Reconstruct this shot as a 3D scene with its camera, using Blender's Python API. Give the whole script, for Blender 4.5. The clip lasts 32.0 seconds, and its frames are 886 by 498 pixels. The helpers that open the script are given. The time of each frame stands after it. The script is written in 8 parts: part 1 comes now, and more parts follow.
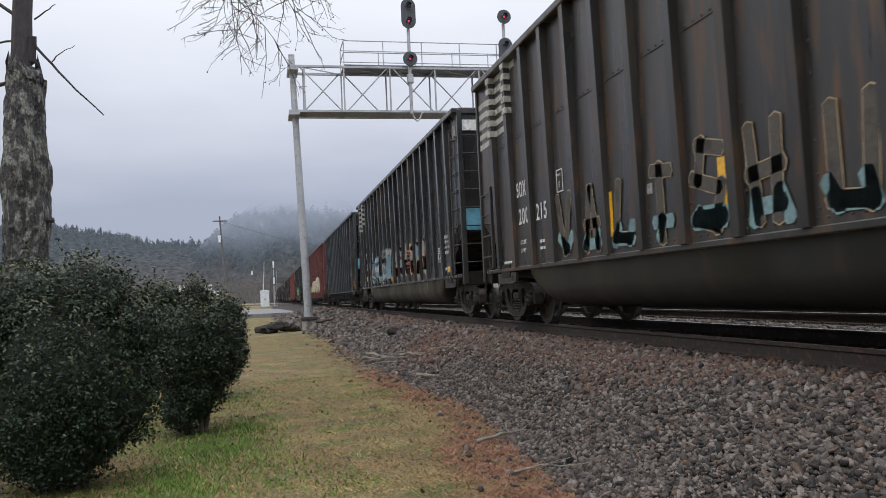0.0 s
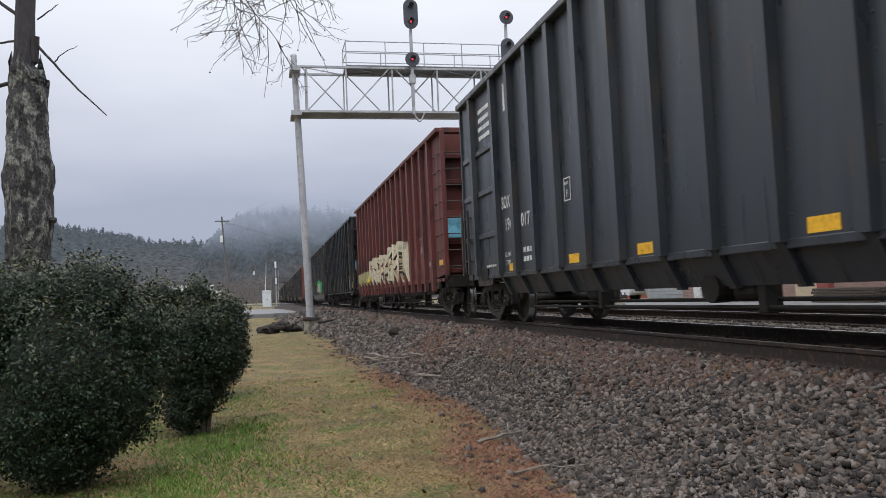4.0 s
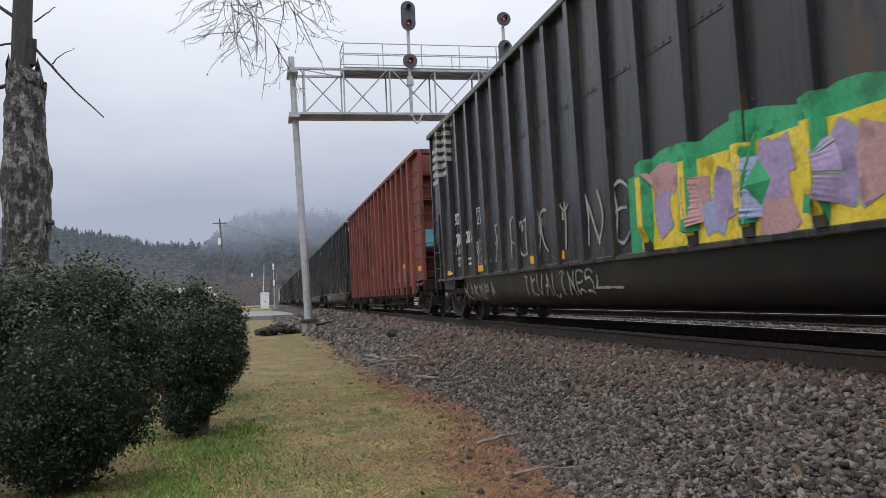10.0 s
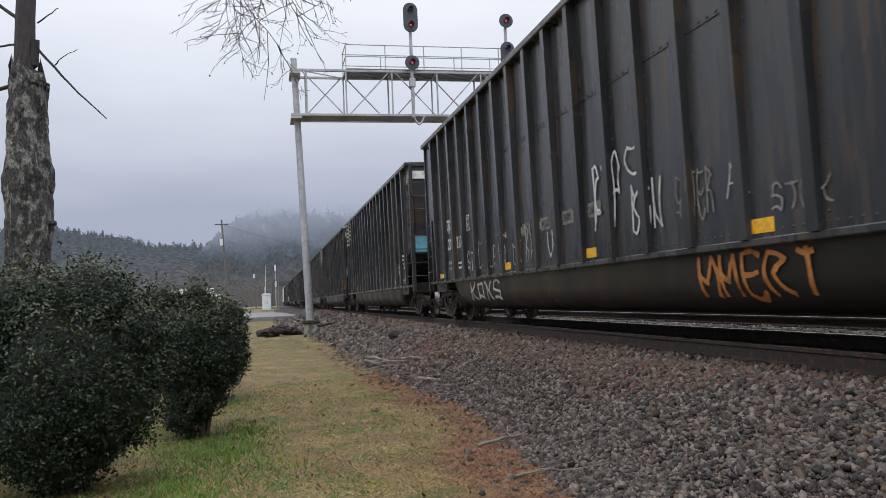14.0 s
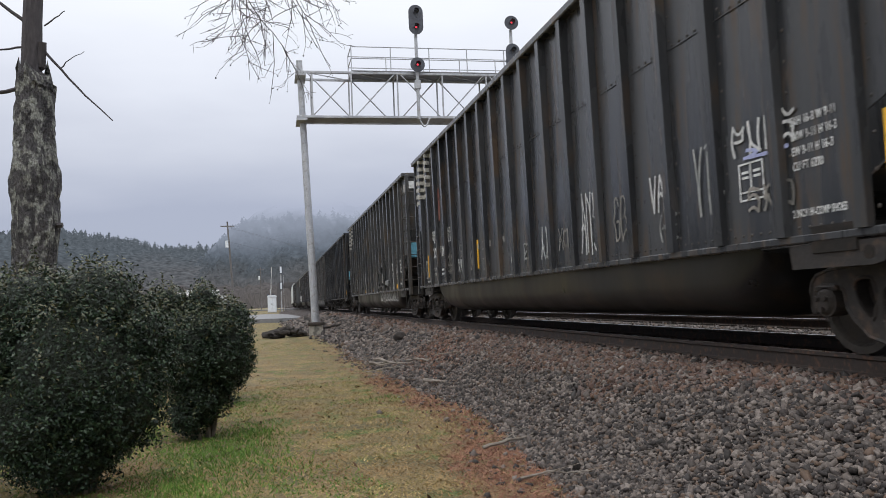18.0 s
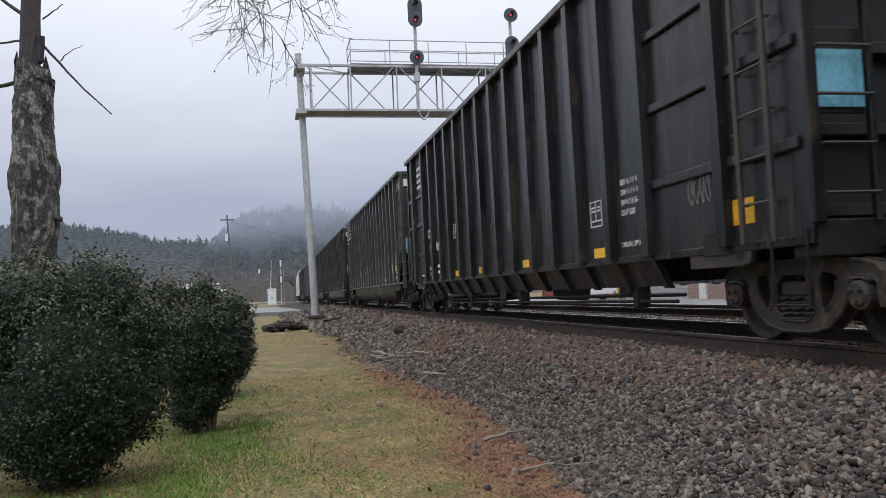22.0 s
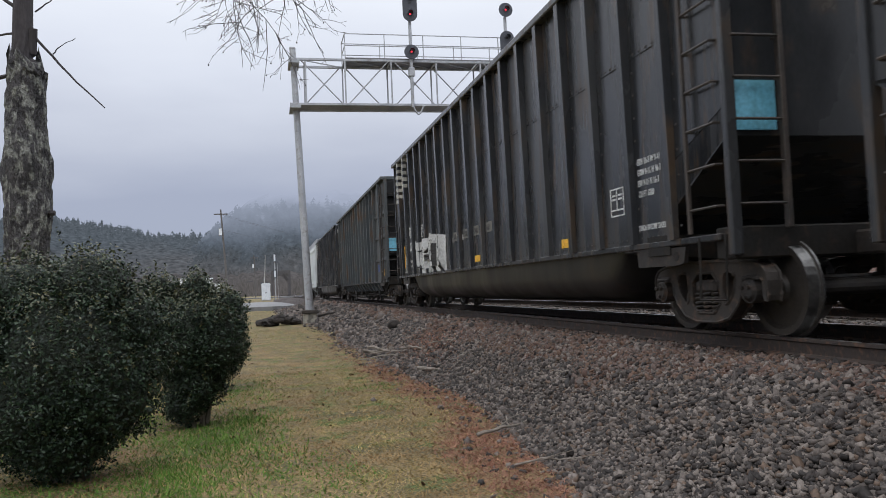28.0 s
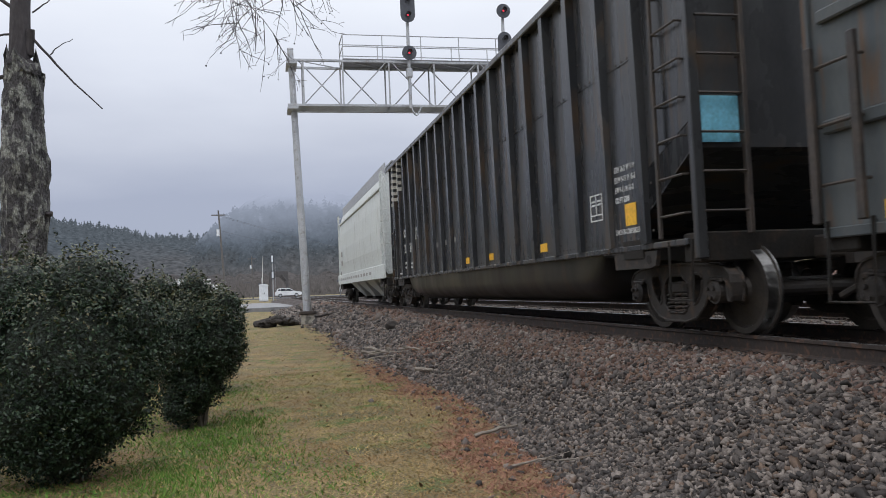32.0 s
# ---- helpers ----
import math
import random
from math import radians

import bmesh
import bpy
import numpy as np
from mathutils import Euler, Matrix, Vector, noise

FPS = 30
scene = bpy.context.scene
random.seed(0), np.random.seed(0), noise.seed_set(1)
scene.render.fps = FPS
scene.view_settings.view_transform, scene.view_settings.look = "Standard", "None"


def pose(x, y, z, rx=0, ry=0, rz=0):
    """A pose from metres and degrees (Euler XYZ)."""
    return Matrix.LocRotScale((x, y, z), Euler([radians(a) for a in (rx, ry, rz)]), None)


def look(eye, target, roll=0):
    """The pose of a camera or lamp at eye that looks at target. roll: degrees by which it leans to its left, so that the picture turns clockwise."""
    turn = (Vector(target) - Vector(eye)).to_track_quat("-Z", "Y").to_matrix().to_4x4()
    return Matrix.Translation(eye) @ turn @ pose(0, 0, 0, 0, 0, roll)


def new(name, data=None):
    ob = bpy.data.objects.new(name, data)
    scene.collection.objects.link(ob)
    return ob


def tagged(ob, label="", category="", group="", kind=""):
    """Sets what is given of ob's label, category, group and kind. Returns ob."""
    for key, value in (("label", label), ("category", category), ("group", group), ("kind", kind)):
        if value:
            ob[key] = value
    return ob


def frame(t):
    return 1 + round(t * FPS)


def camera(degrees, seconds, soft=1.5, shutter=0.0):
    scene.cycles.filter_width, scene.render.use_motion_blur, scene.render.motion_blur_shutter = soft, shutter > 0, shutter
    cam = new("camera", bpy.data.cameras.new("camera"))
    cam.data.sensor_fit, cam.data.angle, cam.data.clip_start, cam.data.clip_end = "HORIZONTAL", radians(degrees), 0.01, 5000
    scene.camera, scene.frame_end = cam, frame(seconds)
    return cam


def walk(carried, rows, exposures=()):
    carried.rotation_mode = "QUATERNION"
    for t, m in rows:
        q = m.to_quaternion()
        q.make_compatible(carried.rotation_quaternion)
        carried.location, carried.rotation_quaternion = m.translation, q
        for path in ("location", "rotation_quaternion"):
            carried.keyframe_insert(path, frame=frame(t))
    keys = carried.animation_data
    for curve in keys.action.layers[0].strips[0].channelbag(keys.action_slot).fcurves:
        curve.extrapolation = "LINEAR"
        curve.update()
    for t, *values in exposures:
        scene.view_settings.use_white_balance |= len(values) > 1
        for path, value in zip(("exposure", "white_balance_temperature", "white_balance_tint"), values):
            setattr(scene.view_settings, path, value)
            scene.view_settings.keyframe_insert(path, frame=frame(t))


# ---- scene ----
# ---- camera ----
PLAN = 1.10           # metres to one unit of the ground plan
EYE_Z = 0.561 * PLAN
cam = camera(58.09, 32.0, soft=0.45, shutter=0.1)
walk(cam, [
    (0.0, pose(0, 0, EYE_Z, 93.16, 2.55, -12.50)),
    (0.5, pose(0, 0, EYE_Z, 93.16, 2.54, -12.51)),
    (1.0, pose(0, 0, EYE_Z, 93.17, 2.51, -12.50)),
    (1.5, pose(0, 0, EYE_Z, 93.17, 2.47, -12.49)),
    (2.0, pose(0, 0, EYE_Z, 93.17, 2.44, -12.48)),
    (2.5, pose(0, 0, EYE_Z, 93.18, 2.46, -12.46)),
    (3.0, pose(0, 0, EYE_Z, 93.18, 2.46, -12.43)),
    (3.5, pose(0, 0, EYE_Z, 93.19, 2.46, -12.40)),
    (5.5, pose(0, 0, EYE_Z, 93.23, 2.43, -12.25)),
    (6.0, pose(0, 0, EYE_Z, 93.25, 2.42, -12.22)),
    (6.5, pose(0, 0, EYE_Z, 93.26, 2.43, -12.18)),
    (7.0, pose(0, 0, EYE_Z, 93.28, 2.42, -12.19)),
    (7.5, pose(0, 0, EYE_Z, 93.28, 2.42, -12.23)),
    (8.0, pose(0, 0, EYE_Z, 93.29, 2.43, -12.29)),
    (8.5, pose(0, 0, EYE_Z, 93.30, 2.46, -12.34)),
    (9.0, pose(0, 0, EYE_Z, 93.31, 2.47, -12.38)),
    (9.5, pose(0, 0, EYE_Z, 93.32, 2.51, -12.44)),
    (10.0, pose(0, 0, EYE_Z, 93.31, 2.59, -12.50)),
    (10.5, pose(0, 0, EYE_Z, 93.32, 2.61, -12.57)),
    (11.0, pose(0, 0, EYE_Z, 93.33, 2.57, -12.61)),
    (11.5, pose(0, 0, EYE_Z, 93.34, 2.55, -12.62)),
    (12.0, pose(0, 0, EYE_Z, 93.34, 2.54, -12.56)),
    (12.5, pose(0, 0, EYE_Z, 93.36, 2.49, -12.51)),
    (13.0, pose(0, 0, EYE_Z, 93.38, 2.46, -12.47)),
    (13.5, pose(0, 0, EYE_Z, 93.40, 2.44, -12.44)),
    (14.0, pose(0, 0, EYE_Z, 93.43, 2.46, -12.38)),
    (14.5, pose(0, 0, EYE_Z, 93.44, 2.45, -12.35)),
    (16.5, pose(0, 0, EYE_Z, 93.52, 2.44, -12.14)),
    (17.0, pose(0, 0, EYE_Z, 93.53, 2.45, -12.09)),
    (17.5, pose(0, 0, EYE_Z, 93.55, 2.44, -12.04)),
    (18.0, pose(0, 0, EYE_Z, 93.58, 2.42, -12.00)),
    (18.5, pose(0, 0, EYE_Z, 93.57, 2.42, -11.99)),
    (19.0, pose(0, 0, EYE_Z, 93.52, 2.42, -11.98)),
    (19.5, pose(0, 0, EYE_Z, 93.42, 2.43, -11.97)),
    (20.0, pose(0, 0, EYE_Z, 93.35, 2.43, -11.96)),
    (20.5, pose(0, 0, EYE_Z, 93.27, 2.46, -11.97)),
    (21.0, pose(0, 0, EYE_Z, 93.19, 2.52, -11.96)),
    (21.5, pose(0, 0, EYE_Z, 93.12, 2.57, -11.98)),
    (22.0, pose(0, 0, EYE_Z, 93.08, 2.56, -12.01)),
    (22.5, pose(0, 0, EYE_Z, 93.04, 2.57, -12.05)),
    (23.0, pose(0, 0, EYE_Z, 93.00, 2.58, -12.09)),
    (23.5, pose(0, 0, EYE_Z, 92.97, 2.54, -12.13)),
    (24.0, pose(0, 0, EYE_Z, 92.93, 2.53, -12.17)),
    (24.5, pose(0, 0, EYE_Z, 92.89, 2.48, -12.21)),
    (25.0, pose(0, 0, EYE_Z, 92.86, 2.46, -12.24)),
    (25.5, pose(0, 0, EYE_Z, 92.83, 2.44, -12.26)),
    (27.5, pose(0, 0, EYE_Z, 92.71, 2.44, -12.41)),
    (28.0, pose(0, 0, EYE_Z, 92.70, 2.44, -12.43)),
    (28.5, pose(0, 0, EYE_Z, 92.70, 2.44, -12.45)),
    (29.0, pose(0, 0, EYE_Z, 92.70, 2.45, -12.49)),
    (29.5, pose(0, 0, EYE_Z, 92.71, 2.47, -12.51)),
    (30.0, pose(0, 0, EYE_Z, 92.73, 2.48, -12.53)),
    (30.5, pose(0, 0, EYE_Z, 92.75, 2.45, -12.55)),
    (31.0, pose(0, 0, EYE_Z, 92.75, 2.44, -12.56)),
    (31.5, pose(0, 0, EYE_Z, 92.76, 2.45, -12.57)),
    (32.0, pose(0, 0, EYE_Z, 92.76, 2.45, -12.59)),
], exposures=[(0.0, 0.08, 6400, 10), (9.0, 0.08, 6400, 10), (14.0, 0.05, 6400, 10), (17.0, 0.12, 6450, 10), (18.2, 0.15, 6450, 10), (19.0, -0.55, 6150, 10), (19.8, 0.2, 6400, 10), (22.0, 0.1, 6350, 10), (23.0, 0.0, 6300, 10), (24.0, 0.18, 6350, 10), (25.0, 0.0, 6300, 10), (32.0, 0.06, 6350, 10)])

# ---- overcast sky and soft sun ----
world = bpy.data.worlds.new("overcast_sky")
scene.world = world
world.use_nodes = True
wn = world.node_tree
wn.nodes.clear()
sky = wn.nodes.new("ShaderNodeTexSky")
sky.sky_type, sky.sun_disc = "NISHITA", False
sky.sun_elevation, sky.sun_rotation = radians(48), radians(-25)
wco = wn.nodes.new("ShaderNodeTexCoord")
wsep = wn.nodes.new("ShaderNodeSeparateXYZ")
wn.links.new(wco.outputs["Generated"], wsep.inputs[0])
wnoise = wn.nodes.new("ShaderNodeTexNoise")
wnoise.inputs["Scale"].default_value = 2.2
wnoise.inputs["Detail"].default_value = 5
wmap = wn.nodes.new("ShaderNodeMapping")
wmap.inputs["Scale"].default_value = (1, 1, 3.5)
wn.links.new(wco.outputs["Generated"], wmap.inputs[0])
wn.links.new(wmap.outputs[0], wnoise.inputs["Vector"])
wmad = wn.nodes.new("ShaderNodeMath")
wmad.operation = "MULTIPLY_ADD"
wmad.inputs[1].default_value = 0.16
wn.links.new(wnoise.outputs[0], wmad.inputs[0])
wadd = wn.nodes.new("ShaderNodeMath")
wadd.operation = "ADD"
wadd.inputs[1].default_value = -0.08
wn.links.new(wsep.outputs[2], wadd.inputs[0])
wn.links.new(wadd.outputs[0], wmad.inputs[2])
wramp = wn.nodes.new("ShaderNodeValToRGB")
wr = wramp.color_ramp
wr.elements[0].position, wr.elements[0].color = 0.0, (0.37, 0.41, 0.52, 1)
wr.elements[1].position, wr.elements[1].color = 1.0, (1.95, 1.99, 2.10, 1)
for p, c in ((0.12, (0.385, 0.42, 0.53, 1)), (0.20, (0.56, 0.59, 0.68, 1)), (0.28, (0.74, 0.77, 0.85, 1)), (0.38, (0.90, 0.925, 0.98, 1)), (0.60, (1.48, 1.51, 1.60, 1))):
    e = wr.elements.new(p)
    e.color = c
wn.links.new(wmad.outputs[0], wramp.inputs[0])
wmix = wn.nodes.new("ShaderNodeMix")
wmix.data_type = "RGBA"
wmix.inputs["Factor"].default_value = 0.97
bgsky = wn.nodes.new("ShaderNodeVectorMath")
bgsky.operation = "SCALE"
bgsky.inputs["Scale"].default_value = 0.1
wn.links.new(sky.outputs[0], bgsky.inputs[0])
wn.links.new(bgsky.outputs[0], wmix.inputs["A"])
wn.links.new(wramp.outputs[0], wmix.inputs["B"])
bg = wn.nodes.new("ShaderNodeBackground")
bg.inputs["Strength"].default_value = 1.0
wn.links.new(wmix.outputs["Result"], bg.inputs[0])
wout = wn.nodes.new("ShaderNodeOutputWorld")
wn.links.new(bg.outputs[0], wout.inputs[0])

sun = new("sun", bpy.data.lights.new("sun", "SUN"))
sun.data.energy, sun.data.angle, sun.data.color = 0.6, radians(30), (1.0, 0.97, 0.93)
sun.matrix_world = look((0, 0, 50), (12, 26, 0))

# ---- materials ----
def surf(name, c1, c2, scale=4.0, rough=0.7, bump=0.2, metal=0.0, c3=None, amount3=0.5, stretch=(1, 1, 1), fine=30.0,
         vary=0.0, island=False, rough_vary=0.15, bump_dist=0.01, spec=0.5, grain_amp=0.18):
    """A worn surface: two colours mixed by coarse noise, fine grain in tone and relief, and a third colour in patches."""
    m = bpy.data.materials.new(name)
    m.use_nodes = True
    n, l = m.node_tree.nodes, m.node_tree.links
    b = n["Principled BSDF"]
    co = n.new("ShaderNodeTexCoord")
    mp = n.new("ShaderNodeMapping")
    mp.inputs["Scale"].default_value = stretch
    l.new(co.outputs["Object"], mp.inputs[0])
    info = n.new("ShaderNodeObjectInfo")
    shift = n.new("ShaderNodeVectorMath")
    shift.operation = "MULTIPLY_ADD"
    shift.inputs[1].default_value = (37, 53, 71)
    l.new(info.outputs["Random"], shift.inputs[0])
    l.new(mp.outputs[0], shift.inputs[2])
    src = shift.outputs[0]

    def noise_tex(s, detail):
        t = n.new("ShaderNodeTexNoise")
        t.inputs["Scale"].default_value, t.inputs["Detail"].default_value = s, detail
        l.new(src, t.inputs["Vector"])
        return t.outputs[0]

    def mix(f, a, bb, kind="MIX"):
        t = n.new("ShaderNodeMix")
        t.data_type, t.blend_type = "RGBA", kind
        for key, val in (("Factor", f), ("A", a), ("B", bb)):
            if isinstance(val, (int, float)):
                t.inputs[key].default_value = val
            elif isinstance(val, tuple):
                t.inputs[key].default_value = (*val, 1)
            else:
                l.new(val, t.inputs[key])
        return t.outputs["Result"]

    def remap(v, a, bb, c=0.0, d=1.0):
        t = n.new("ShaderNodeMapRange")
        for k, val in zip((1, 2, 3, 4), (a, bb, c, d)):
            t.inputs[k].default_value = val
        l.new(v, t.inputs[0])
        return t.outputs[0]

    coarse, grain = noise_tex(scale, 6), noise_tex(fine, 4)
    col = mix(remap(coarse, 0.35, 0.65), c1, c2)
    if c3:
        col = mix(remap(noise_tex(scale * 1.7 + 0.3, 8), 0.62 - 0.25 * amount3, 0.75 - 0.25 * amount3), col, c3)
    if island:
        geo = n.new("ShaderNodeNewGeometry")
        col = mix(1.0, col, remap(geo.outputs["Random Per Island"], 0, 1, 1 - vary, 1 + vary), "MULTIPLY")
    elif vary:
        col = mix(1.0, col, remap(info.outputs["Random"], 0, 1, 1 - vary, 1 + vary), "MULTIPLY")
    col = mix(1.0, col, remap(grain, 0.3, 0.7, 1 - grain_amp, 1 + grain_amp), "MULTIPLY")
    l.new(col, b.inputs["Base Color"])
    l.new(remap(coarse, 0.3, 0.7, max(0.02, rough - rough_vary), min(1, rough + rough_vary)), b.inputs["Roughness"])
    b.inputs["Metallic"].default_value = metal
    b.inputs["Specular IOR Level"].default_value = spec
    if bump:
        bp = n.new("ShaderNodeBump")
        bp.inputs["Strength"].default_value, bp.inputs["Distance"].default_value = bump, bump_dist
        add = n.new("ShaderNodeMath")
        add.operation = "ADD"
        l.new(coarse, add.inputs[0])
        l.new(grain, add.inputs[1])
        l.new(add.outputs[0], bp.inputs["Height"])
        l.new(bp.outputs[0], b.inputs["Normal"])
    return m


def ramp_island(name, stops, rough=0.8, fine=40.0, patch=None, patch_scale=0.5, spec=0.3, stepped=False):
    """Colour picked per island from stops; patch: a second colour that takes over in wide drifts."""
    m = bpy.data.materials.new(name)
    m.use_nodes = True
    n, l = m.node_tree.nodes, m.node_tree.links
    b = n["Principled BSDF"]
    geo = n.new("ShaderNodeNewGeometry")
    r = n.new("ShaderNodeValToRGB")
    els = r.color_ramp.elements
    els[0].position, els[0].color = 0.0, (*stops[0], 1)
    els[1].position, els[1].color = 1.0, (*stops[-1], 1)
    for i, c in enumerate(stops[1:-1]):
        els.new((i + 1) / (len(stops) - 1)).color = (*c, 1)
    if stepped:
        r.color_ramp.interpolation = "CONSTANT"
    l.new(geo.outputs["Random Per Island"], r.inputs[0])
    col = r.outputs[0]
    co = n.new("ShaderNodeTexCoord")
    if patch:
        t = n.new("ShaderNodeTexNoise")
        t.inputs["Scale"].default_value, t.inputs["Detail"].default_value = patch_scale, 4
        l.new(co.outputs["Object"], t.inputs["Vector"])
        mr = n.new("ShaderNodeMapRange")
        mr.inputs[1].default_value, mr.inputs[2].default_value = 0.45, 0.62
        l.new(t.outputs[0], mr.inputs[0])
        mx = n.new("ShaderNodeMix")
        mx.data_type = "RGBA"
        l.new(mr.outputs[0], mx.inputs["Factor"])
        l.new(col, mx.inputs["A"])
        mx.inputs["B"].default_value = (*patch, 1)
        col = mx.outputs["Result"]
    t2 = n.new("ShaderNodeTexNoise")
    t2.inputs["Scale"].default_value = fine
    l.new(co.outputs["Object"], t2.inputs["Vector"])
    mr2 = n.new("ShaderNodeMapRange")
    mr2.inputs[1].default_value, mr2.inputs[2].default_value, mr2.inputs[3].default_value, mr2.inputs[4].default_value = 0.3, 0.7, 0.75, 1.25
    l.new(t2.outputs[0], mr2.inputs[0])
    mm = n.new("ShaderNodeMix")
    mm.data_type, mm.blend_type = "RGBA", "MULTIPLY"
    mm.inputs["Factor"].default_value = 1.0
    l.new(col, mm.inputs["A"])
    l.new(mr2.outputs[0], mm.inputs["B"])
    l.new(mm.outputs["Result"], b.inputs["Base Color"])
    b.inputs["Roughness"].default_value = rough
    b.inputs["Specular IOR Level"].default_value = spec
    return m


def glow(name, colour, strength):
    m = bpy.data.materials.new(name)
    m.use_nodes = True
    b = m.node_tree.nodes["Principled BSDF"]
    b.inputs["Base Color"].default_value = (*colour, 1)
    b.inputs["Emission Color"].default_value = (*colour, 1)
    b.inputs["Emission Strength"].default_value = strength
    return m


def glass(name, colour=(0.02, 0.025, 0.03), rough=0.06):
    m = bpy.data.materials.new(name)
    m.use_nodes = True
    b = m.node_tree.nodes["Principled BSDF"]
    b.inputs["Base Color"].default_value = (*colour, 1)
    b.inputs["Roughness"].default_value = rough
    return m


STREAK = (1.0, 5.0, 0.6)
M_BLACK = surf("black_car_paint", (0.0138, 0.0146, 0.0162), (0.0246, 0.0252, 0.0264), 1.2, 0.30, 0.10, c3=(0.060, 0.048, 0.037), amount3=0.2, stretch=STREAK, vary=0.25, spec=0.28, grain_amp=0.09)
M_SLATE = surf("slate_black_paint", (0.028, 0.033, 0.040), (0.042, 0.047, 0.054), 1.2, 0.36, 0.10, c3=(0.060, 0.050, 0.042), amount3=0.18, stretch=STREAK, vary=0.15, spec=0.5, grain_amp=0.10)
M_BLACK2 = surf("weathered_black_paint", (0.0250, 0.0263, 0.0285), (0.0470, 0.0474, 0.0480), 1.0, 0.28, 0.10, c3=(0.065, 0.046, 0.031), amount3=0.32, stretch=STREAK, vary=0.3, spec=0.36, grain_amp=0.09)
M_BROWN = surf("brown_grimed_paint", (0.0253, 0.0239, 0.0221), (0.0437, 0.0391, 0.0333), 1.0, 0.38, 0.10, c3=(0.085, 0.046, 0.024), amount3=0.35, stretch=STREAK, vary=0.25, spec=0.45, grain_amp=0.09)
M_GREY = surf("faded_grey_paint", (0.058, 0.067, 0.073), (0.088, 0.094, 0.094), 1.0, 0.62, 0.10, c3=(0.11, 0.072, 0.048), amount3=0.22, stretch=STREAK, vary=0.2, spec=0.3, grain_amp=0.10)
M_RED = surf("oxide_red_paint", (0.165, 0.043, 0.032), (0.228, 0.062, 0.046), 1.0, 0.6, 0.10, c3=(0.10, 0.034, 0.025), amount3=0.4, stretch=STREAK, vary=0.16, spec=0.4, grain_amp=0.10)
M_DUSTY = surf("dusty_black_paint", (0.042, 0.0418, 0.0415), (0.066, 0.0640, 0.0605), 1.0, 0.30, 0.10, c3=(0.075, 0.058, 0.042), amount3=0.25, stretch=STREAK, vary=0.15, spec=0.36, grain_amp=0.09)
M_RED_DULL = surf("dull_oxide_red_paint", (0.1062, 0.0289, 0.0252), (0.1445, 0.0391, 0.0324), 1.0, 0.6, 0.10, c3=(0.0638, 0.0255, 0.0234), amount3=0.4, stretch=STREAK, spec=0.4, grain_amp=0.10)
M_WHITE_CAR = surf("pale_grey_hopper_paint", (0.52, 0.55, 0.53), (0.60, 0.62, 0.60), 0.7, 0.55, 0.1, c3=(0.40, 0.41, 0.37), amount3=0.2, stretch=STREAK)
# grime, plus the shade below the side sheets put into the colour
M_TUB = surf("shaded_grimy_tub_paint", (0.0125, 0.0128, 0.0135), (0.0200, 0.0195, 0.0188), 0.9, 0.42, 0.06, c3=(0.034, 0.026, 0.020), amount3=0.25, stretch=(1.0, 1.6, 0.6), vary=0.2, spec=0.4, grain_amp=0.08)
# grime darkened further to paint in the shadow under the cars
M_UNDER = surf("shaded_underframe_grime", (0.012, 0.011, 0.010), (0.022, 0.019, 0.016), 4, 0.85, 0.3, c3=(0.035, 0.025, 0.018), amount3=0.3, spec=0.3)
M_TRUCK = surf("cast_steel_grime", (0.020, 0.017, 0.015), (0.036, 0.029, 0.024), 5, 0.75, 0.4, c3=(0.070, 0.045, 0.031), amount3=0.3, vary=0.3)
M_WHEEL = surf("wheel_steel", (0.030, 0.026, 0.023), (0.052, 0.043, 0.035), 6, 0.6, 0.2, metal=0.3)
M_TREAD = surf("polished_tread", (0.17, 0.165, 0.16), (0.27, 0.265, 0.255), 10, 0.42, 0.0, metal=1.0)
M_STEEL_DARK = surf("dark_bare_steel", (0.04, 0.035, 0.032), (0.07, 0.055, 0.045), 6, 0.6, 0.2, metal=0.3)
M_BLUE = surf("pale_blue_paint", (0.16, 0.46, 0.60), (0.21, 0.53, 0.68), 3, 0.5, 0.1, c3=(0.12, 0.33, 0.42), amount3=0.3, vary=0.15)
M_WHITE = surf("white_stencil_paint", (0.62, 0.62, 0.60), (0.74, 0.74, 0.72), 6, 0.6, 0.0, c3=(0.42, 0.41, 0.39), amount3=0.35)
M_BANNER = surf("worn_banner_paint", (0.40, 0.385, 0.34), (0.52, 0.50, 0.45), 5, 0.65, 0.0, c3=(0.22, 0.21, 0.19), amount3=0.4)
M_FADED = surf("faded_white_stencil", (0.25, 0.24, 0.22), (0.36, 0.35, 0.33), 6, 0.6, 0.0, c3=(0.15, 0.14, 0.13), amount3=0.5)
M_YELLOW = surf("yellow_reflector", (0.80, 0.42, 0.015), (0.86, 0.48, 0.03), 8, 0.4, 0.0, c3=(0.6, 0.3, 0.02), amount3=0.2)
M_PATCH = surf("grey_primer_patch", (0.14, 0.145, 0.15), (0.18, 0.185, 0.19), 3, 0.65, 0.05, c3=(0.11, 0.10, 0.10), amount3=0.3)
M_PATCH_PINK = surf("greyed_patch_paint", (0.25, 0.20, 0.20), (0.30, 0.24, 0.23), 3, 0.65, 0.05, c3=(0.2, 0.12, 0.11), amount3=0.3)
M_NAVY = surf("navy_patch_paint", (0.015, 0.03, 0.09), (0.02, 0.04, 0.11), 3, 0.6, 0.0)
M_RAIL = surf("rusty_rail_web", (0.034, 0.026, 0.022), (0.055, 0.040, 0.032), 8, 0.8, 0.3, c3=(0.11, 0.062, 0.040), amount3=0.3)
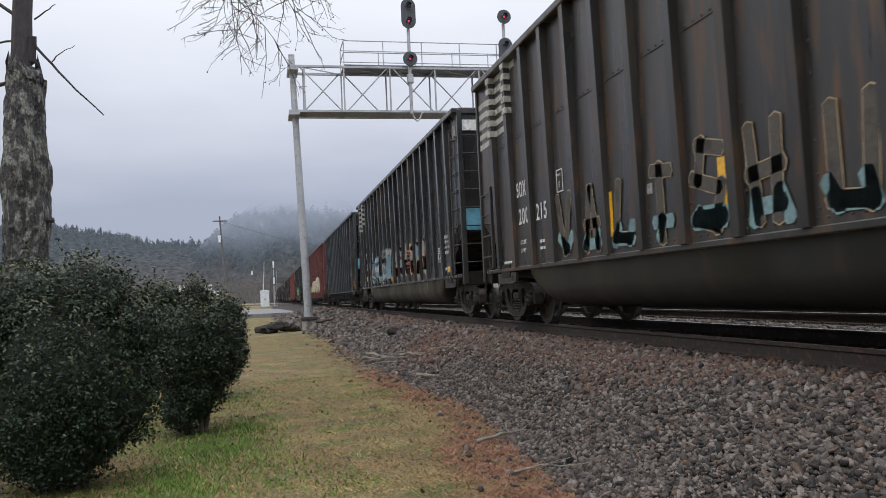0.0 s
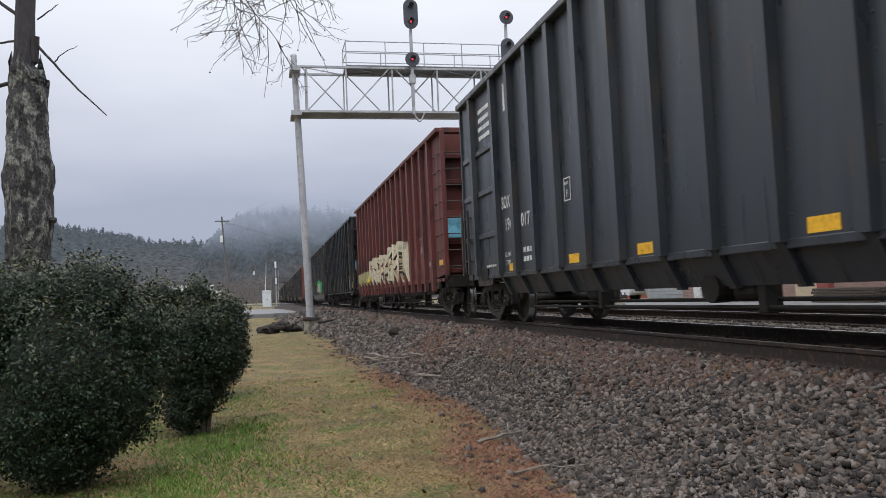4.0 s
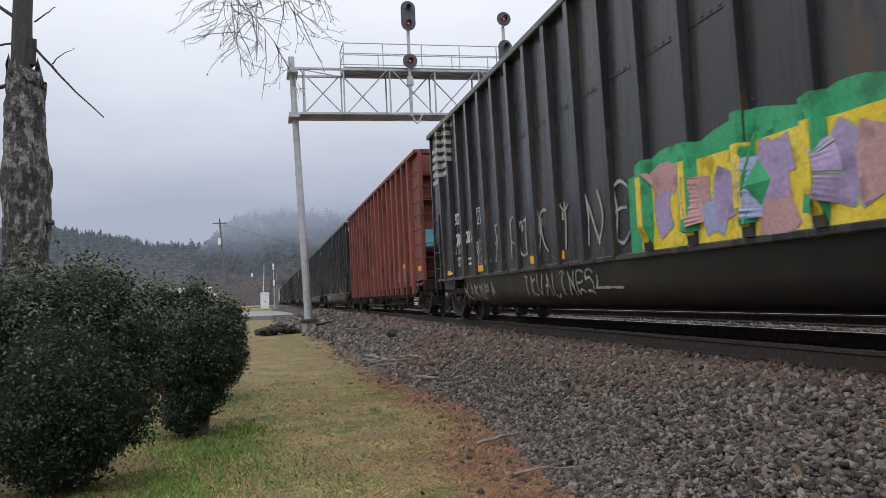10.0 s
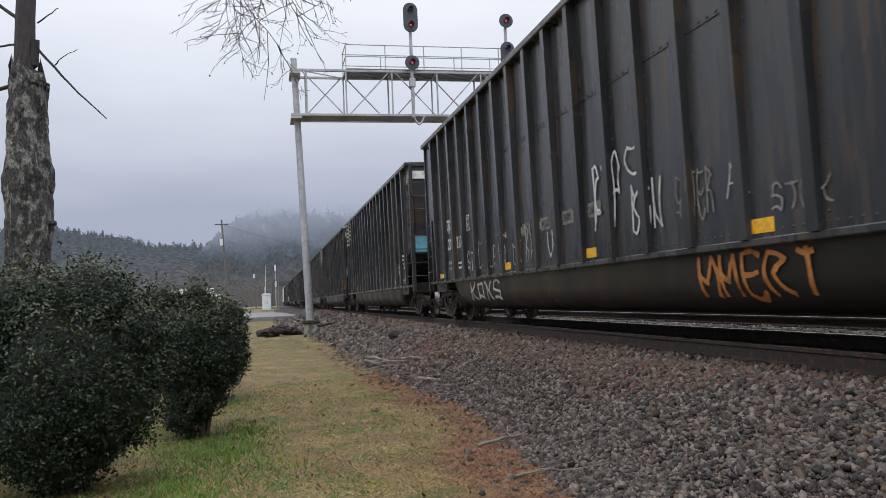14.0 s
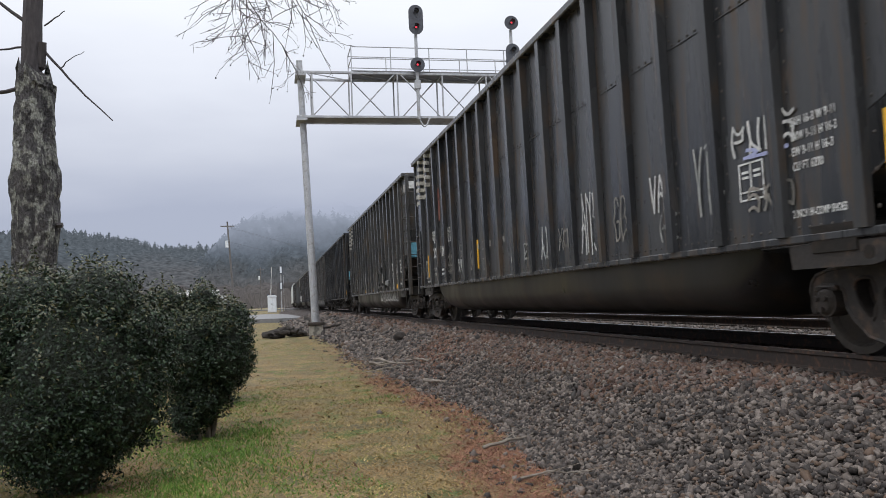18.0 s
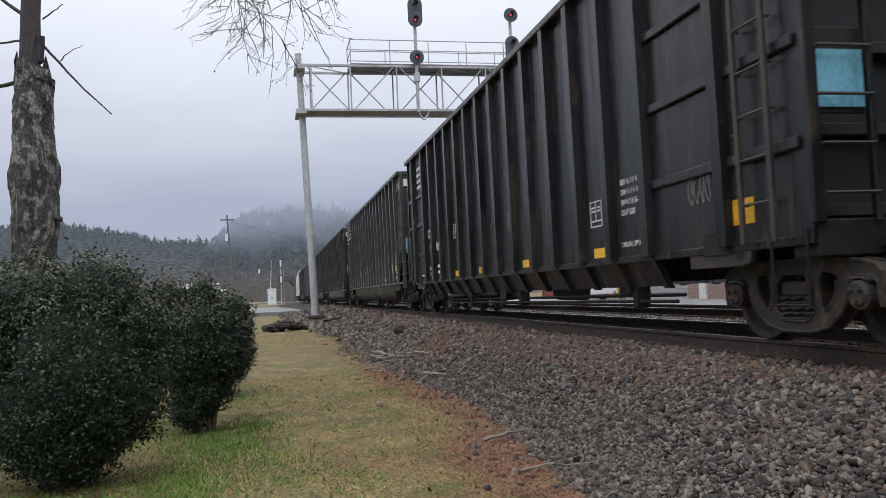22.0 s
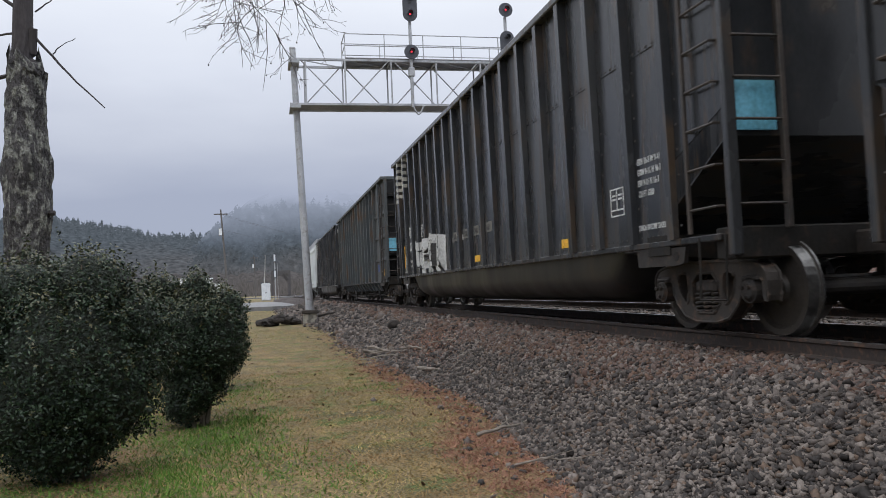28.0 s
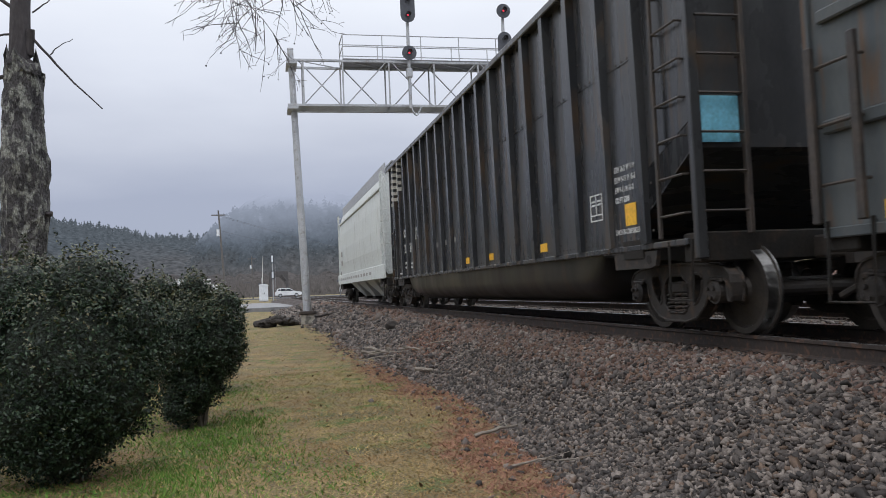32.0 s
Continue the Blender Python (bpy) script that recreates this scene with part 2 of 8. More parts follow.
M_RAILTOP = surf("worn_rail_head", (0.40, 0.40, 0.41), (0.5, 0.5, 0.5), 10, 0.32, 0.0, metal=1.0)
# black that stands for the shade under the train, put into the colour
M_TRACK_SHADE = surf("shade_black_ballast", (0.010, 0.009, 0.009), (0.020, 0.018, 0.017), 20, 0.9, 1.0, fine=60, bump_dist=0.04, spec=0.2)
M_RIVET = surf("rivet_steel", (0.03, 0.026, 0.023), (0.06, 0.048, 0.038), 9, 0.6, 0.0)
M_TIE = surf("creosoted_tie", (0.045, 0.036, 0.028), (0.085, 0.068, 0.052), 6, 0.85, 0.5, stretch=(0.5, 6, 6))
# fines darkened so that gaps between stones carry painted shadow
M_BED = surf("shaded_ballast_fines", (0.025, 0.019, 0.016), (0.050, 0.036, 0.030), 14, 0.9, 1.0, c3=(0.053, 0.030, 0.022), amount3=0.35, fine=55, bump_dist=0.05)
M_STONE = ramp_island("ballast_stone", ((0.0301, 0.0259, 0.0233), (0.0677, 0.0566, 0.0495), (0.1034, 0.0874, 0.0766), (0.0395, 0.0317, 0.0281), (0.1147, 0.0950, 0.0815), (0.1852, 0.1565, 0.1348), (0.0367, 0.0317, 0.0291), (0.1090, 0.0739, 0.0524), (0.0658, 0.0547, 0.0475), (0.1636, 0.1363, 0.1174), (0.0489, 0.0403, 0.0359)), 0.7, 60, stepped=True)
M_STONE_RUST = ramp_island("rust_stained_stone", ((0.088, 0.053, 0.040), (0.125, 0.076, 0.053), (0.119, 0.086, 0.072), (0.156, 0.099, 0.067)), 0.8, 60, stepped=True)
M_GROUND = surf("winter_turf", (0.1089, 0.0871, 0.0360), (0.2331, 0.1654, 0.0783), 1.3, 0.95, 1.0, c3=(0.0882, 0.1135, 0.0243), amount3=0.40, fine=34, bump_dist=0.05, grain_amp=0.6)
M_BLADE = ramp_island("grass_blades", ((0.1703, 0.1814, 0.0493), (0.3062, 0.2402, 0.0898), (0.4541, 0.3200, 0.1478), (0.2270, 0.2024, 0.0625), (0.5220, 0.3839, 0.1883)), 0.85, 3, patch=(0.2726, 0.1764, 0.0810), patch_scale=0.9)
M_BLADE_GREEN = ramp_island("green_grass_blades", ((0.0638, 0.1548, 0.0213), (0.1080, 0.2124, 0.0323), (0.1564, 0.2277, 0.0459)), 0.8, 3)
M_NEEDLE = ramp_island("red_brown_needles", ((0.230, 0.102, 0.069), (0.310, 0.153, 0.103), (0.172, 0.090, 0.061), (0.380, 0.224, 0.142)), 0.9, 6)
# the paler stops paint highlight specks in among the dark leaves
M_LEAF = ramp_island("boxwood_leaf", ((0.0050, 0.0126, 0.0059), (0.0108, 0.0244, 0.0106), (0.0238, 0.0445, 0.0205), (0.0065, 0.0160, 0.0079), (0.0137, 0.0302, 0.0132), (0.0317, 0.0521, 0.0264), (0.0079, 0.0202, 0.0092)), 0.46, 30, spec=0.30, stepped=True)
# bronzed tips, with the light on the shrub's top put into their colour
M_LEAF_TOP = ramp_island("toplit_bronze_leaf", ((0.0298, 0.0432, 0.0144), (0.0510, 0.0594, 0.0176), (0.0808, 0.0675, 0.0224), (0.0255, 0.0450, 0.0176)), 0.42, 30, spec=0.5)
M_TWIG = surf("dry_twig", (0.09, 0.075, 0.058), (0.15, 0.125, 0.095), 20, 0.9, 0.3)
M_BARK = surf("lichened_bark", (0.038, 0.035, 0.038), (0.092, 0.087, 0.087), 3.6, 0.95, 1.0, c3=(0.27, 0.272, 0.240), amount3=0.52, stretch=(1.5, 1.5, 0.8), fine=22, bump_dist=0.12, grain_amp=0.45)
M_TWIGGREY = surf("grey_twig_bark", (0.085, 0.078, 0.082), (0.13, 0.12, 0.12), 20, 0.9, 0.3)
M_BARK_DARK = surf("dark_bark", (0.036, 0.031, 0.033), (0.062, 0.055, 0.056), 6, 0.95, 0.8, stretch=(1, 1, 0.3), bump_dist=0.03)
M_GALV = surf("galvanised_steel", (0.36, 0.37, 0.39), (0.46, 0.47, 0.49), 2.5, 0.5, 0.1, metal=0.35, c3=(0.30, 0.29, 0.28), amount3=0.25)
# black raised to blue-grey: distance haze is put into the colour
M_SIGNAL = surf("hazed_signal_housing", (0.055, 0.060, 0.075), (0.08, 0.085, 0.10), 6, 0.6, 0.05)
M_REDLIGHT = glow("red_signal_lamp", (1.0, 0.06, 0.10), 0.8)
M_LENS_OFF = glass("dark_signal_lens", (0.03, 0.02, 0.02), 0.2)
M_CONC = surf("weathered_concrete", (0.30, 0.28, 0.235), (0.42, 0.39, 0.33), 3, 0.9, 0.4, c3=(0.15, 0.14, 0.12), amount3=0.4)
M_CABINET = surf("white_enamel_cabinet", (0.66, 0.70, 0.74), (0.74, 0.77, 0.80), 2, 0.5, 0.05)
M_ASPHALT = surf("worn_asphalt", (0.16, 0.16, 0.165), (0.22, 0.22, 0.22), 1.5, 0.9, 0.4, c3=(0.12, 0.12, 0.12), amount3=0.3)
M_TAN = surf("tan_door_paint", (0.46, 0.37, 0.24), (0.55, 0.45, 0.31), 2, 0.7, 0.1)
M_RUSTY = surf("rusted_red_siding", (0.22, 0.060, 0.050), (0.30, 0.09, 0.07), 2, 0.75, 0.2)
M_POLEWOOD = surf("weathered_pole_wood", (0.10, 0.095, 0.095), (0.16, 0.15, 0.145), 4, 0.9, 0.4, stretch=(4, 4, 0.3))
M_CARWHITE = surf("pearl_white_car_paint", (0.68, 0.69, 0.70), (0.74, 0.75, 0.76), 1, 0.25, 0.0)
M_RUBBER = surf("black_rubber", (0.018, 0.018, 0.018), (0.03, 0.03, 0.03), 8, 0.85, 0.1)
M_GLASS = glass("tinted_glass")
M_LOG = surf("charred_dark_log", (0.022, 0.019, 0.017), (0.05, 0.042, 0.036), 8, 0.95, 0.8, bump_dist=0.03)
M_DEADWOOD = surf("bleached_branch", (0.17, 0.145, 0.12), (0.27, 0.235, 0.195), 9, 0.9, 0.5)

# ---- mesh tools ----
def mesh_from(name, verts, faces, mats, smooth=False):
    me = bpy.data.meshes.new(name)
    me.from_pydata([tuple(v) for v in verts], [], [tuple(f) for f in faces])
    for m in (mats if isinstance(mats, (list, tuple)) else [mats]):
        me.materials.append(m)
    if smooth:
        me.polygons.foreach_set("use_smooth", [True] * len(me.polygons))
    me.update()
    return me


def bm_mesh(name, bm, mats, smooth=False):
    me = bpy.data.meshes.new(name)
    bmesh.ops.recalc_face_normals(bm, faces=bm.faces)
    bm.to_mesh(me)
    bm.free()
    for m in (mats if isinstance(mats, (list, tuple)) else [mats]):
        me.materials.append(m)
    if smooth:
        me.polygons.foreach_set("use_smooth", [True] * len(me.polygons))
    return me


def put(name, me, parent=None, m=None, label=""):
    ob = new(name, me)
    if parent is not None:
        ob.parent = parent
    if m is not None:
        ob.matrix_basis = m
    if label:
        tagged(ob, label)
    return ob


def part(name, bm, material, parent, label="", m=None, smooth=False):
    """Links a bmesh as ONE mesh object under a thing or a part."""
    return put(name, bm_mesh(name, bm, material, smooth), parent, m, label)


def thing(name, label, category, m=None, group="", kind=""):
    ob = new(name)
    ob.empty_display_size = 0.2
    if m is not None:
        ob.matrix_basis = m
    return tagged(ob, label, category, group, kind)


def box(bm, x0, x1, y0, y1, z0, z1, bevel=0.0):
    r = bmesh.ops.create_cube(bm, size=1.0)
    for v in r["verts"]:
        v.co = Vector(((x0 + x1) / 2 + v.co.x * (x1 - x0), (y0 + y1) / 2 + v.co.y * (y1 - y0), (z0 + z1) / 2 + v.co.z * (z1 - z0)))
    if bevel:
        es = {e for v in r["verts"] for e in v.link_edges}
        bmesh.ops.bevel(bm, geom=list(es), offset=bevel, segments=1, affect="EDGES")
    return bm


def rod(bm, a, b, r0, r1=None, sides=8, cap=True):
    a, b = Vector(a), Vector(b)
    d = b - a
    if d.length < 1e-6:
        return bm
    m = Matrix.Translation((a + b) / 2) @ d.to_track_quat("Z", "Y").to_matrix().to_4x4()
    bmesh.ops.create_cone(bm, cap_ends=cap, segments=sides, radius1=r0, radius2=r0 if r1 is None else r1, depth=d.length, matrix=m)
    return bm


def prism(bm, outline, axis, lo, hi):
    """An outline (list of 2D points) pushed along an axis from lo to hi. axis x: points are (y, z); y: (x, z); z: (x, y)."""
    def at(p, w):
        return {"x": (w, p[0], p[1]), "y": (p[0], w, p[1]), "z": (p[0], p[1], w)}[axis]
    a = [bm.verts.new(at(p, lo)) for p in outline]
    b = [bm.verts.new(at(p, hi)) for p in outline]
    k = len(outline)
    for i in range(k):
        bm.faces.new((a[i], a[(i + 1) % k], b[(i + 1) % k], b[i]))
    bm.faces.new(a[::-1])
    bm.faces.new(b)
    return bm


def ring_tube(bm, points, radii, sides=6):
    """A tapered tube through points."""
    prev = None
    pts = [Vector(p) for p in points]
    for i, p in enumerate(pts):
        d = (pts[min(i + 1, len(pts) - 1)] - pts[max(i - 1, 0)]).normalized()
        q = d.to_track_quat("Z", "Y")
        ring = [bm.verts.new(p + q @ Vector((math.cos(a) * radii[i], math.sin(a) * radii[i], 0))) for a in (math.tau * k / sides for k in range(sides))]
        if prev:
            for k in range(sides):
                bm.faces.new((prev[k], prev[(k + 1) % sides], ring[(k + 1) % sides], ring[k]))
        prev = ring
    bm.faces.new(prev)
    return bm


def smoothstep(a, b, t):
    t = min(1.0, max(0.0, (t - a) / (b - a)))
    return t * t * (3 - 2 * t)


def scatter(name, shapes, places, material, label, category, rng, kind="stuff"):
    """Many small pieces joined in one mesh. shapes: list of (verts, faces) arrays; places: rows of x, y, z, size, and tilt."""
    allv, allf, base = [], [], 0
    for x, y, z, s, tilt in places:
        v, f = shapes[int(rng.integers(len(shapes)))]
        a = rng.uniform(0, math.tau)
        rx, ry = rng.normal(0, tilt), rng.normal(0, tilt)
        ca, sa = math.cos(a), math.sin(a)
        w = v * s * rng.uniform(0.75, 1.25, 3)
        w = np.stack([w[:, 0] * ca - w[:, 1] * sa, w[:, 0] * sa + w[:, 1] * ca, w[:, 2]], 1)
        w = np.stack([w[:, 0] + ry * w[:, 2], w[:, 1] + rx * w[:, 2], w[:, 2] - ry * w[:, 0] - rx * w[:, 1]], 1)
        allv.append(w + (x, y, z))
        allf.append(f + base)
        base += len(v)
    return fast_mesh(name, np.concatenate(allv), np.concatenate(allf), material, label, category, kind)


def fast_mesh(name, verts, tris, material, label, category, kind="", parent=None):
    me = bpy.data.meshes.new(name)
    k = tris.shape[1]
    me.vertices.add(len(verts))
    me.vertices.foreach_set("co", np.asarray(verts, np.float32).ravel())
    me.loops.add(len(tris) * k)
    me.loops.foreach_set("vertex_index", np.asarray(tris, np.int32).ravel())
    me.polygons.add(len(tris))
    me.polygons.foreach_set("loop_start", np.arange(len(tris), dtype=np.int32) * k)
    me.update(calc_edges=True)
    me.materials.append(material)
    ob = new(name, me)
    if parent is not None:
        ob.parent = parent
    return tagged(ob, label, category, kind=kind)


def stone_shapes(rng, count=16):
    out = []
    for _ in range(count):
        bm = bmesh.new()
        sx, sy, sz = 0.58, rng.uniform(0.36, 0.52), rng.uniform(0.20, 0.33)
        for k in range(8):
            v = [(1 if k & b else -1) * rng.uniform(0.5, 1.0) for b in (1, 2, 4)]
            bm.verts.new((v[0] * sx, v[1] * sy, v[2] * sz))
        for _ in range(2):
            v = Vector(rng.normal(0, 1, 3)).normalized()
            bm.verts.new((v.x * sx, v.y * sy, v.z * sz))
        h = bmesh.ops.convex_hull(bm, input=bm.verts)
        bmesh.ops.delete(bm, geom=list({g for g in h["geom_interior"] + h["geom_unused"] if isinstance(g, bmesh.types.BMVert)}), context="VERTS")
        bmesh.ops.triangulate(bm, faces=bm.faces)
        bm.verts.index_update()
        out.append((np.array([v.co[:] for v in bm.verts]), np.array([[v.index for v in f.verts] for f in bm.faces])))
        bm.free()
    return out


def letters(text, size, material, name, parent, m, label="", squeeze=0.8):
    """Stencilled characters as thin flat meshes. m maps x to the reading direction and y to up."""
    c = bpy.data.curves.new("letters", "FONT")
    c.body, c.size, c.extrude, c.align_x = text, size, 0.001, "LEFT"
    c.offset = size * 0.016
    c.space_character = 1.12
    ob = new("letters", c)
    me = bpy.data.meshes.new_from_object(ob)
    bpy.data.objects.remove(ob)
    bpy.data.curves.remove(c)
    me.transform(Matrix.Diagonal((squeeze, 1, 1, 1)))
    me.materials.clear()
    me.materials.append(material)
    return put(name, me, parent, m, label)

# ---- ground, track bed, rails ----
TRACK, TRACK2 = 5.10, 9.04
GAUGE = 0.7525 / PLAN
TOE = 2.35


def toe_x(y):
    """Where the ballast bank meets the lawn; it swings in and out."""
    return float(np.interp(y, (4.0, 5.6, 6.8, 8.6, 10.6, 12.4, 16.0, 21.0, 27.0, 34.0, 45.0, 70.0, 110.0), (1.80, 2.08, 2.18, 2.44, 2.52, 2.30, 2.15, 2.0, 2.05, 1.55, 0.9, 0.0, -1.0)))


def turf_z(x, y):
    z = -0.95 + 0.22 * smoothstep(6, 36, y) + 0.55 * smoothstep(40, 130, y)
    z += 0.035 * noise.noise((x * 0.5, y * 0.5, 0)) + 0.012 * noise.noise((x * 2.1, y * 2.1, 3))
    if x > 13:
        z += smoothstep(13, 16, x) * (-0.33 - z)
    return z - 0.25 * smoothstep(60, 600, abs(x)) - 2.5 * smoothstep(150, 330, abs(y - 60)) * smoothstep(20, 60, abs(x - 7))


def bed_z(x, y):
    """Height of the ballast bank."""
    edge = toe_x(y)
    toe = turf_z(edge, y) - 0.03
    if x < edge + 0.02:
        return toe - 0.16 * smoothstep(edge + 0.02, edge - 0.15, x)
    if x < 4.27:
        return toe + (-0.172 - toe) * smoothstep(edge - 0.10, 3.80, x)
    if x > 12.0:
        return -0.215 - 0.25 * smoothstep(12.0, 13.4, x)
    return -0.215


def grid_sheet(name, xs, ys, fz, material, label, kind="structure", category="ground"):
    verts = [(x, y, fz(x, y)) for y in ys for x in xs]
    k = len(xs)
    faces = [(j * k + i, j * k + i + 1, (j + 1) * k + i + 1, (j + 1) * k + i) for j in range(len(ys) - 1) for i in range(k - 1)]
    ob = new(name, mesh_from(name, verts, faces, material, smooth=True))
    return tagged(ob, label, category, kind=kind)


gx = [-2500, -1200, -500, -220, -110, -60, -35, -22, -15, -11] + [-9 + 0.3 * i for i in range(41)] + [3.6, 4.5, 6, 9, 12, 13, 14, 16, 20, 30, 60, 120, 300, 800, 2500]
gy = [-2500, -900, -300, -100, -40, -15, -6] + [-3 + 0.4 * i for i in range(48)] + [17 + i * 1.0 for i in range(30)] + [50 + 5 * i for i in range(20)] + [160, 190, 240, 330, 500, 900, 1600, 3500]
grid_sheet("ground", gx, gy, lambda x, y: turf_z(x, y) - 0.6 * smoothstep(2.9, 3.9, x) * (1 - smoothstep(11.4, 13.2, x)), M_GROUND, "short winter lawn of tan and green grass")

bx = [-1.6, -1.0, -0.5, 0.0, 0.4, 0.8, 1.2] + [1.55 + 0.12 * i for i in range(23)] + [4.255, 4.30, 5.1, 6, 7, 8, 9, 10, 11, 12, 12.4, 12.9, 13.5]
by = [-60, -30, -12, -4] + [-1 + 0.6 * i for i in range(60)] + [36 + 4 * i for i in range(30)] + [170, 220, 300, 420]
grid_sheet("ballast_bed", bx, by, lambda x, y: bed_z(x, y) + 0.02 * noise.noise((x * 3, y * 3, 9)), M_BED, "bank of grey crushed-stone ballast under the tracks", category="ballast")


def rail_mesh(length):
    half = [(0.0, 0.0), (0.034, 0.0), (0.037, -0.008), (0.037, -0.035), (0.012, -0.047), (0.009, -0.145), (0.030, -0.158), (0.075, -0.166), (0.075, -0.178), (0.0, -0.178)]
    outline = [(x / PLAN, z / PLAN) for x, z in half + [(-x, z) for x, z in half[-2:0:-1]]]
    bm = bmesh.new()
    prism(bm, outline, "y", 0, length)
    me = bm_mesh("rail", bm, [M_RAIL, M_RAILTOP])
    for p in me.polygons:
        c = p.center
        if c.z > -0.006 and p.normal.z > 0.5:
            p.material_index = 1
    return me


bm = bmesh.new()
box(bm, -1.2, 1.2, -0.105, 0.105, -0.34, -0.166, 0.012)
TIE = bm_mesh("tie", bm, M_TIE)
bm = bmesh.new()
box(bm, -0.11, 0.11, -0.10, 0.10, -0.170, -0.157)
for sx in (-0.092, 0.092):
    for sy in (-0.06, 0.06):
        box(bm, sx - 0.015, sx + 0.015, sy - 0.012, sy + 0.012, -0.160, -0.137)
PLATE = bm_mesh("tie_plate", bm, M_RAIL)


def build_track(centre, label, ties):
    tr = thing("railway_track", label, "railway track", kind="structure")
    ra = rail_mesh(100.0)
    for k in range(-1, 4):
        for s in (-GAUGE, GAUGE):
            put("rail", ra, tr, pose(centre + s, 100 * k - 60, 0))
    rng = random.Random(5)
    for i in range(ties):
        y = 1.2 + 0.53 * i
        put("tie", TIE, tr, pose(centre + rng.uniform(-0.04, 0.04), y, rng.uniform(-0.006, 0.0), 0, 0, rng.uniform(-0.7, 0.7)))
        if i < 60:
            for s in (-GAUGE, GAUGE):
                put("tie_plate", PLATE, tr, pose(centre + s, y, 0))
    return tr


build_track(TRACK, "rusty-sided steel rails on tie plates in grey ballast", 150)
build_track(TRACK2, "second track of worn steel rails in ballast", 90)

# dark strip laid between the rails as the train's painted shade
bm = bmesh.new()
box(bm, TRACK - 0.64, TRACK + 0.64, -60, 300, -0.26, -0.162)
tagged(put("oily_ballast", bm_mesh("oily_ballast", bm, M_TRACK_SHADE)), "ballast between the rails, blackened as the train's shade", "ballast", kind="structure")

# stones of the ballast bank
rng = np.random.default_rng(3)
SHAPES = stone_shapes(rng)
rows, rust = [], []
for y0, y1, dens, size in ((-8, 2.6, 420, 0.062), (2.6, 7, 3300, 0.0295), (7, 13, 2500, 0.031), (13, 22, 900, 0.047), (22, 36, 330, 0.075), (36, 60, 110, 0.10)):
    count = int((y1 - y0) * (4.25 - 1.6) * dens)
    for _ in range(count):
        x, y = rng.uniform(1.6 if y1 < 30 else 0.3, 4.25), rng.uniform(y0, y1)
        edge = toe_x(y) + 0.10 * noise.noise((0, y * 1.3, 5)) + 0.16 * noise.noise((x * 2, y * 3.3, 7))
        if x < edge and rng.random() > 0.10 * smoothstep(edge - 0.6, edge, x):
            continue
        s = size * float(np.clip(rng.lognormal(0, 0.33), 0.45, 2.2))
        row = (x, y, max(bed_z(x, y), turf_z(x, y) - 0.02) + s * rng.uniform(0.0, 0.42), s, 0.46)
        (rust if x > 3.3 + 0.5 * noise.noise((x, y * 0.6, 2)) and rng.random() < 0.5 else rows).append(row)
for _ in range(9000):
    x, y = rng.uniform(5.95, 8.2), rng.uniform(3, 42)
    s = 0.055 * rng.uniform(0.6, 1.5)
    rows.append((x, y, -0.205 + s * 0.2, s, 0.5))
for _ in range(260):
    y = rng.uniform(3, 30)
    x = toe_x(y) - abs(rng.normal(0, 0.3))
    rows.append((x, y, turf_z(x, y) + 0.008, rng.uniform(0.03, 0.07), 0.4))
scatter("ballast_stones", SHAPES, rows, M_STONE, "grey angular crushed ballast stones", "ballast", rng)
scatter("rusty_ballast_stones", SHAPES, rust, M_STONE_RUST, "rust-stained ballast stones beside the rail", "ballast", rng)


# grass, needles and clover
def blades(name, spots, material, label, category, height, lean=0.6, width=0.007):
    p = np.array(spots)
    k = len(p)
    h = height * rng.uniform(0.4, 1.3, k) * p[:, 3]
    a, b = rng.uniform(0, math.tau, k), rng.uniform(0, math.tau, k)
    w = width * rng.uniform(0.6, 1.4, k)
    ln = h * lean * rng.uniform(0.2, 1.6, k)
    side = np.stack([np.cos(a) * w, np.sin(a) * w, np.zeros(k)], 1)
    tip = np.stack([np.cos(b) * ln, np.sin(b) * ln, h], 1)
    base = p[:, :3]
    v = np.stack([base - side, base + side, base + tip], 1).reshape(-1, 3)
    return fast_mesh(name, v, np.arange(3 * k).reshape(-1, 3), material, label, category, "stuff")


spots, green, needles = [], [], []
for y0, y1, count, sc in ((-7, 3.2, 26000, 1.3), (3.2, 8, 62000, 1.0), (8, 15, 46000, 1.25), (15, 30, 30000, 1.8), (30, 60, 9000, 3.0)):
    for _ in range(count):
        x, y = rng.uniform(-4.5 if y < 15 else -9, TOE + 0.3), rng.uniform(y0, y1)
        edge = toe_x(y) + 0.05 + 0.2 * noise.noise((0, y * 0.9, 11))
        if x > edge and rng.random() < 0.85:
            continue
        lush = smoothstep(0.9, -0.5, x) * smoothstep(20, 9, y)
        g = noise.noise((x * 0.9, y * 0.7, 4)) + 0.9 * lush - 0.25
        z = turf_z(x, y)
        near_toe = smoothstep(edge - 0.85, edge - 0.25, x + 0.5 * noise.noise((x * 0.8, y * 0.8, 8))) * smoothstep(30, 14, y)
        if rng.random() < 0.85 * near_toe:
            needles.append((x, y, z, sc))
            for _ in range(2):
                xx, yy = x + rng.normal(0, 0.04), y + rng.normal(0, 0.04)
                needles.append((xx, yy, turf_z(xx, yy), sc))
        elif rng.random() < 0.75 * max(0.0, g):
            green.append((x, y, z, sc))
        else:
            spots.append((x, y, z, sc))
for _ in range(2500):
    x, y = rng.normal(2.95, 0.22), rng.normal(15.0, 1.0)
    needles.append((x, y, bed_z(x, y) + 0.05, 1.2))
blades("lawn_grass", spots, M_BLADE, "short dormant lawn grass, tan and olive", "grass", 0.018, 2.4, 0.006)
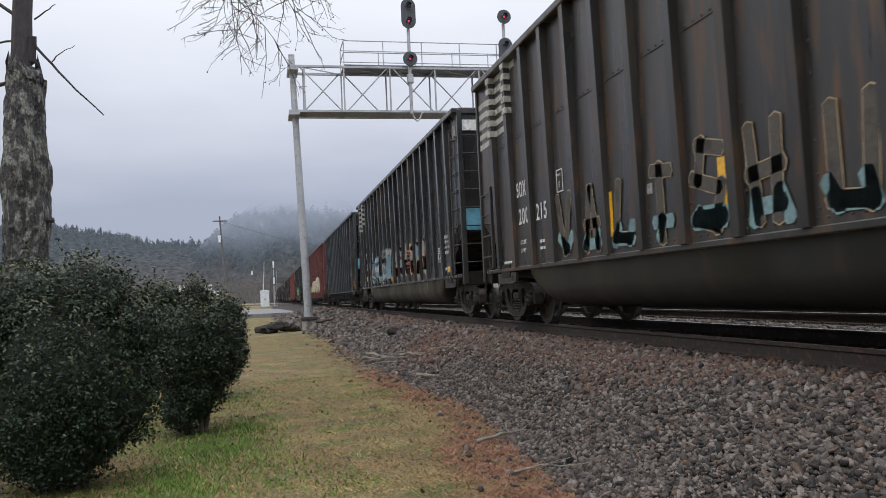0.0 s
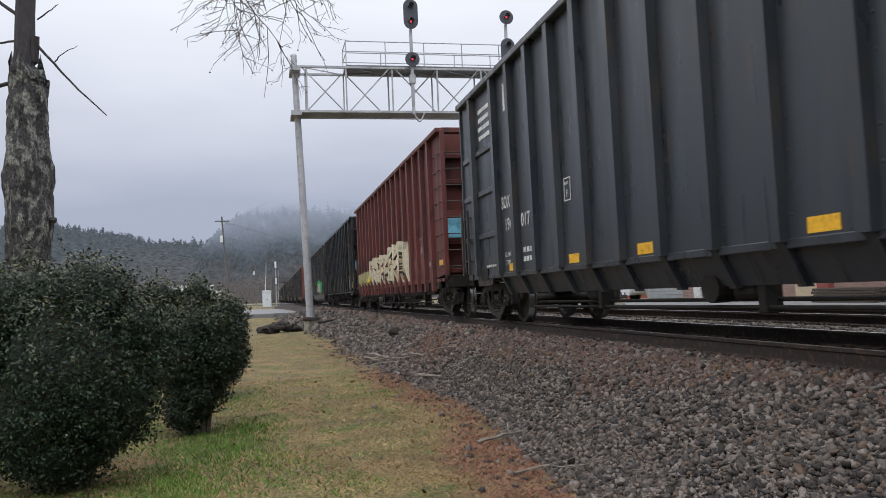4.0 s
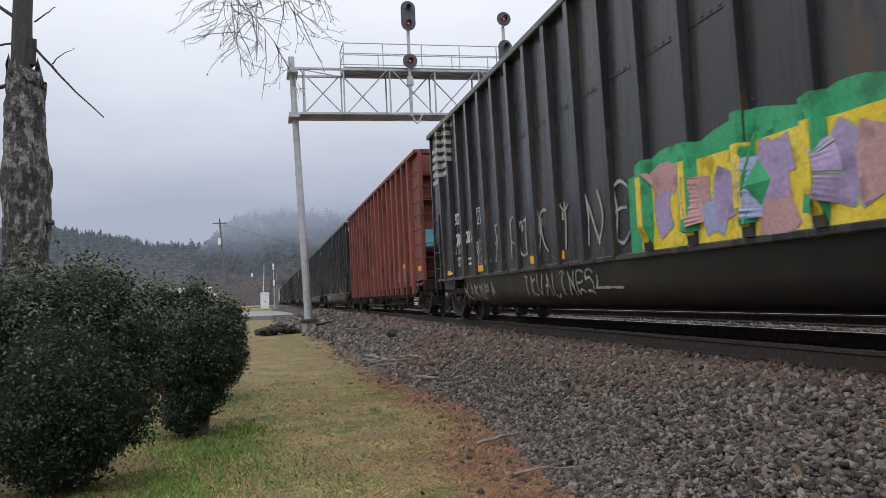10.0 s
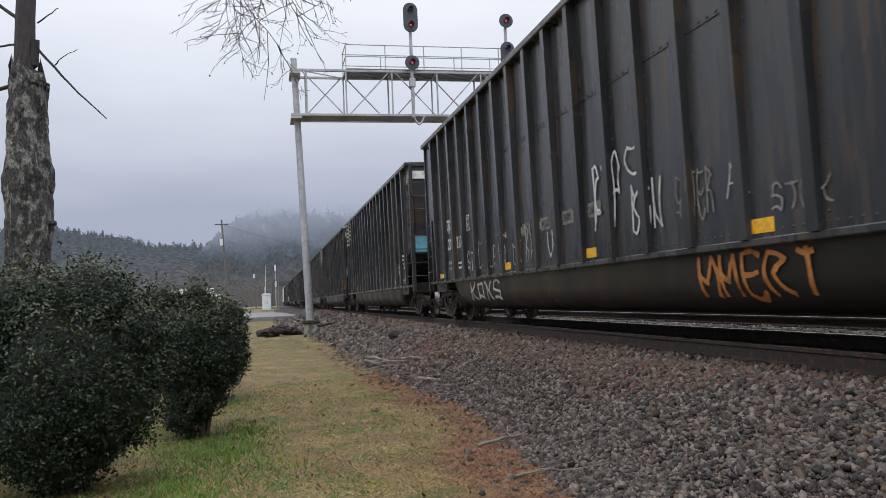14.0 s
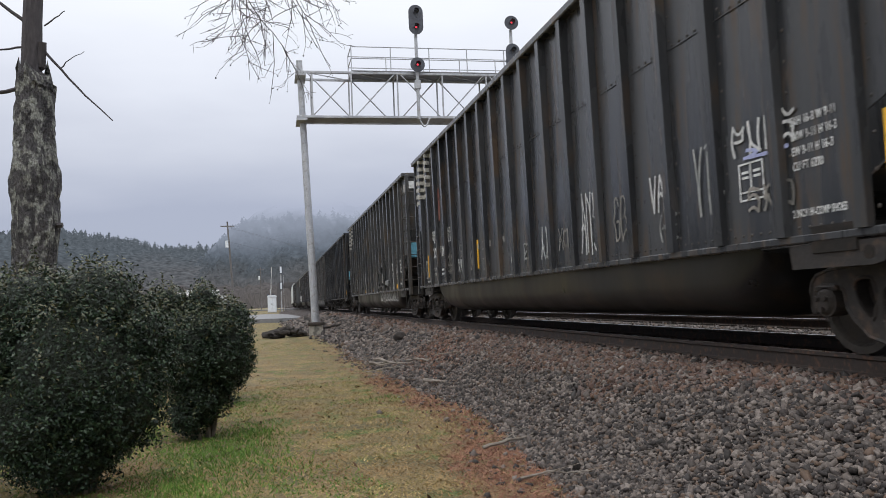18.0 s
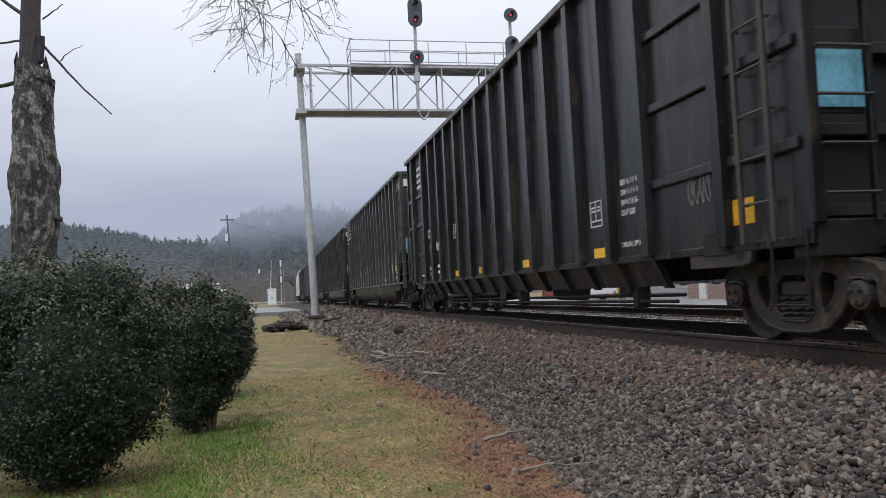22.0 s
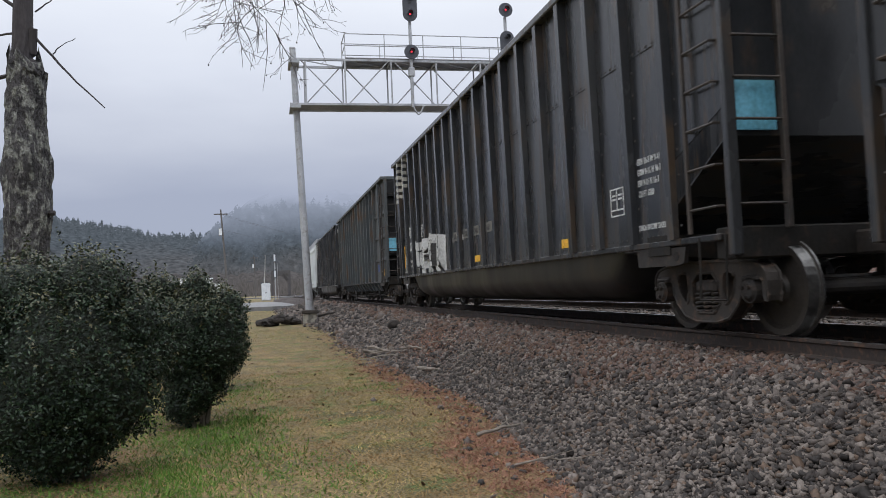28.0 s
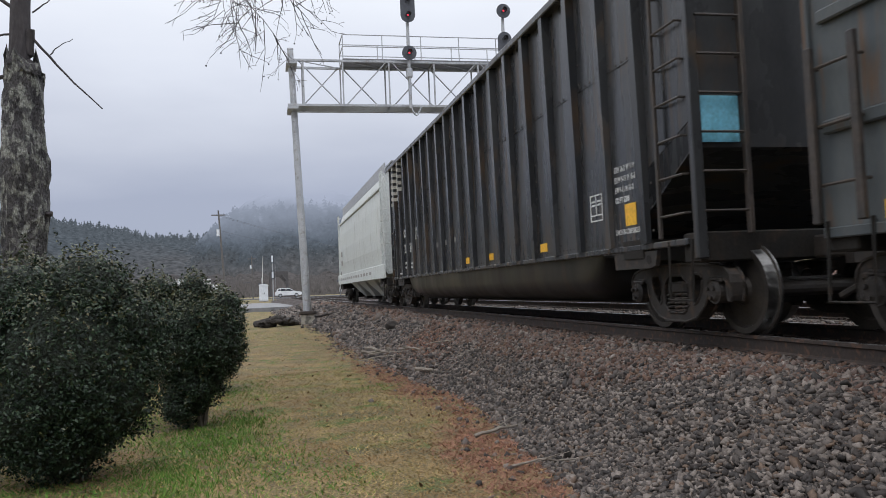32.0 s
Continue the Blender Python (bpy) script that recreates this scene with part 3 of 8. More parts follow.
blades("green_grass", green, M_BLADE_GREEN, "fresh green grass tufts by the shrubs", "grass", 0.030, 1.3, 0.006)
blades("fallen_needles", needles, M_NEEDLE, "red-brown dead grass and needles along the ballast", "dead grass", 0.024, 2.4, 0.0055)

# clumps of longer green weeds at the shrubs' feet
weeds = []
for cx, cy, r, cnt in ((-0.55, 9.0, 0.5, 1100), (-0.85, 7.2, 0.4, 900), (-0.3, 9.9, 0.35, 600), (-0.2, 7.9, 0.45, 500), (-2.6, 6.6, 0.5, 700), (-0.6, 6.4, 0.4, 700)):
    for _ in range(cnt):
        x, y = rng.normal(cx, r * 0.6), rng.normal(cy, r)
        weeds.append((x, y, turf_z(x, y), 1.0))
blades("green_weeds", weeds, M_BLADE_GREEN, "green weeds under the shrubs", "weeds", 0.05, 0.9, 0.006)

# ---- signal bridge over the tracks ----
GY = 33.0


def lamp_head(parent, x, y, z, lamps, lit=True, name="signal_head"):
    bm = bmesh.new()
    r = 0.31
    h = 0.33 if lamps > 1 else 0.0
    outline = [(x + r * math.cos(a), z + h + r * math.sin(a)) for a in np.linspace(0, math.pi, 13)] + [(x + r * math.cos(a), z - h + r * math.sin(a)) for a in np.linspace(math.pi, math.tau, 13)]
    if lamps == 1:
        outline = [(x + r * math.cos(a), z + r * math.sin(a)) for a in np.linspace(0, math.tau, 24, endpoint=False)]
    prism(bm, outline, "y", y - 0.015, y + 0.02)
    head = part(name, bm, M_SIGNAL, parent, "black signal target with a red lamp")
    bm = bmesh.new()
    box(bm, x - 0.14, x + 0.14, y + 0.02, y + 0.30, z - h - 0.14, z + h + 0.14, 0.03)
    part("lamp_housing", bm, M_SIGNAL, head)
    for i in range(lamps):
        lz = z - h + 2 * h * i if lamps > 1 else z
        bm = bmesh.new()
        # open half-round visor over the lens
        k = 10
        pts = [(0.115 * math.cos(a), 0.115 * math.sin(a)) for a in np.linspace(-0.4, math.pi + 0.4, k)]
        for (x0, z0), (x1, z1) in zip(pts, pts[1:]):
            vs = [bm.verts.new(c) for c in ((x + x0, y - 0.02, lz + z0), (x + x1, y - 0.02, lz + z1), (x + x1 * 0.95, y - 0.24, lz + z1 * 0.95), (x + x0 * 0.95, y - 0.24, lz + z0 * 0.95))]
            bm.faces.new(vs)
        part("visor", bm, M_SIGNAL, head)
        bm = bmesh.new()
        rod(bm, (x, y - 0.03, lz), (x, y - 0.015, lz), 0.042, 0.048, 14)
        part("lens", bm, M_REDLIGHT if i == 0 and lit else M_LENS_OFF, head, "glowing red lens" if i == 0 and lit else "dark lens")
    return head


def build_gantry():
    g = thing("signal_bridge", "galvanised steel signal bridge with truss and walkway over both tracks", "signal bridge", pose(0, 0, 0))
    x0, x1, n = 1.52, 15.2, 7
    zb, zt, ya, yb = 8.32, 10.2, GY, GY + 1.15
    for y, nm in ((ya, "front"), (yb, "back")):
        for z in (zb, zt):
            bm = bmesh.new()
            box(bm, x0 - 0.35, x1 + 0.35, y - 0.05, y + 0.05, z - 0.05, z + 0.05, 0.008)
            part("chord", bm, M_GALV, g)
    step = (x1 - x0) / n
    for i in range(n + 1):
        x = x0 + step * i + (0.32 if i == 0 else 0)
        for y in (ya, yb):
            bm = bmesh.new()
            box(bm, x - 0.03, x + 0.03, y - 0.03, y + 0.03, zb, zt)
            part("truss_upright", bm, M_GALV, g)
        for z in (zb, zt):
            bm = bmesh.new()
            box(bm, x - 0.03, x + 0.03, ya, yb, z - 0.03, z + 0.03)
            part("cross_strut", bm, M_GALV, g)
        if i < n:
            xa, xb = x0 + step * i, x0 + step * (i + 1)
            for y, flip in ((ya, i % 2), (yb, 1 - i % 2)):
                bm = bmesh.new()
                rod(bm, (xa + 0.1, y, zb if flip else zt), (xb - 0.1, y, zt if flip else zb), 0.028, sides=6)
                part("truss_diagonal", bm, M_GALV, g)
            bm = bmesh.new()
            rod(bm, (xa, ya, zt), (xb, yb, zt), 0.025, sides=6)
            part("top_brace", bm, M_GALV, g)
            bm = bmesh.new()
            rod(bm, (xa, ya, zb), (xb, yb, zb), 0.025, sides=6)
            part("bottom_brace", bm, M_GALV, g)
    # walkway and its railing on the upper chords
    bm = bmesh.new()
    box(bm, 3.5, x1, ya - 0.05, yb + 0.25, zt + 0.06, zt + 0.10)
    part("walkway", bm, surf("walkway_grating", (0.20, 0.20, 0.21), (0.26, 0.26, 0.27), 3, 0.6, 0.1, metal=0.3), g, "grey steel grating walkway")
    bm = bmesh.new()
    box(bm, x0, x1, ya + 0.1, yb - 0.1, zb - 0.03, zb + 0.0)
    part("lower_cable_tray", bm, M_GALV, g)
    for y in (ya - 0.02, yb + 0.22):
        for z in (zt + 0.62, zt + 1.12):
            bm = bmesh.new()
            rod(bm, (3.5, y, z), (x1, y, z), 0.022, sides=6)
            part("handrail", bm, M_GALV, g)
        for i in range(8):
            x = 3.5 + (x1 - 3.5) * i / 7
            bm = bmesh.new()
            rod(bm, (x, y, zt + 0.1), (x, y, zt + 1.12), 0.022, sides=6)
            part("railing_post", bm, M_GALV, g)
    for z in (zt + 0.62, zt + 1.12):
        bm = bmesh.new()
        rod(bm, (3.5, ya - 0.02, z), (3.5, yb + 0.22, z), 0.022, sides=6)
        part("handrail", bm, M_GALV, g)
    # columns on concrete feet
    for xb_, xt_, zf in ((1.70, 1.36, turf_z(1.7, GY)), (15.4, 15.4, -0.4)):
        ym = GY + 0.55
        bm = bmesh.new()
        rod(bm, (xb_, ym, zf + 0.55), (xt_, ym, 10.80), 0.165, 0.125, 16)
        rod(bm, (xt_, ym, 10.78), (xt_, ym, 10.84), 0.14, 0.13, 16)
        part("column", bm, M_GALV, g, "round galvanised column", smooth=False)
        bm = bmesh.new()
        box(bm, xb_ - 0.27, xb_ + 0.27, ym - 0.27, ym + 0.27, zf - 0.3, zf + 0.44, 0.03)
        part("footing", bm, M_CONC, g, "weathered concrete footing")
        bm = bmesh.new()
        box(bm, xb_ - 0.34, xb_ + 0.34, ym - 0.34, ym + 0.34, zf + 0.42, zf + 0.56, 0.02)
        part("base_plate", bm, M_STEEL_DARK, g, "dark steel base plate")
        for sx in (-0.25, 0.25):
            for sy in (-0.25, 0.25):
                bm = bmesh.new()
                rod(bm, (xb_ + sx, ym + sy, zf + 0.55), (xb_ + sx, ym + sy, zf + 0.66), 0.03, sides=6)
                part("anchor_bolt", bm, M_STEEL_DARK, g)
        for z in (zb, zt):
            bm = bmesh.new()
            box(bm, xt_ - 0.2, xt_ + 0.24, ya - 0.08, yb + 0.08, z - 0.16, z - 0.06)
            part("clamp", bm, M_GALV, g)
    # two signal masts
    for x in (6.28, 10.52):
        bm = bmesh.new()
        rod(bm, (x, GY - 0.12, 8.2), (x, GY - 0.12, 12.2), 0.07, sides=10)
        part("signal_mast", bm, M_GALV, g)
        lamp_head(g, x, GY - 0.30, 12.47, 2 if x < 8 else 1)
        lamp_head(g, x, GY - 0.30, 10.52 if x < 8 else 10.9, 1 if x < 8 else 2)
        bm = bmesh.new()
        box(bm, x - 0.13, x + 0.13, GY - 0.22, GY - 0.02, 9.5, 9.9, 0.03)
        part("mast_bracket", bm, M_GALV, g)
        bm = bmesh.new()
        ring_tube(bm, [(x + 0.02 + 0.5 * t, GY - 0.1, 8.25 - 0.35 * math.sin(math.pi * min(1, t * 1.15))) for t in np.linspace(0, 1, 9)], [0.035] * 9, 6)
        part("conduit", bm, M_GALV, g)
    return g


build_gantry()

# ---- shrubs, trees, debris ----
def leaf_cloud(lumps, count, size, seed, keep_top):
    """Small folded leaves in the skin of a group of lumps. lumps: centre and radii."""
    r = np.random.default_rng(seed)
    wts = np.array([l[3] * l[4] + l[4] * l[5] + l[3] * l[5] for l in lumps])
    pick = r.choice(len(lumps), count, p=wts / wts.sum())
    c = np.array([l[:3] for l in lumps])[pick]
    rad = np.array([l[3:6] for l in lumps])[pick]
    d = r.normal(0, 1, (count, 3))
    d /= np.linalg.norm(d, axis=1)[:, None]
    depth = 1.0 - np.abs(r.normal(0, 0.10, count)) + 0.05 * r.random(count)
    wob = np.array([1 + 0.22 * noise.noise((v[0] * 2.4 + seed, v[1] * 2.4, v[2] * 2.4)) + 0.22 * noise.noise((v[0] * 6, v[1] * 6 + seed, v[2] * 6)) for v in d])
    p = c + d * rad * (depth * wob)[:, None]
    # drop leaves well inside another lump
    inside = np.zeros(count, bool)
    for l in lumps:
        q = (p - np.array(l[:3])) / np.array(l[3:6])
        inside |= (q ** 2).sum(1) < 0.55
    p, d = p[~inside], d[~inside]
    k = len(p)
    # upright sprigs that break the outline
    ns = count // 260
    sel = r.choice(k, ns)
    sp, sd = [], []
    for j in sel:
        if d[j, 2] < -0.1:
            continue
        ax = d[j] * 0.5 + (0, 0, 1.0) + r.normal(0, 0.25, 3)
        ax /= np.linalg.norm(ax)
        ln = r.uniform(0.06, 0.20)
        for t in np.linspace(0, 1, 26):
            sp.append(p[j] + ax * ln * t + r.normal(0, 0.012, 3))
            sd.append(ax + r.normal(0, 0.5, 3))
    p, d = np.concatenate([p, np.array(sp)]), np.concatenate([d, np.array(sd)])
    k = len(p)
    n = d + r.normal(0, 0.75, (k, 3)) + (0, 0, 0.35)
    n /= np.linalg.norm(n, axis=1)[:, None]
    t = np.cross(n, r.normal(0, 1, (k, 3)))
    t /= np.linalg.norm(t, axis=1)[:, None]
    b = np.cross(n, t)
    s = (size * r.uniform(0.7, 1.4, k))[:, None]
    v = np.stack([p - t * s, p + b * s * 0.45 + n * s * 0.15, p + t * s, p - b * s * 0.45 + n * s * 0.15], 1)
    # leaves that face up get the lighter, top-lit colour
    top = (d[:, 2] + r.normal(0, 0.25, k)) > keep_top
    return v, top


def shrub(name, label, lumps, count, size, seed, base, parent_stems=7):
    s = thing(name, label, "shrub", group="evergreen shrubs by the track")
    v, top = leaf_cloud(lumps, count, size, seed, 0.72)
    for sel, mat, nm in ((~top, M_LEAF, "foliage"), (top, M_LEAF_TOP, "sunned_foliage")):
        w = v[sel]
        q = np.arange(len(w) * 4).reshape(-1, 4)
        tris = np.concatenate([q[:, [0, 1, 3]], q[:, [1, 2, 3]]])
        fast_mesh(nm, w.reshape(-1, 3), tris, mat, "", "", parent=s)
    r = random.Random(seed)
    for i in range(parent_stems):
        a = math.tau * i / parent_stems + r.uniform(-0.3, 0.3)
        l = lumps[i % len(lumps)]
        bm = bmesh.new()
        pts = [Vector((base[0] + 0.10 * math.cos(a), base[1] + 0.10 * math.sin(a), base[2] - 0.05))]
        end = Vector((l[0], l[1], l[2])) + Vector((math.cos(a) * l[3] * 0.7, math.sin(a) * l[4] * 0.7, l[5] * r.uniform(-0.1, 0.6)))
        for t in (0.25, 0.5, 0.75, 1.0):
            pts.append(pts[0].lerp(end, t) + Vector((r.uniform(-0.05, 0.05), r.uniform(-0.05, 0.05), 0.1 * math.sin(t * 3))))
        ring_tube(bm, pts, [0.03, 0.024, 0.018, 0.012, 0.006], 6)
        part("stem", bm, M_TWIG, s)
    # solid dark lumps close the gaps; the shade inside is put into their colour
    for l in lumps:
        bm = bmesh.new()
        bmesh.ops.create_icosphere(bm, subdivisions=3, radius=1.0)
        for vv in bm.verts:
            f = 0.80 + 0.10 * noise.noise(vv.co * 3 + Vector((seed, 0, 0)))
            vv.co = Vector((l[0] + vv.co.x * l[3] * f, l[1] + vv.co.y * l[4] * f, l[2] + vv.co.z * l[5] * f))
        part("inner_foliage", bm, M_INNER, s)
    return s


# leaf green darkened to stand for the shade inside the shrubs
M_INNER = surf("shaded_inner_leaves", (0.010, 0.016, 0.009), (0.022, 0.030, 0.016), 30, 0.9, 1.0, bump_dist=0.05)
shrub("boxwood_shrub", "large dark green boxwood shrub with bronzed tips", [
    (-1.62, 7.40, 0.05, 0.72, 0.70, 0.78), (-1.88, 7.35, -0.30, 0.66, 0.60, 0.50), (-1.42, 7.30, -0.20, 0.50, 0.50, 0.50), (-1.72, 7.32, -0.58, 0.46, 0.46, 0.36),
    (-2.40, 7.60, 0.20, 0.68, 0.62, 0.72), (-1.50, 7.40, 0.62, 0.40, 0.45, 0.42), (-2.02, 7.50, 0.60, 0.45, 0.46, 0.38), (-1.20, 7.45, 0.35, 0.30, 0.4, 0.36)], 60000, 0.017, 3, (-1.65, 7.35, -0.93))
shrub("boxwood_shrub", "rounded dark green boxwood shrub on the lawn", [
    (-0.98, 9.95, 0.08, 0.56, 0.6, 0.55), (-0.62, 9.9, 0.08, 0.37, 0.5, 0.52), (-1.30, 10.0, 0.25, 0.42, 0.5, 0.45),
    (-0.84, 9.9, -0.40, 0.36, 0.44, 0.36), (-0.98, 9.85, -0.64, 0.26, 0.36, 0.28), (-1.25, 10.1, 0.60, 0.24, 0.3, 0.28), (-0.82, 10.0, 0.58, 0.18, 0.25, 0.32), (-0.50, 9.9, 0.42, 0.20, 0.3, 0.25)], 38000, 0.018, 5, (-0.85, 9.9, -0.92))
shrub("boxwood_shrub", "smaller dark green boxwood shrub behind the others", [
    (-0.78, 13.0, 0.22, 0.46, 0.5, 0.52), (-1.3, 13.2, 0.30, 0.55, 0.5, 0.5), (-0.68, 13.0, -0.25, 0.34, 0.4, 0.46)], 16000, 0.021, 8, (-0.8, 13.0, -0.90))


def limb(bm, start, end, r0, r1, bend, seed, n=9, sides=6):
    r = random.Random(seed)
    a, b = Vector(start), Vector(end)
    pts, radii = [], []
    off = Vector((r.uniform(-1, 1), r.uniform(-1, 1), r.uniform(-0.6, 0.6))) * bend
    for i in range(n + 1):
        t = i / n
        p = a.lerp(b, t) + off * math.sin(math.pi * t) + Vector((r.uniform(-1, 1), r.uniform(-1, 1), r.uniform(-1, 1))) * bend * 0.12
        pts.append(p)
        radii.append(r0 + (r1 - r0) * t)
    ring_tube(bm, pts, radii, sides)
    return pts


def dead_tree():
    t = thing("dead_tree", "tall dead tree trunk with lichened bark and broken limbs", "tree", pose(0, 0, 0))
    cx, cy = -3.86, 14.0
    bm = bmesh.new()
    rings, sides = 90, 40
    prev = None
    for i in range(rings):
        f = i / (rings - 1)
        z = -1.1 + 5.7 * f
        # swollen knots and a slow taper
        r = 0.325 - 0.05 * smoothstep(2.6, 4.4, z) + 0.02 * math.exp(-((z - 2.9) / 0.35) ** 2) + 0.02 * math.exp(-((z - 1.9) / 0.3) ** 2) + 0.14 * math.exp(-((z + 1.0) / 0.5) ** 2)
        x = cx + 0.115 + 0.005 * (z - 1.0)
        ring = []
        for k in range(sides):
            a = math.tau * k / sides
            rr = r * (1 + 0.09 * noise.noise((math.cos(a) * 1.6, math.sin(a) * 1.6, z * 0.9)) + 0.14 * noise.noise((math.cos(a) * 4, math.sin(a) * 4, z * 1.6)) + 0.17 * noise.noise((math.cos(a) * 8, math.sin(a) * 8, z * 2.2)) + 0.09 * noise.noise((math.cos(a) * 20, math.sin(a) * 20, z * 6)) + 0.22 * math.exp(-((a - 5.9) / 0.35) ** 2 - ((z - 3.9) / 0.45) ** 2))
            zz = z
            if i > rings - 5:
                zz += (i - rings + 5) * 0.14 * noise.noise((math.cos(a) * 3, math.sin(a) * 3, 7)) - 0.25 * max(0, math.cos(a))
            ring.append(bm.verts.new((x + rr * math.cos(a), cy + rr * math.sin(a), zz)))
        if prev:
            for k in range(sides):
                bm.faces.new((prev[k], prev[(k + 1) % sides], ring[(k + 1) % sides], ring[k]))
        prev = ring
    bm.faces.new(prev)
    part("trunk", bm, M_BARK, t, "grey-green lichened trunk", smooth=True)
    bm = bmesh.new()
    limb(bm, (cx + 0.06, cy, 4.1), (cx + 0.06, cy + 0.1, 9.5), 0.17, 0.11, 0.05, 2, 12, 12)
    part("upper_stem", bm, M_BARK_DARK, t, "thinner dark upper stem")
    bm = bmesh.new()
    limb(bm, (cx + 0.22, cy - 0.02, 4.3), (cx + 0.28, cy - 0.05, 5.05), 0.11, 0.06, 0.06, 8, 6, 9)
    part("snag", bm, M_BARK_DARK, t, "broken stub of a limb")
    for a, b, r0, r1, sd in (((0.20, 0, 5.05), (1.36, -0.2, 3.72), 0.026, 0.010, 3), ((0.58, -0.1, 4.62), (0.88, 0.1, 4.95), 0.012, 0.005, 4), ((0.0, 0, 5.4), (-1.2, 0.2, 6.3), 0.035, 0.015, 5),
                             ((0.0, 0, 5.0), (-0.9, 0.2, 4.95), 0.02, 0.01, 6), ((0.25, 0, 6.0), (0.65, 0.1, 7.2), 0.022, 0.008, 7), ((0.1, 0, 4.35), (-0.75, 0.1, 4.2), 0.035, 0.03, 9),
                             ((0.1, 0, 2.0), (0.55, -0.1, 2.02), 0.05, 0.045, 10), ((0.3, 0, 5.35), (0.62, 0.0, 5.62), 0.015, 0.006, 12), ((0.0, 0, 6.2), (-0.8, 0.2, 6.8), 0.025, 0.01, 13)):
        bm = bmesh.new()
        limb(bm, (cx + a[0], cy + a[1], a[2]), (cx + b[0], cy + b[1], b[2]), r0, r1, 0.08, sd)
        part("branch", bm, M_BARK_DARK, t)


dead_tree()


def bare_branches():
    """Thin winter twigs with hanging seed balls, reaching into view from a tree beside the camera."""
    t = thing("bare_tree", "leafless tree with fine drooping twigs and small dark seed balls", "tree")
    bm = bmesh.new()
    limb(bm, (-7.5, 9.5, -1.1), (-7.0, 9.8, 6.8), 0.24, 0.16, 0.15, 21, 10, 12)
    part("trunk", bm, M_BARK_DARK, t)
    r = random.Random(12)
    twigs, balls = bmesh.new(), bmesh.new()

    def grow(p, d, length, rad, depth):
        pts, radii = [p.copy()], [rad]
        n = max(4, int(length / 0.060))
        for i in range(n):
            d = (d + Vector((r.gauss(0, 0.085), r.gauss(0, 0.085), r.gauss(0, 0.085) - 0.010 - 0.018 * depth))).normalized()
            p = p + d * (length / n)
            pts.append(p.copy())
            radii.append(rad * (1 - 0.75 * (i + 1) / n) + 0.0013)
            if depth < 3 and r.random() < (0.34 if depth else 0.62):
                side = (d + Vector((r.gauss(0, 0.8), r.gauss(0, 0.5), r.gauss(0, 0.65)))).normalized()
                grow(p.copy(), side, length * r.uniform(0.22, 0.50), rad * 0.55, depth + 1)
        ring_tube(twigs, pts, radii, 4 if depth > 1 else 6)
        if depth >= 2 and r.random() < 0.28:
            bmesh.ops.create_icosphere(balls, subdivisions=1, radius=r.uniform(0.007, 0.011), matrix=Matrix.Translation(p - Vector((0, 0, 0.012))))

    bm = bmesh.new()
    main = limb(bm, (-7.0, 9.8, 6.6), (-0.55, 9.3, 5.0), 0.11, 0.03, 0.15, 31, 12, 8)
    part("limb", bm, M_BARK_DARK, t)
    for i, (end, ln) in enumerate((((-0.30, 9.1, 3.9), 1.0), ((0.72, 9.2, 4.5), 1.4), ((0.40, 9.0, 3.7), 1.45), ((0.45, 9.3, 4.0), 1.6), ((0.58, 9.2, 4.25), 1.5), ((0.2, 9.1, 4.1), 1.2), ((0.45, 9.2, 3.55), 1.75))):
        a = main[12] if i else main[11]
        grow(a.copy(), (Vector(end) - a).normalized(), ln, 0.008, 0)
    part("twig_spray", twigs, M_TWIGGREY, t)
    tagged(part("seed_cluster", balls, M_BARK_DARK, t), kind="stuff")


bare_branches()


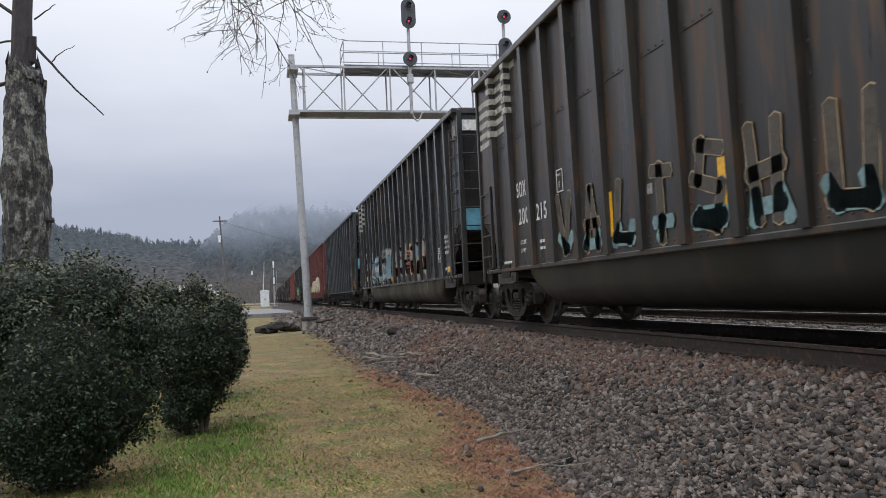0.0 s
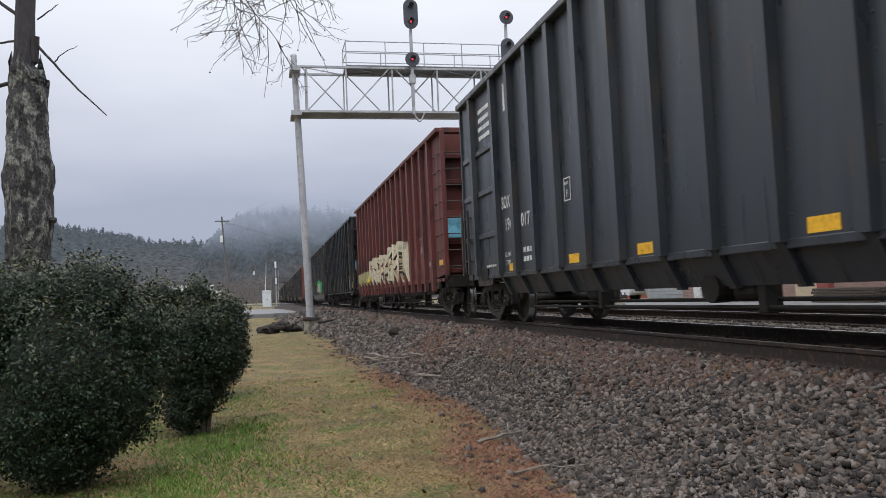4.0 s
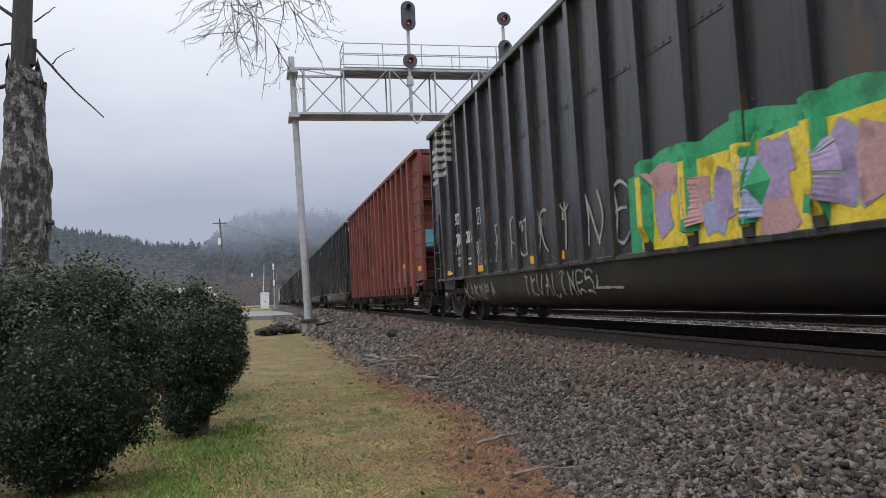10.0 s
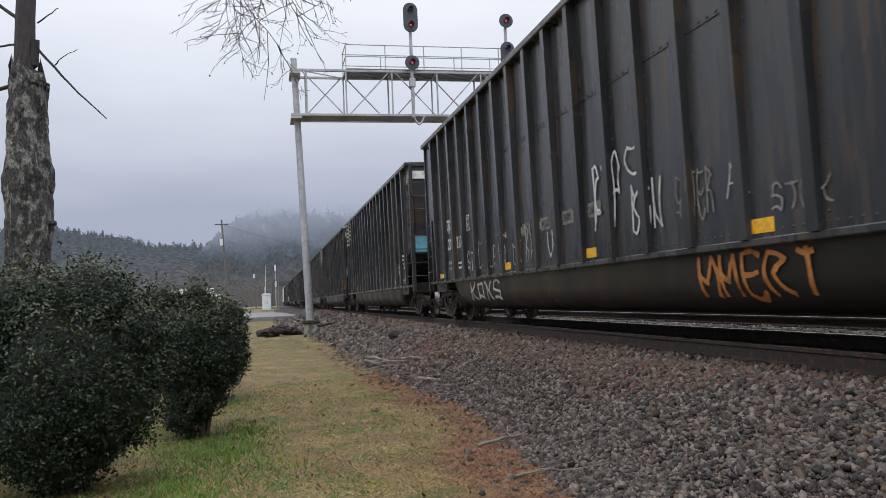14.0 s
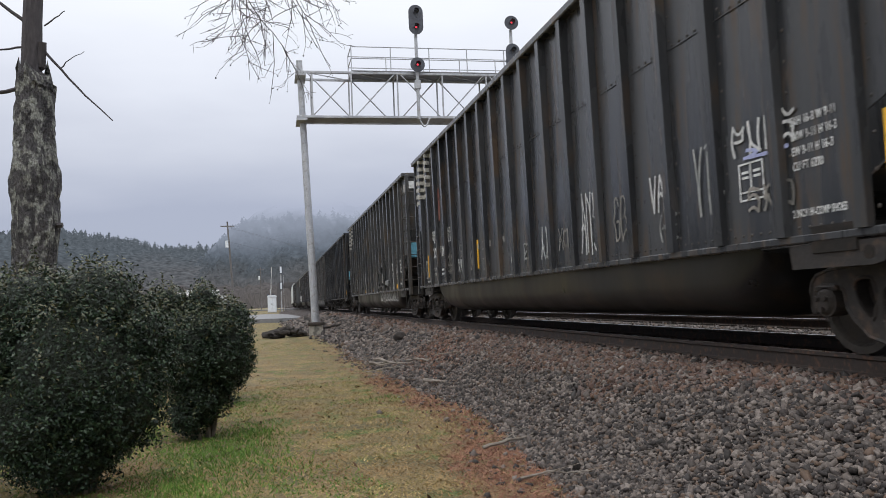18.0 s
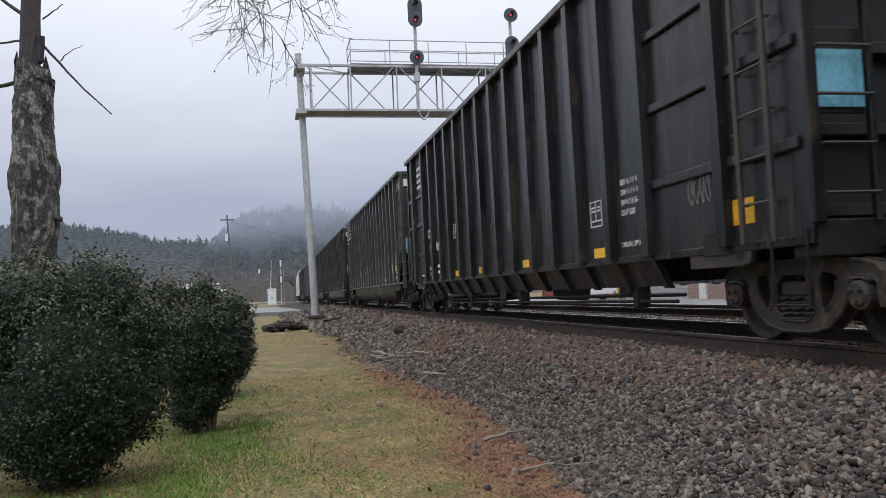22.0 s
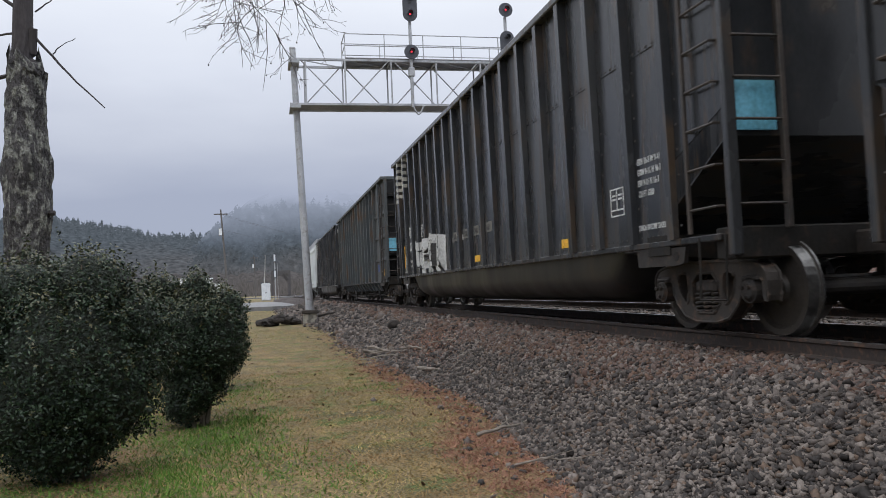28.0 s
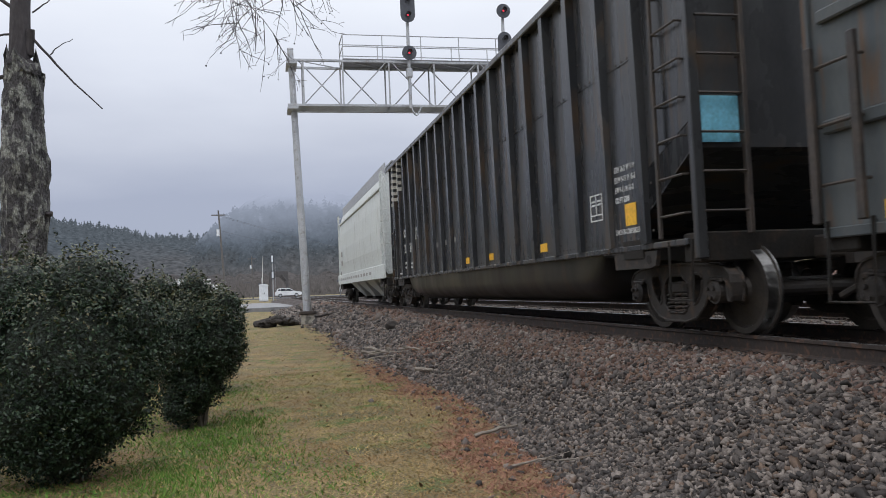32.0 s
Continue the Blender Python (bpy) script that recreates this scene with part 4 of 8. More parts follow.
def debris():
    r = random.Random(4)
    for i in range(13):
        x, y = r.uniform(-0.25, 1.15), 33.0 + r.uniform(-0.35, 0.6)
        rad, ln = r.uniform(0.09, 0.17), r.uniform(0.4, 1.1)
        bm = bmesh.new()
        limb(bm, (-ln / 2, 0, 0), (ln / 2, 0, r.uniform(-0.05, 0.1)), rad, rad * 0.7, 0.10, i + 40, 9, 9)
        for v in bm.verts:
            v.co *= 1 + 0.15 * noise.noise(v.co * 9)
        ob = new("log", bm_mesh("log", bm, M_LOG))
        hump = 0.18 * math.exp(-((x - 0.55) / 0.35) ** 2)
        ob.matrix_basis = pose(x, y, turf_z(x, y) + rad * 0.8 + hump, 0, r.uniform(-8, 8), r.uniform(-50, 50))
        tagged(ob, "dark rotten log chunk heaped by the bridge footing", "log", "logs by the footing")
    bm = bmesh.new()
    limb(bm, (-0.9, 0, 0), (0.9, 0, 0.1), 0.05, 0.02, 0.12, 77, 9, 7)
    ob = new("log", bm_mesh("log", bm, M_LOG))
    ob.matrix_basis = pose(2.9, 34.0, bed_z(2.9, 34.0) + 0.06, 0, -8, 12)
    tagged(ob, "dark thin fallen pole on the ballast by the footing", "log", "logs by the footing")
    # bleached branches on the ballast toe
    for i, (x, y, rz, ln, rad) in enumerate(((2.62, 16.5, -62, 2.2, 0.035), (2.55, 15.9, -40, 1.3, 0.02), (2.72, 15.2, -75, 1.1, 0.03), (2.35, 15.8, -20, 1.2, 0.016), (2.62, 12.8, -58, 0.8, 0.035), (2.30, 7.8, 20, 0.7, 0.02), (2.45, 17.2, 10, 1.0, 0.04), (2.2, 6.2, -25, 0.6, 0.012), (3.15, 13.6, -12, 0.9, 0.012))):
        bm = bmesh.new()
        pts = limb(bm, (-ln / 2, 0, 0), (ln / 2, 0, 0.03), rad, rad * 0.35, 0.10 * ln, i + 60, 9, 6)
        for k in range(3):
            p = pts[3 + k * 2]
            limb(bm, p, p + Vector((r.uniform(0.1, 0.35), r.uniform(-0.3, 0.3), r.uniform(0, 0.12))), rad * 0.4, rad * 0.12, 0.04, i * 7 + k, 5, 5)
        ob = new("fallen_branch", bm_mesh("fallen_branch", bm, M_DEADWOOD))
        z = max(bed_z(x, y), turf_z(x, y))
        ob.matrix_basis = pose(x, y, z + rad + 0.02, 0, 0, rz)
        tagged(ob, "bleached fallen branch lying on the ballast edge", "branch", "fallen branches")
    bm = bmesh.new()
    bmesh.ops.create_icosphere(bm, subdivisions=3, radius=0.17)
    for v in bm.verts:
        v.co *= 1 + 0.22 * noise.noise(v.co * 7)
        v.co.z *= 0.75
    ob = new("dark_clod", bm_mesh("dark_clod", bm, M_LOG, True))
    ob.matrix_basis = pose(3.05, 19.6, bed_z(3.05, 19.6) + 0.10)
    tagged(ob, "dark lump of slag lying on the ballast", "slag lump")
    # brown leaves strewn on the lawn
    rr = np.random.default_rng(9)
    spots = []
    for _ in range(330):
        x, y = rr.uniform(-3, 2.6), rr.uniform(3.5, 18)
        spots.append((x, y, turf_z(x, y) + 0.018, rr.uniform(0.025, 0.05), 0.5))
    lv = np.array([(-1, 0, 0), (-0.3, 0.45, 0.12), (0.6, 0.35, 0.05), (1, 0, 0.15), (0.6, -0.35, 0.1), (-0.3, -0.45, 0.02)]) * 0.6
    lf = np.array([(0, 1, 5), (1, 2, 4), (1, 4, 5), (2, 3, 4)])
    scatter("fallen_leaves", [(lv, lf)], spots, ramp_island("fallen_leaf", ((0.09, 0.045, 0.025), (0.15, 0.085, 0.045), (0.06, 0.04, 0.028)), 0.8, 20), "brown fallen leaves on the lawn", "leaves", rr)


debris()

# ---- far side of the tracks, crossing, hills ----
def backdrop_mat(name, low, high, z0, z1, haze, fade0, fade1, scale):
    """Self-lit distant wooded slope; mist painted in by height, upper part fades to cloud."""
    m = bpy.data.materials.new(name)
    m.use_nodes = True
    n, l = m.node_tree.nodes, m.node_tree.links
    n.clear()
    co = n.new("ShaderNodeTexCoord")
    sep = n.new("ShaderNodeSeparateXYZ")
    l.new(co.outputs["Object"], sep.inputs[0])
    tx = n.new("ShaderNodeTexNoise")
    tx.inputs["Scale"].default_value, tx.inputs["Detail"].default_value = scale, 8
    l.new(co.outputs["Object"], tx.inputs["Vector"])
    tx2 = n.new("ShaderNodeTexNoise")
    tx2.inputs["Scale"].default_value, tx2.inputs["Detail"].default_value = scale * 0.12, 4
    l.new(co.outputs["Object"], tx2.inputs["Vector"])

    def mr(v, a, b, c=0.0, d=1.0):
        t = n.new("ShaderNodeMapRange")
        for k, val in zip((1, 2, 3, 4), (a, b, c, d)):
            t.inputs[k].default_value = val
        l.new(v, t.inputs[0])
        return t.outputs[0]

    def mixc(f, a, b, kind="MIX"):
        t = n.new("ShaderNodeMix")
        t.data_type, t.blend_type = "RGBA", kind
        for key, val in (("Factor", f), ("A", a), ("B", b)):
            if isinstance(val, float):
                t.inputs[key].default_value = val
            elif isinstance(val, tuple):
                t.inputs[key].default_value = (*val, 1)
            else:
                l.new(val, t.inputs[key])
        return t.outputs["Result"]

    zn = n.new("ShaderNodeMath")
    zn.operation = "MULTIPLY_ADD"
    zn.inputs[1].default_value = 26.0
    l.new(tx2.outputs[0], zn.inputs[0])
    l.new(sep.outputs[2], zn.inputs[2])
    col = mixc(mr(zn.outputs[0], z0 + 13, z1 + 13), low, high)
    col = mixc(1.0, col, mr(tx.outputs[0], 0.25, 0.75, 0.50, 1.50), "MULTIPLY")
    # haze goes into the glowing colour, more of it higher up
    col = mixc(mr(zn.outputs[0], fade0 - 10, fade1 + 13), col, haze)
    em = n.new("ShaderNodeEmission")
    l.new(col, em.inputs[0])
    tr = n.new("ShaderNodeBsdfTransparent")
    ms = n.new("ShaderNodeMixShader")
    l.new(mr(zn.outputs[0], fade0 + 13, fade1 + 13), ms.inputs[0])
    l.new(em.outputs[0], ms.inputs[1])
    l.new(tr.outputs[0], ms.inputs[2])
    out = n.new("ShaderNodeOutputMaterial")
    l.new(ms.outputs[0], out.inputs[0])
    return m


# haze colour painted over the self-lit backdrops
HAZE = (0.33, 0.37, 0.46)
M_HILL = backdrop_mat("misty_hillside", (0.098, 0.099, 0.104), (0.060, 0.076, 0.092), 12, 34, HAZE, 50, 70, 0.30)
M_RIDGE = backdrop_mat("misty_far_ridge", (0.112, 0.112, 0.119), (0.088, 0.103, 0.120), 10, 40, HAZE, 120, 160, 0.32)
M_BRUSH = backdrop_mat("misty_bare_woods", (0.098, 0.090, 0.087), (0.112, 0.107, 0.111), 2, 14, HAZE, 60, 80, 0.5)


def hill(name, fz, x0, x1, y0, y1, nx, ny, material, label):
    xs = [x0 + (x1 - x0) * i / nx for i in range(nx + 1)]
    ys = [y0 + (y1 - y0) * j / ny for j in range(ny + 1)]
    return grid_sheet(name, xs, ys, fz, material, label, kind="structure", category="hill")


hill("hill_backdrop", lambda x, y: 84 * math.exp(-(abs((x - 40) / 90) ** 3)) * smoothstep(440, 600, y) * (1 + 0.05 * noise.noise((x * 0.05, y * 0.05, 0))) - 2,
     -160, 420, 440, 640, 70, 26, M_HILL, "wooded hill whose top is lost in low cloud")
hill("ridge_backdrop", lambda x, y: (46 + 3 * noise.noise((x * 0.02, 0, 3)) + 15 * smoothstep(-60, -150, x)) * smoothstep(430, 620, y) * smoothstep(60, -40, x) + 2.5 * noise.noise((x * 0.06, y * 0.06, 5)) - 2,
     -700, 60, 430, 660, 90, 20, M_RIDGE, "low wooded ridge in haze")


def far_woods(name, count, place, h0, h1, material, label, seed, thin=False):
    r = np.random.default_rng(seed)
    allv, allf, base = [], [], 0
    for _ in range(count):
        x, y, z = place(r)
        h = r.uniform(h0, h1) * (1.35 if r.random() < 0.06 else 1.0)
        lobes = 5 if not thin else 7
        for k in range(lobes):
            t = (k + 0.5) / lobes
            if thin:
                w = h * 0.014
                a = r.normal(0, 0.22, 2)
                p = np.array([(x - w, y, z + h * 0.15 * t), (x + w, y, z + h * 0.15 * t), (x + a[0] * h * (0.4 + t), y + a[1] * h, z + h * r.uniform(0.55, 1.0))])
                allv.append(p)
                allf.append(np.array([(0, 1, 2)]) + base)
                base += 3
            else:
                w = h * r.uniform(0.22, 0.36) * (1.2 - t ** 2)
                c = np.array((x + r.normal(0, h * 0.06), y + r.normal(0, h * 0.06), z + h * t))
                q = np.array([(-w, 0, -0.1 * h), (0.1 * w, -w, -0.05 * h), (w, 0, -0.12 * h), (0, w, -0.08 * h), (r.normal(0, 0.2 * w), 0, h * 0.12)]) * r.uniform(0.7, 1.2, (5, 1)) + c
                allv.append(q)
                allf.append(np.array([(0, 1, 4), (1, 2, 4), (2, 3, 4), (3, 0, 4), (0, 2, 1), (0, 3, 2)]) + base)
                base += 5
    return fast_mesh(name, np.concatenate(allv), np.concatenate(allf), material, label, "trees", "stuff")


def on_ridge(r):
    x = r.uniform(-420, 40)
    y = r.uniform(560, 640)
    z = (46 + 3 * noise.noise((x * 0.02, 0, 3)) + 15 * smoothstep(-60, -150, x)) * smoothstep(430, 620, y) * smoothstep(60, -40, x) - 3
    return x, y, z


def on_hill(r):
    x, y = r.uniform(-70, 200), r.uniform(480, 590)
    for _ in range(20):
        if 84 * math.exp(-(abs((x - 40) / 90) ** 3)) * smoothstep(440, 600, y) < 60:
            break
        x, y = r.uniform(-70, 30), r.uniform(470, 590)
    return x, y, 84 * math.exp(-(abs((x - 40) / 90) ** 3)) * smoothstep(440, 600, y) - 3


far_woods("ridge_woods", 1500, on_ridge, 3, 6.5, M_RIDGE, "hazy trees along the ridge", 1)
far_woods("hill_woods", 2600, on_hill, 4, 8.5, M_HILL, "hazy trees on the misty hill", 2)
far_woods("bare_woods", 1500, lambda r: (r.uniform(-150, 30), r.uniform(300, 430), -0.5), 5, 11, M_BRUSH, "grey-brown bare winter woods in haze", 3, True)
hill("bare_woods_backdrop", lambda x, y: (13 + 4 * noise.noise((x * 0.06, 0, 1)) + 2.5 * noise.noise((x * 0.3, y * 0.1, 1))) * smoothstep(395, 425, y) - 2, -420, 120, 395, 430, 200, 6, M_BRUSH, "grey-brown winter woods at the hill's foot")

# road over the crossing
bm = bmesh.new()
box(bm, -60, 60, 138, 146, -0.2, 0.02)
tagged(put("road", bm_mesh("road", bm, M_ASPHALT)), "pale worn asphalt road over the level crossing", "road", kind="structure")
bm = bmesh.new()
box(bm, -3.5, 2.2, 60, 113, -0.9, -0.36)
tagged(put("gravel_pad", bm_mesh("gravel_pad", bm, M_ASPHALT)), "pale gravel pad under the signal cabinet", "pavement", kind="structure")


def cabinet(x, y, z):
    c = thing("signal_cabinet", "white enamelled railway signal cabinet on a pad", "cabinet", pose(x, y, z))
    bm = bmesh.new()
    box(bm, -0.55, 0.55, -0.45, 0.45, 0.1, 2.0, 0.02)
    part("body", bm, M_CABINET, c)
    bm = bmesh.new()
    prism(bm, [(-0.65, 2.0), (0.65, 2.0), (0.45, 2.22), (-0.45, 2.22)], "y", -0.52, 0.52)
    part("roof", bm, M_CABINET, c)
    for sx in (-0.27, 0.27):
        bm = bmesh.new()
        box(bm, sx - 0.25, sx + 0.25, -0.48, -0.45, 0.2, 1.9, 0.008)
        d = part("door", bm, M_CABINET, c)
        bm = bmesh.new()
        box(bm, sx * 0.3 - 0.02, sx * 0.3 + 0.02, -0.52, -0.48, 0.95, 1.15)
        part("handle", bm, M_STEEL_DARK, d, "dark steel handle")
    bm = bmesh.new()
    box(bm, -0.6, 0.6, -0.5, 0.5, -0.05, 0.1)
    part("plinth", bm, M_CONC, c, "concrete plinth")
    return c


cabinet(-0.12, 104, -0.27)


def far_signal(x, y, z):
    g = thing("wayside_signal", "wayside signal mast with two black heads", "signal")
    bm = bmesh.new()
    rod(bm, (x, y, z), (x, y, z + 6.2), 0.09, 0.07, 10)
    part("mast", bm, M_GALV, g)
    for hz, n in ((5.7, 2), (3.5, 2)):
        lamp = [(x + 0.27 * math.cos(a), z + hz + (0.33 if math.sin(a) > 0 else -0.33) + 0.27 * math.sin(a)) for a in np.linspace(0, math.tau, 20, endpoint=False)]
        bm = bmesh.new()
        prism(bm, lamp, "y", y - 0.16, y - 0.1)
        hd = part("signal_head", bm, M_SIGNAL, g, "black oval target")
        bm = bmesh.new()
        box(bm, x - 0.12, x + 0.12, y - 0.20, y - 0.165, z + hz - 0.45, z + hz + 0.45, 0.02)
        part("back_box", bm, M_CABINET, hd, "pale lamp box")
    bm = bmesh.new()
    rod(bm, (x + 0.35, y, z), (x + 0.35, y, z + 5.0), 0.02, sides=5)
    part("ladder", bm, M_GALV, g)
    return g


far_signal(1.15, 112, -0.22)


def crossing_gate(x, y, z, up):
    g = thing("crossing_gate", "white level-crossing mast with raised barrier arm", "crossing gate")
    bm = bmesh.new()
    rod(bm, (x, y, z), (x, y, z + 3.4), 0.06, sides=10)
    part("mast", bm, M_GALV, g)
    bm = bmesh.new()
    box(bm, x - 0.2, x + 0.2, y - 0.2, y + 0.2, z + 0.6, z + 1.3, 0.03)
    part("gate_motor", bm, M_GALV, g)
    bm = bmesh.new()
    prism(bm, [(-0.06, 0), (0.06, 0), (0.03, up), (-0.03, up)], "y", y - 0.25, y - 0.21)
    for v in bm.verts:
        v.co.x += x + 0.05 * v.co.z
        v.co.z += z + 1.0
    part("barrier_arm", bm, M_WHITE, g, "white barrier arm")
    for s in (-1, 1):
        bm = bmesh.new()
        rod(bm, (x + s * 0.4, y - 0.12, z + 2.4), (x + s * 0.4, y - 0.05, z + 2.4), 0.2, sides=14)
        part("flasher", bm, M_SIGNAL, g, "black flasher target")
    bm = bmesh.new()
    rod(bm, (x - 0.4, y - 0.04, z + 2.4), (x + 0.4, y - 0.04, z + 2.4), 0.03, sides=6)
    part("flasher_bar", bm, M_GALV, g)
    return g


crossing_gate(-0.4, 135.5, 0.0, 6.0)
crossing_gate(12.6, 136.5, 0.0, 6.0)


def bridge_portal(y):
    b = thing("truss_bridge", "dark rusty steel truss railway bridge", "bridge")
    # steel colour lightened by distance haze that is painted into it
    mt = surf("hazed_bridge_steel", (0.075, 0.072, 0.075), (0.10, 0.095, 0.095), 1, 0.8, 0.1)
    for k in range(5):
        yy = y + 9 * k
        for x in (TRACK - 3.0, TRACK + 3.0):
            bm = bmesh.new()
            box(bm, x - 0.35, x + 0.35, yy - 0.3, yy + 0.3, -1.0, 8.6)
            part("truss_post", bm, mt, b)
        bm = bmesh.new()
        box(bm, TRACK - 3.3, TRACK + 3.3, yy - 0.25, yy + 0.25, 7.6, 8.8)
        part("portal_beam", bm, mt, b)
        for s in (-1, 1):
            bm = bmesh.new()
            rod(bm, (TRACK + s * 2.9, yy, 5.4), (TRACK + s * 1.0, yy, 7.7), 0.2, sides=6)
            part("knee_brace", bm, mt, b)
        if k < 4:
            for x in (TRACK - 3.0, TRACK + 3.0):
                bm = bmesh.new()
                rod(bm, (x, yy, 8.4), (x, yy + 9, 0.2 if k % 2 else 8.4), 0.2, sides=6)
                rod(bm, (x, yy, 0.2), (x, yy + 9, 8.4), 0.18, sides=6)
                part("truss_web", bm, mt, b)
    return b


bridge_portal(292)


def utility_pole(x, y, z, h, lean):
    p = thing("utility_pole", "weathered wooden utility pole with a transformer", "utility pole")
    bm = bmesh.new()
    rod(bm, (x, y, z), (x + lean, y, z + h), 0.16, 0.10, 10)
    part("pole", bm, M_POLEWOOD, p)
    bm = bmesh.new()
    rod(bm, (x + lean * 0.7 - 0.3, y - 0.2, z + h * 0.72), (x + lean * 0.7 - 0.3, y - 0.2, z + h * 0.72 + 0.9), 0.2, sides=12)
    part("transformer", bm, M_CABINET, p, "pale transformer can")
    bm = bmesh.new()
    box(bm, x + lean - 0.9, x + lean + 0.9, y - 0.06, y + 0.06, z + h - 0.7, z + h - 0.55)
    part("crossarm", bm, M_POLEWOOD, p)
    bm = bmesh.new()
    ring_tube(bm, [(x + lean * 0.5 - 1.7 * t, y, z + h * 0.40 + 0.25 * math.sin(t * 2.5)) for t in np.linspace(0, 1, 6)], [0.04] * 6, 6)
    box(bm, x + lean * 0.5 - 2.2, x + lean * 0.5 - 1.6, y - 0.12, y + 0.12, z + h * 0.40 + 0.08, z + h * 0.40 + 0.22)
    part("street_light", bm, M_SIGNAL, p, "dark street light arm")
    return p


utility_pole(-5.0, 110, -0.3, 12.4, -0.7)
utility_pole(-2.6, 190, -0.8, 10.5, -0.1)


def wires():
    for i, (x0, z0, z1) in enumerate(((-5.9, 11.4, 10.6), (-5.4, 11.4, 10.6), (-5.6, 9.4, 9.0))):
        bm = bmesh.new()
        ring_tube(bm, [(x0 + 70 * t, 110 + 150 * t, z0 + (z1 - z0) * t - 3.0 * math.sin(math.pi * t)) for t in np.linspace(0, 1, 12)], [0.012] * 12, 4)
        ob = new("overhead_wire", bm_mesh("overhead_wire", bm, M_SIGNAL))
        tagged(ob, "thin dark overhead wire slung from the utility pole", "wire", "overhead wires")


wires()

# ---- the train ----
HALF = 7.60         # half length of a car body
TUB_LONG, HOP_LONG, RED_LONG, COVERED_LONG = 9.52 / 7.60, 9.30 / 7.36, 9.30 / 7.60, 1.17   # metres to one unit of a body's length
AXLE = 0.85          # half a truck's wheelbase
WIDE, TALL, DROP = 0.944, 1.177, -0.09   # and of its width and height
GAP = 1.95           # between coupled bodies
SIDE = 1.60          # outer face of the side posts
SHEET = 1.475         # outer face of the side sheets
HIGH = 4.03


def wheelset_mesh():
    bm = bmesh.new()
    prof = [(0.0, -0.06), (0.14, -0.06), (0.16, -0.02), (0.36, 0.02), (0.385, -0.035), (0.445, -0.035), (0.452, 0.06), (0.457, 0.075), (0.485, 0.085), (0.485, 0.105), (0.385, 0.105), (0.36, 0.06), (0.16, 0.05), (0.12, 0.09), (0.0, 0.09)]
    n = 36
    for s in (-1, 1):
        rings = [[bm.verts.new((s * (-0.7525 - 0.035 + w) if s < 0 else s * (-0.7525 - 0.035 + w), r * math.cos(a), r * math.sin(a))) for a in (math.tau * k / n for k in range(n))] if r > 0 else None for r, w in prof]
        for a, b in zip(rings, rings[1:]):
            if a and b:
                for k in range(n):
                    bm.faces.new((a[k], a[(k + 1) % n], b[(k + 1) % n], b[k]))
        for ring in (rings[1], rings[-2]):
            bm.faces.new(ring)
    rod(bm, (-0.78, 0, 0), (0.78, 0, 0), 0.085, sides=14)
    for s in (-1, 1):
        rod(bm, (s * 0.78, 0, 0), (s * 1.08, 0, 0), 0.10, sides=14)
    me = bm_mesh("wheelset", bm, [M_WHEEL, M_TREAD], False)
    for p in me.polygons:
        r = math.hypot(p.center.y, p.center.z)
        if 0.43 < r and abs(p.normal.x) < 0.55:
            p.material_index = 1
    return me


def rounded(loop, times=2):
    """A closed outline with its corners cut off again and again."""
    for _ in range(times):
        loop = [(a[0] + (b[0] - a[0]) * f, a[1] + (b[1] - a[1]) * f) for a, b in zip(loop, loop[1:] + loop[:1]) for f in (0.22, 0.78)]
    return loop


def sideframe_mesh():
    """Cast side frame in one piece: pedestal jaws, spring window, lightening holes, lower chord, raised flanges."""
    bm = bmesh.new()
    p = AXLE
    outer = [(-p - 0.23, 0.36), (-p - 0.24, 0.60), (-p - 0.12, 0.71), (-0.46, 0.76), (0.46, 0.76), (p + 0.12, 0.71), (p + 0.24, 0.60), (p + 0.23, 0.36), (p + 0.17, 0.36), (p + 0.16, 0.60), (p - 0.16, 0.60), (p - 0.20, 0.36),
             (0.36, 0.13), (-0.36, 0.13), (-p + 0.20, 0.36), (-p + 0.16, 0.60), (-p - 0.16, 0.60), (-p - 0.17, 0.36)]
    window = [(-0.25, 0.64), (0.25, 0.64), (0.27, 0.22), (-0.27, 0.22)]
    eye = [(0.33, 0.66), (0.57, 0.64), (0.53, 0.43), (0.35, 0.27)]
    loops = [rounded(outer, 1), rounded(window, 1), rounded(eye), rounded([(-y, z) for y, z in eye])]
    for x0, x1, shapes in ((-0.05, 0.09, loops),):
        edges = []
        for loop in shapes:
            vs = [bm.verts.new((x0, y, z)) for y, z in loop]
            edges += [bm.edges.new((vs[i], vs[(i + 1) % len(vs)])) for i in range(len(vs))]
        bmesh.ops.triangle_fill(bm, use_beauty=True, edges=edges)
        ext = bmesh.ops.extrude_face_region(bm, geom=bm.faces[:])
        bmesh.ops.translate(bm, verts=[g for g in ext["geom"] if isinstance(g, bmesh.types.BMVert)], vec=(x1 - x0, 0, 0))
    for loop in loops:
        for x in (-0.05, 0.09):
            ring_tube(bm, [(x, y, z) for y, z in loop + loop[:1]], [0.017] * (len(loop) + 1), 5)
    bmesh.ops.recalc_face_normals(bm, faces=bm.faces)
    return bm_mesh("sideframe", bm, M_TRUCK)


def spring_mesh():
    bm = bmesh.new()
    turns = 40
    pts = [(0.066 * math.cos(k * 0.75), 0.066 * math.sin(k * 0.75), 0.215 + 0.22 * k / turns) for k in range(turns + 1)]
    ring_tube(bm, pts, [0.017] * len(pts), 6)
    return bm_mesh("spring", bm, M_TRUCK)


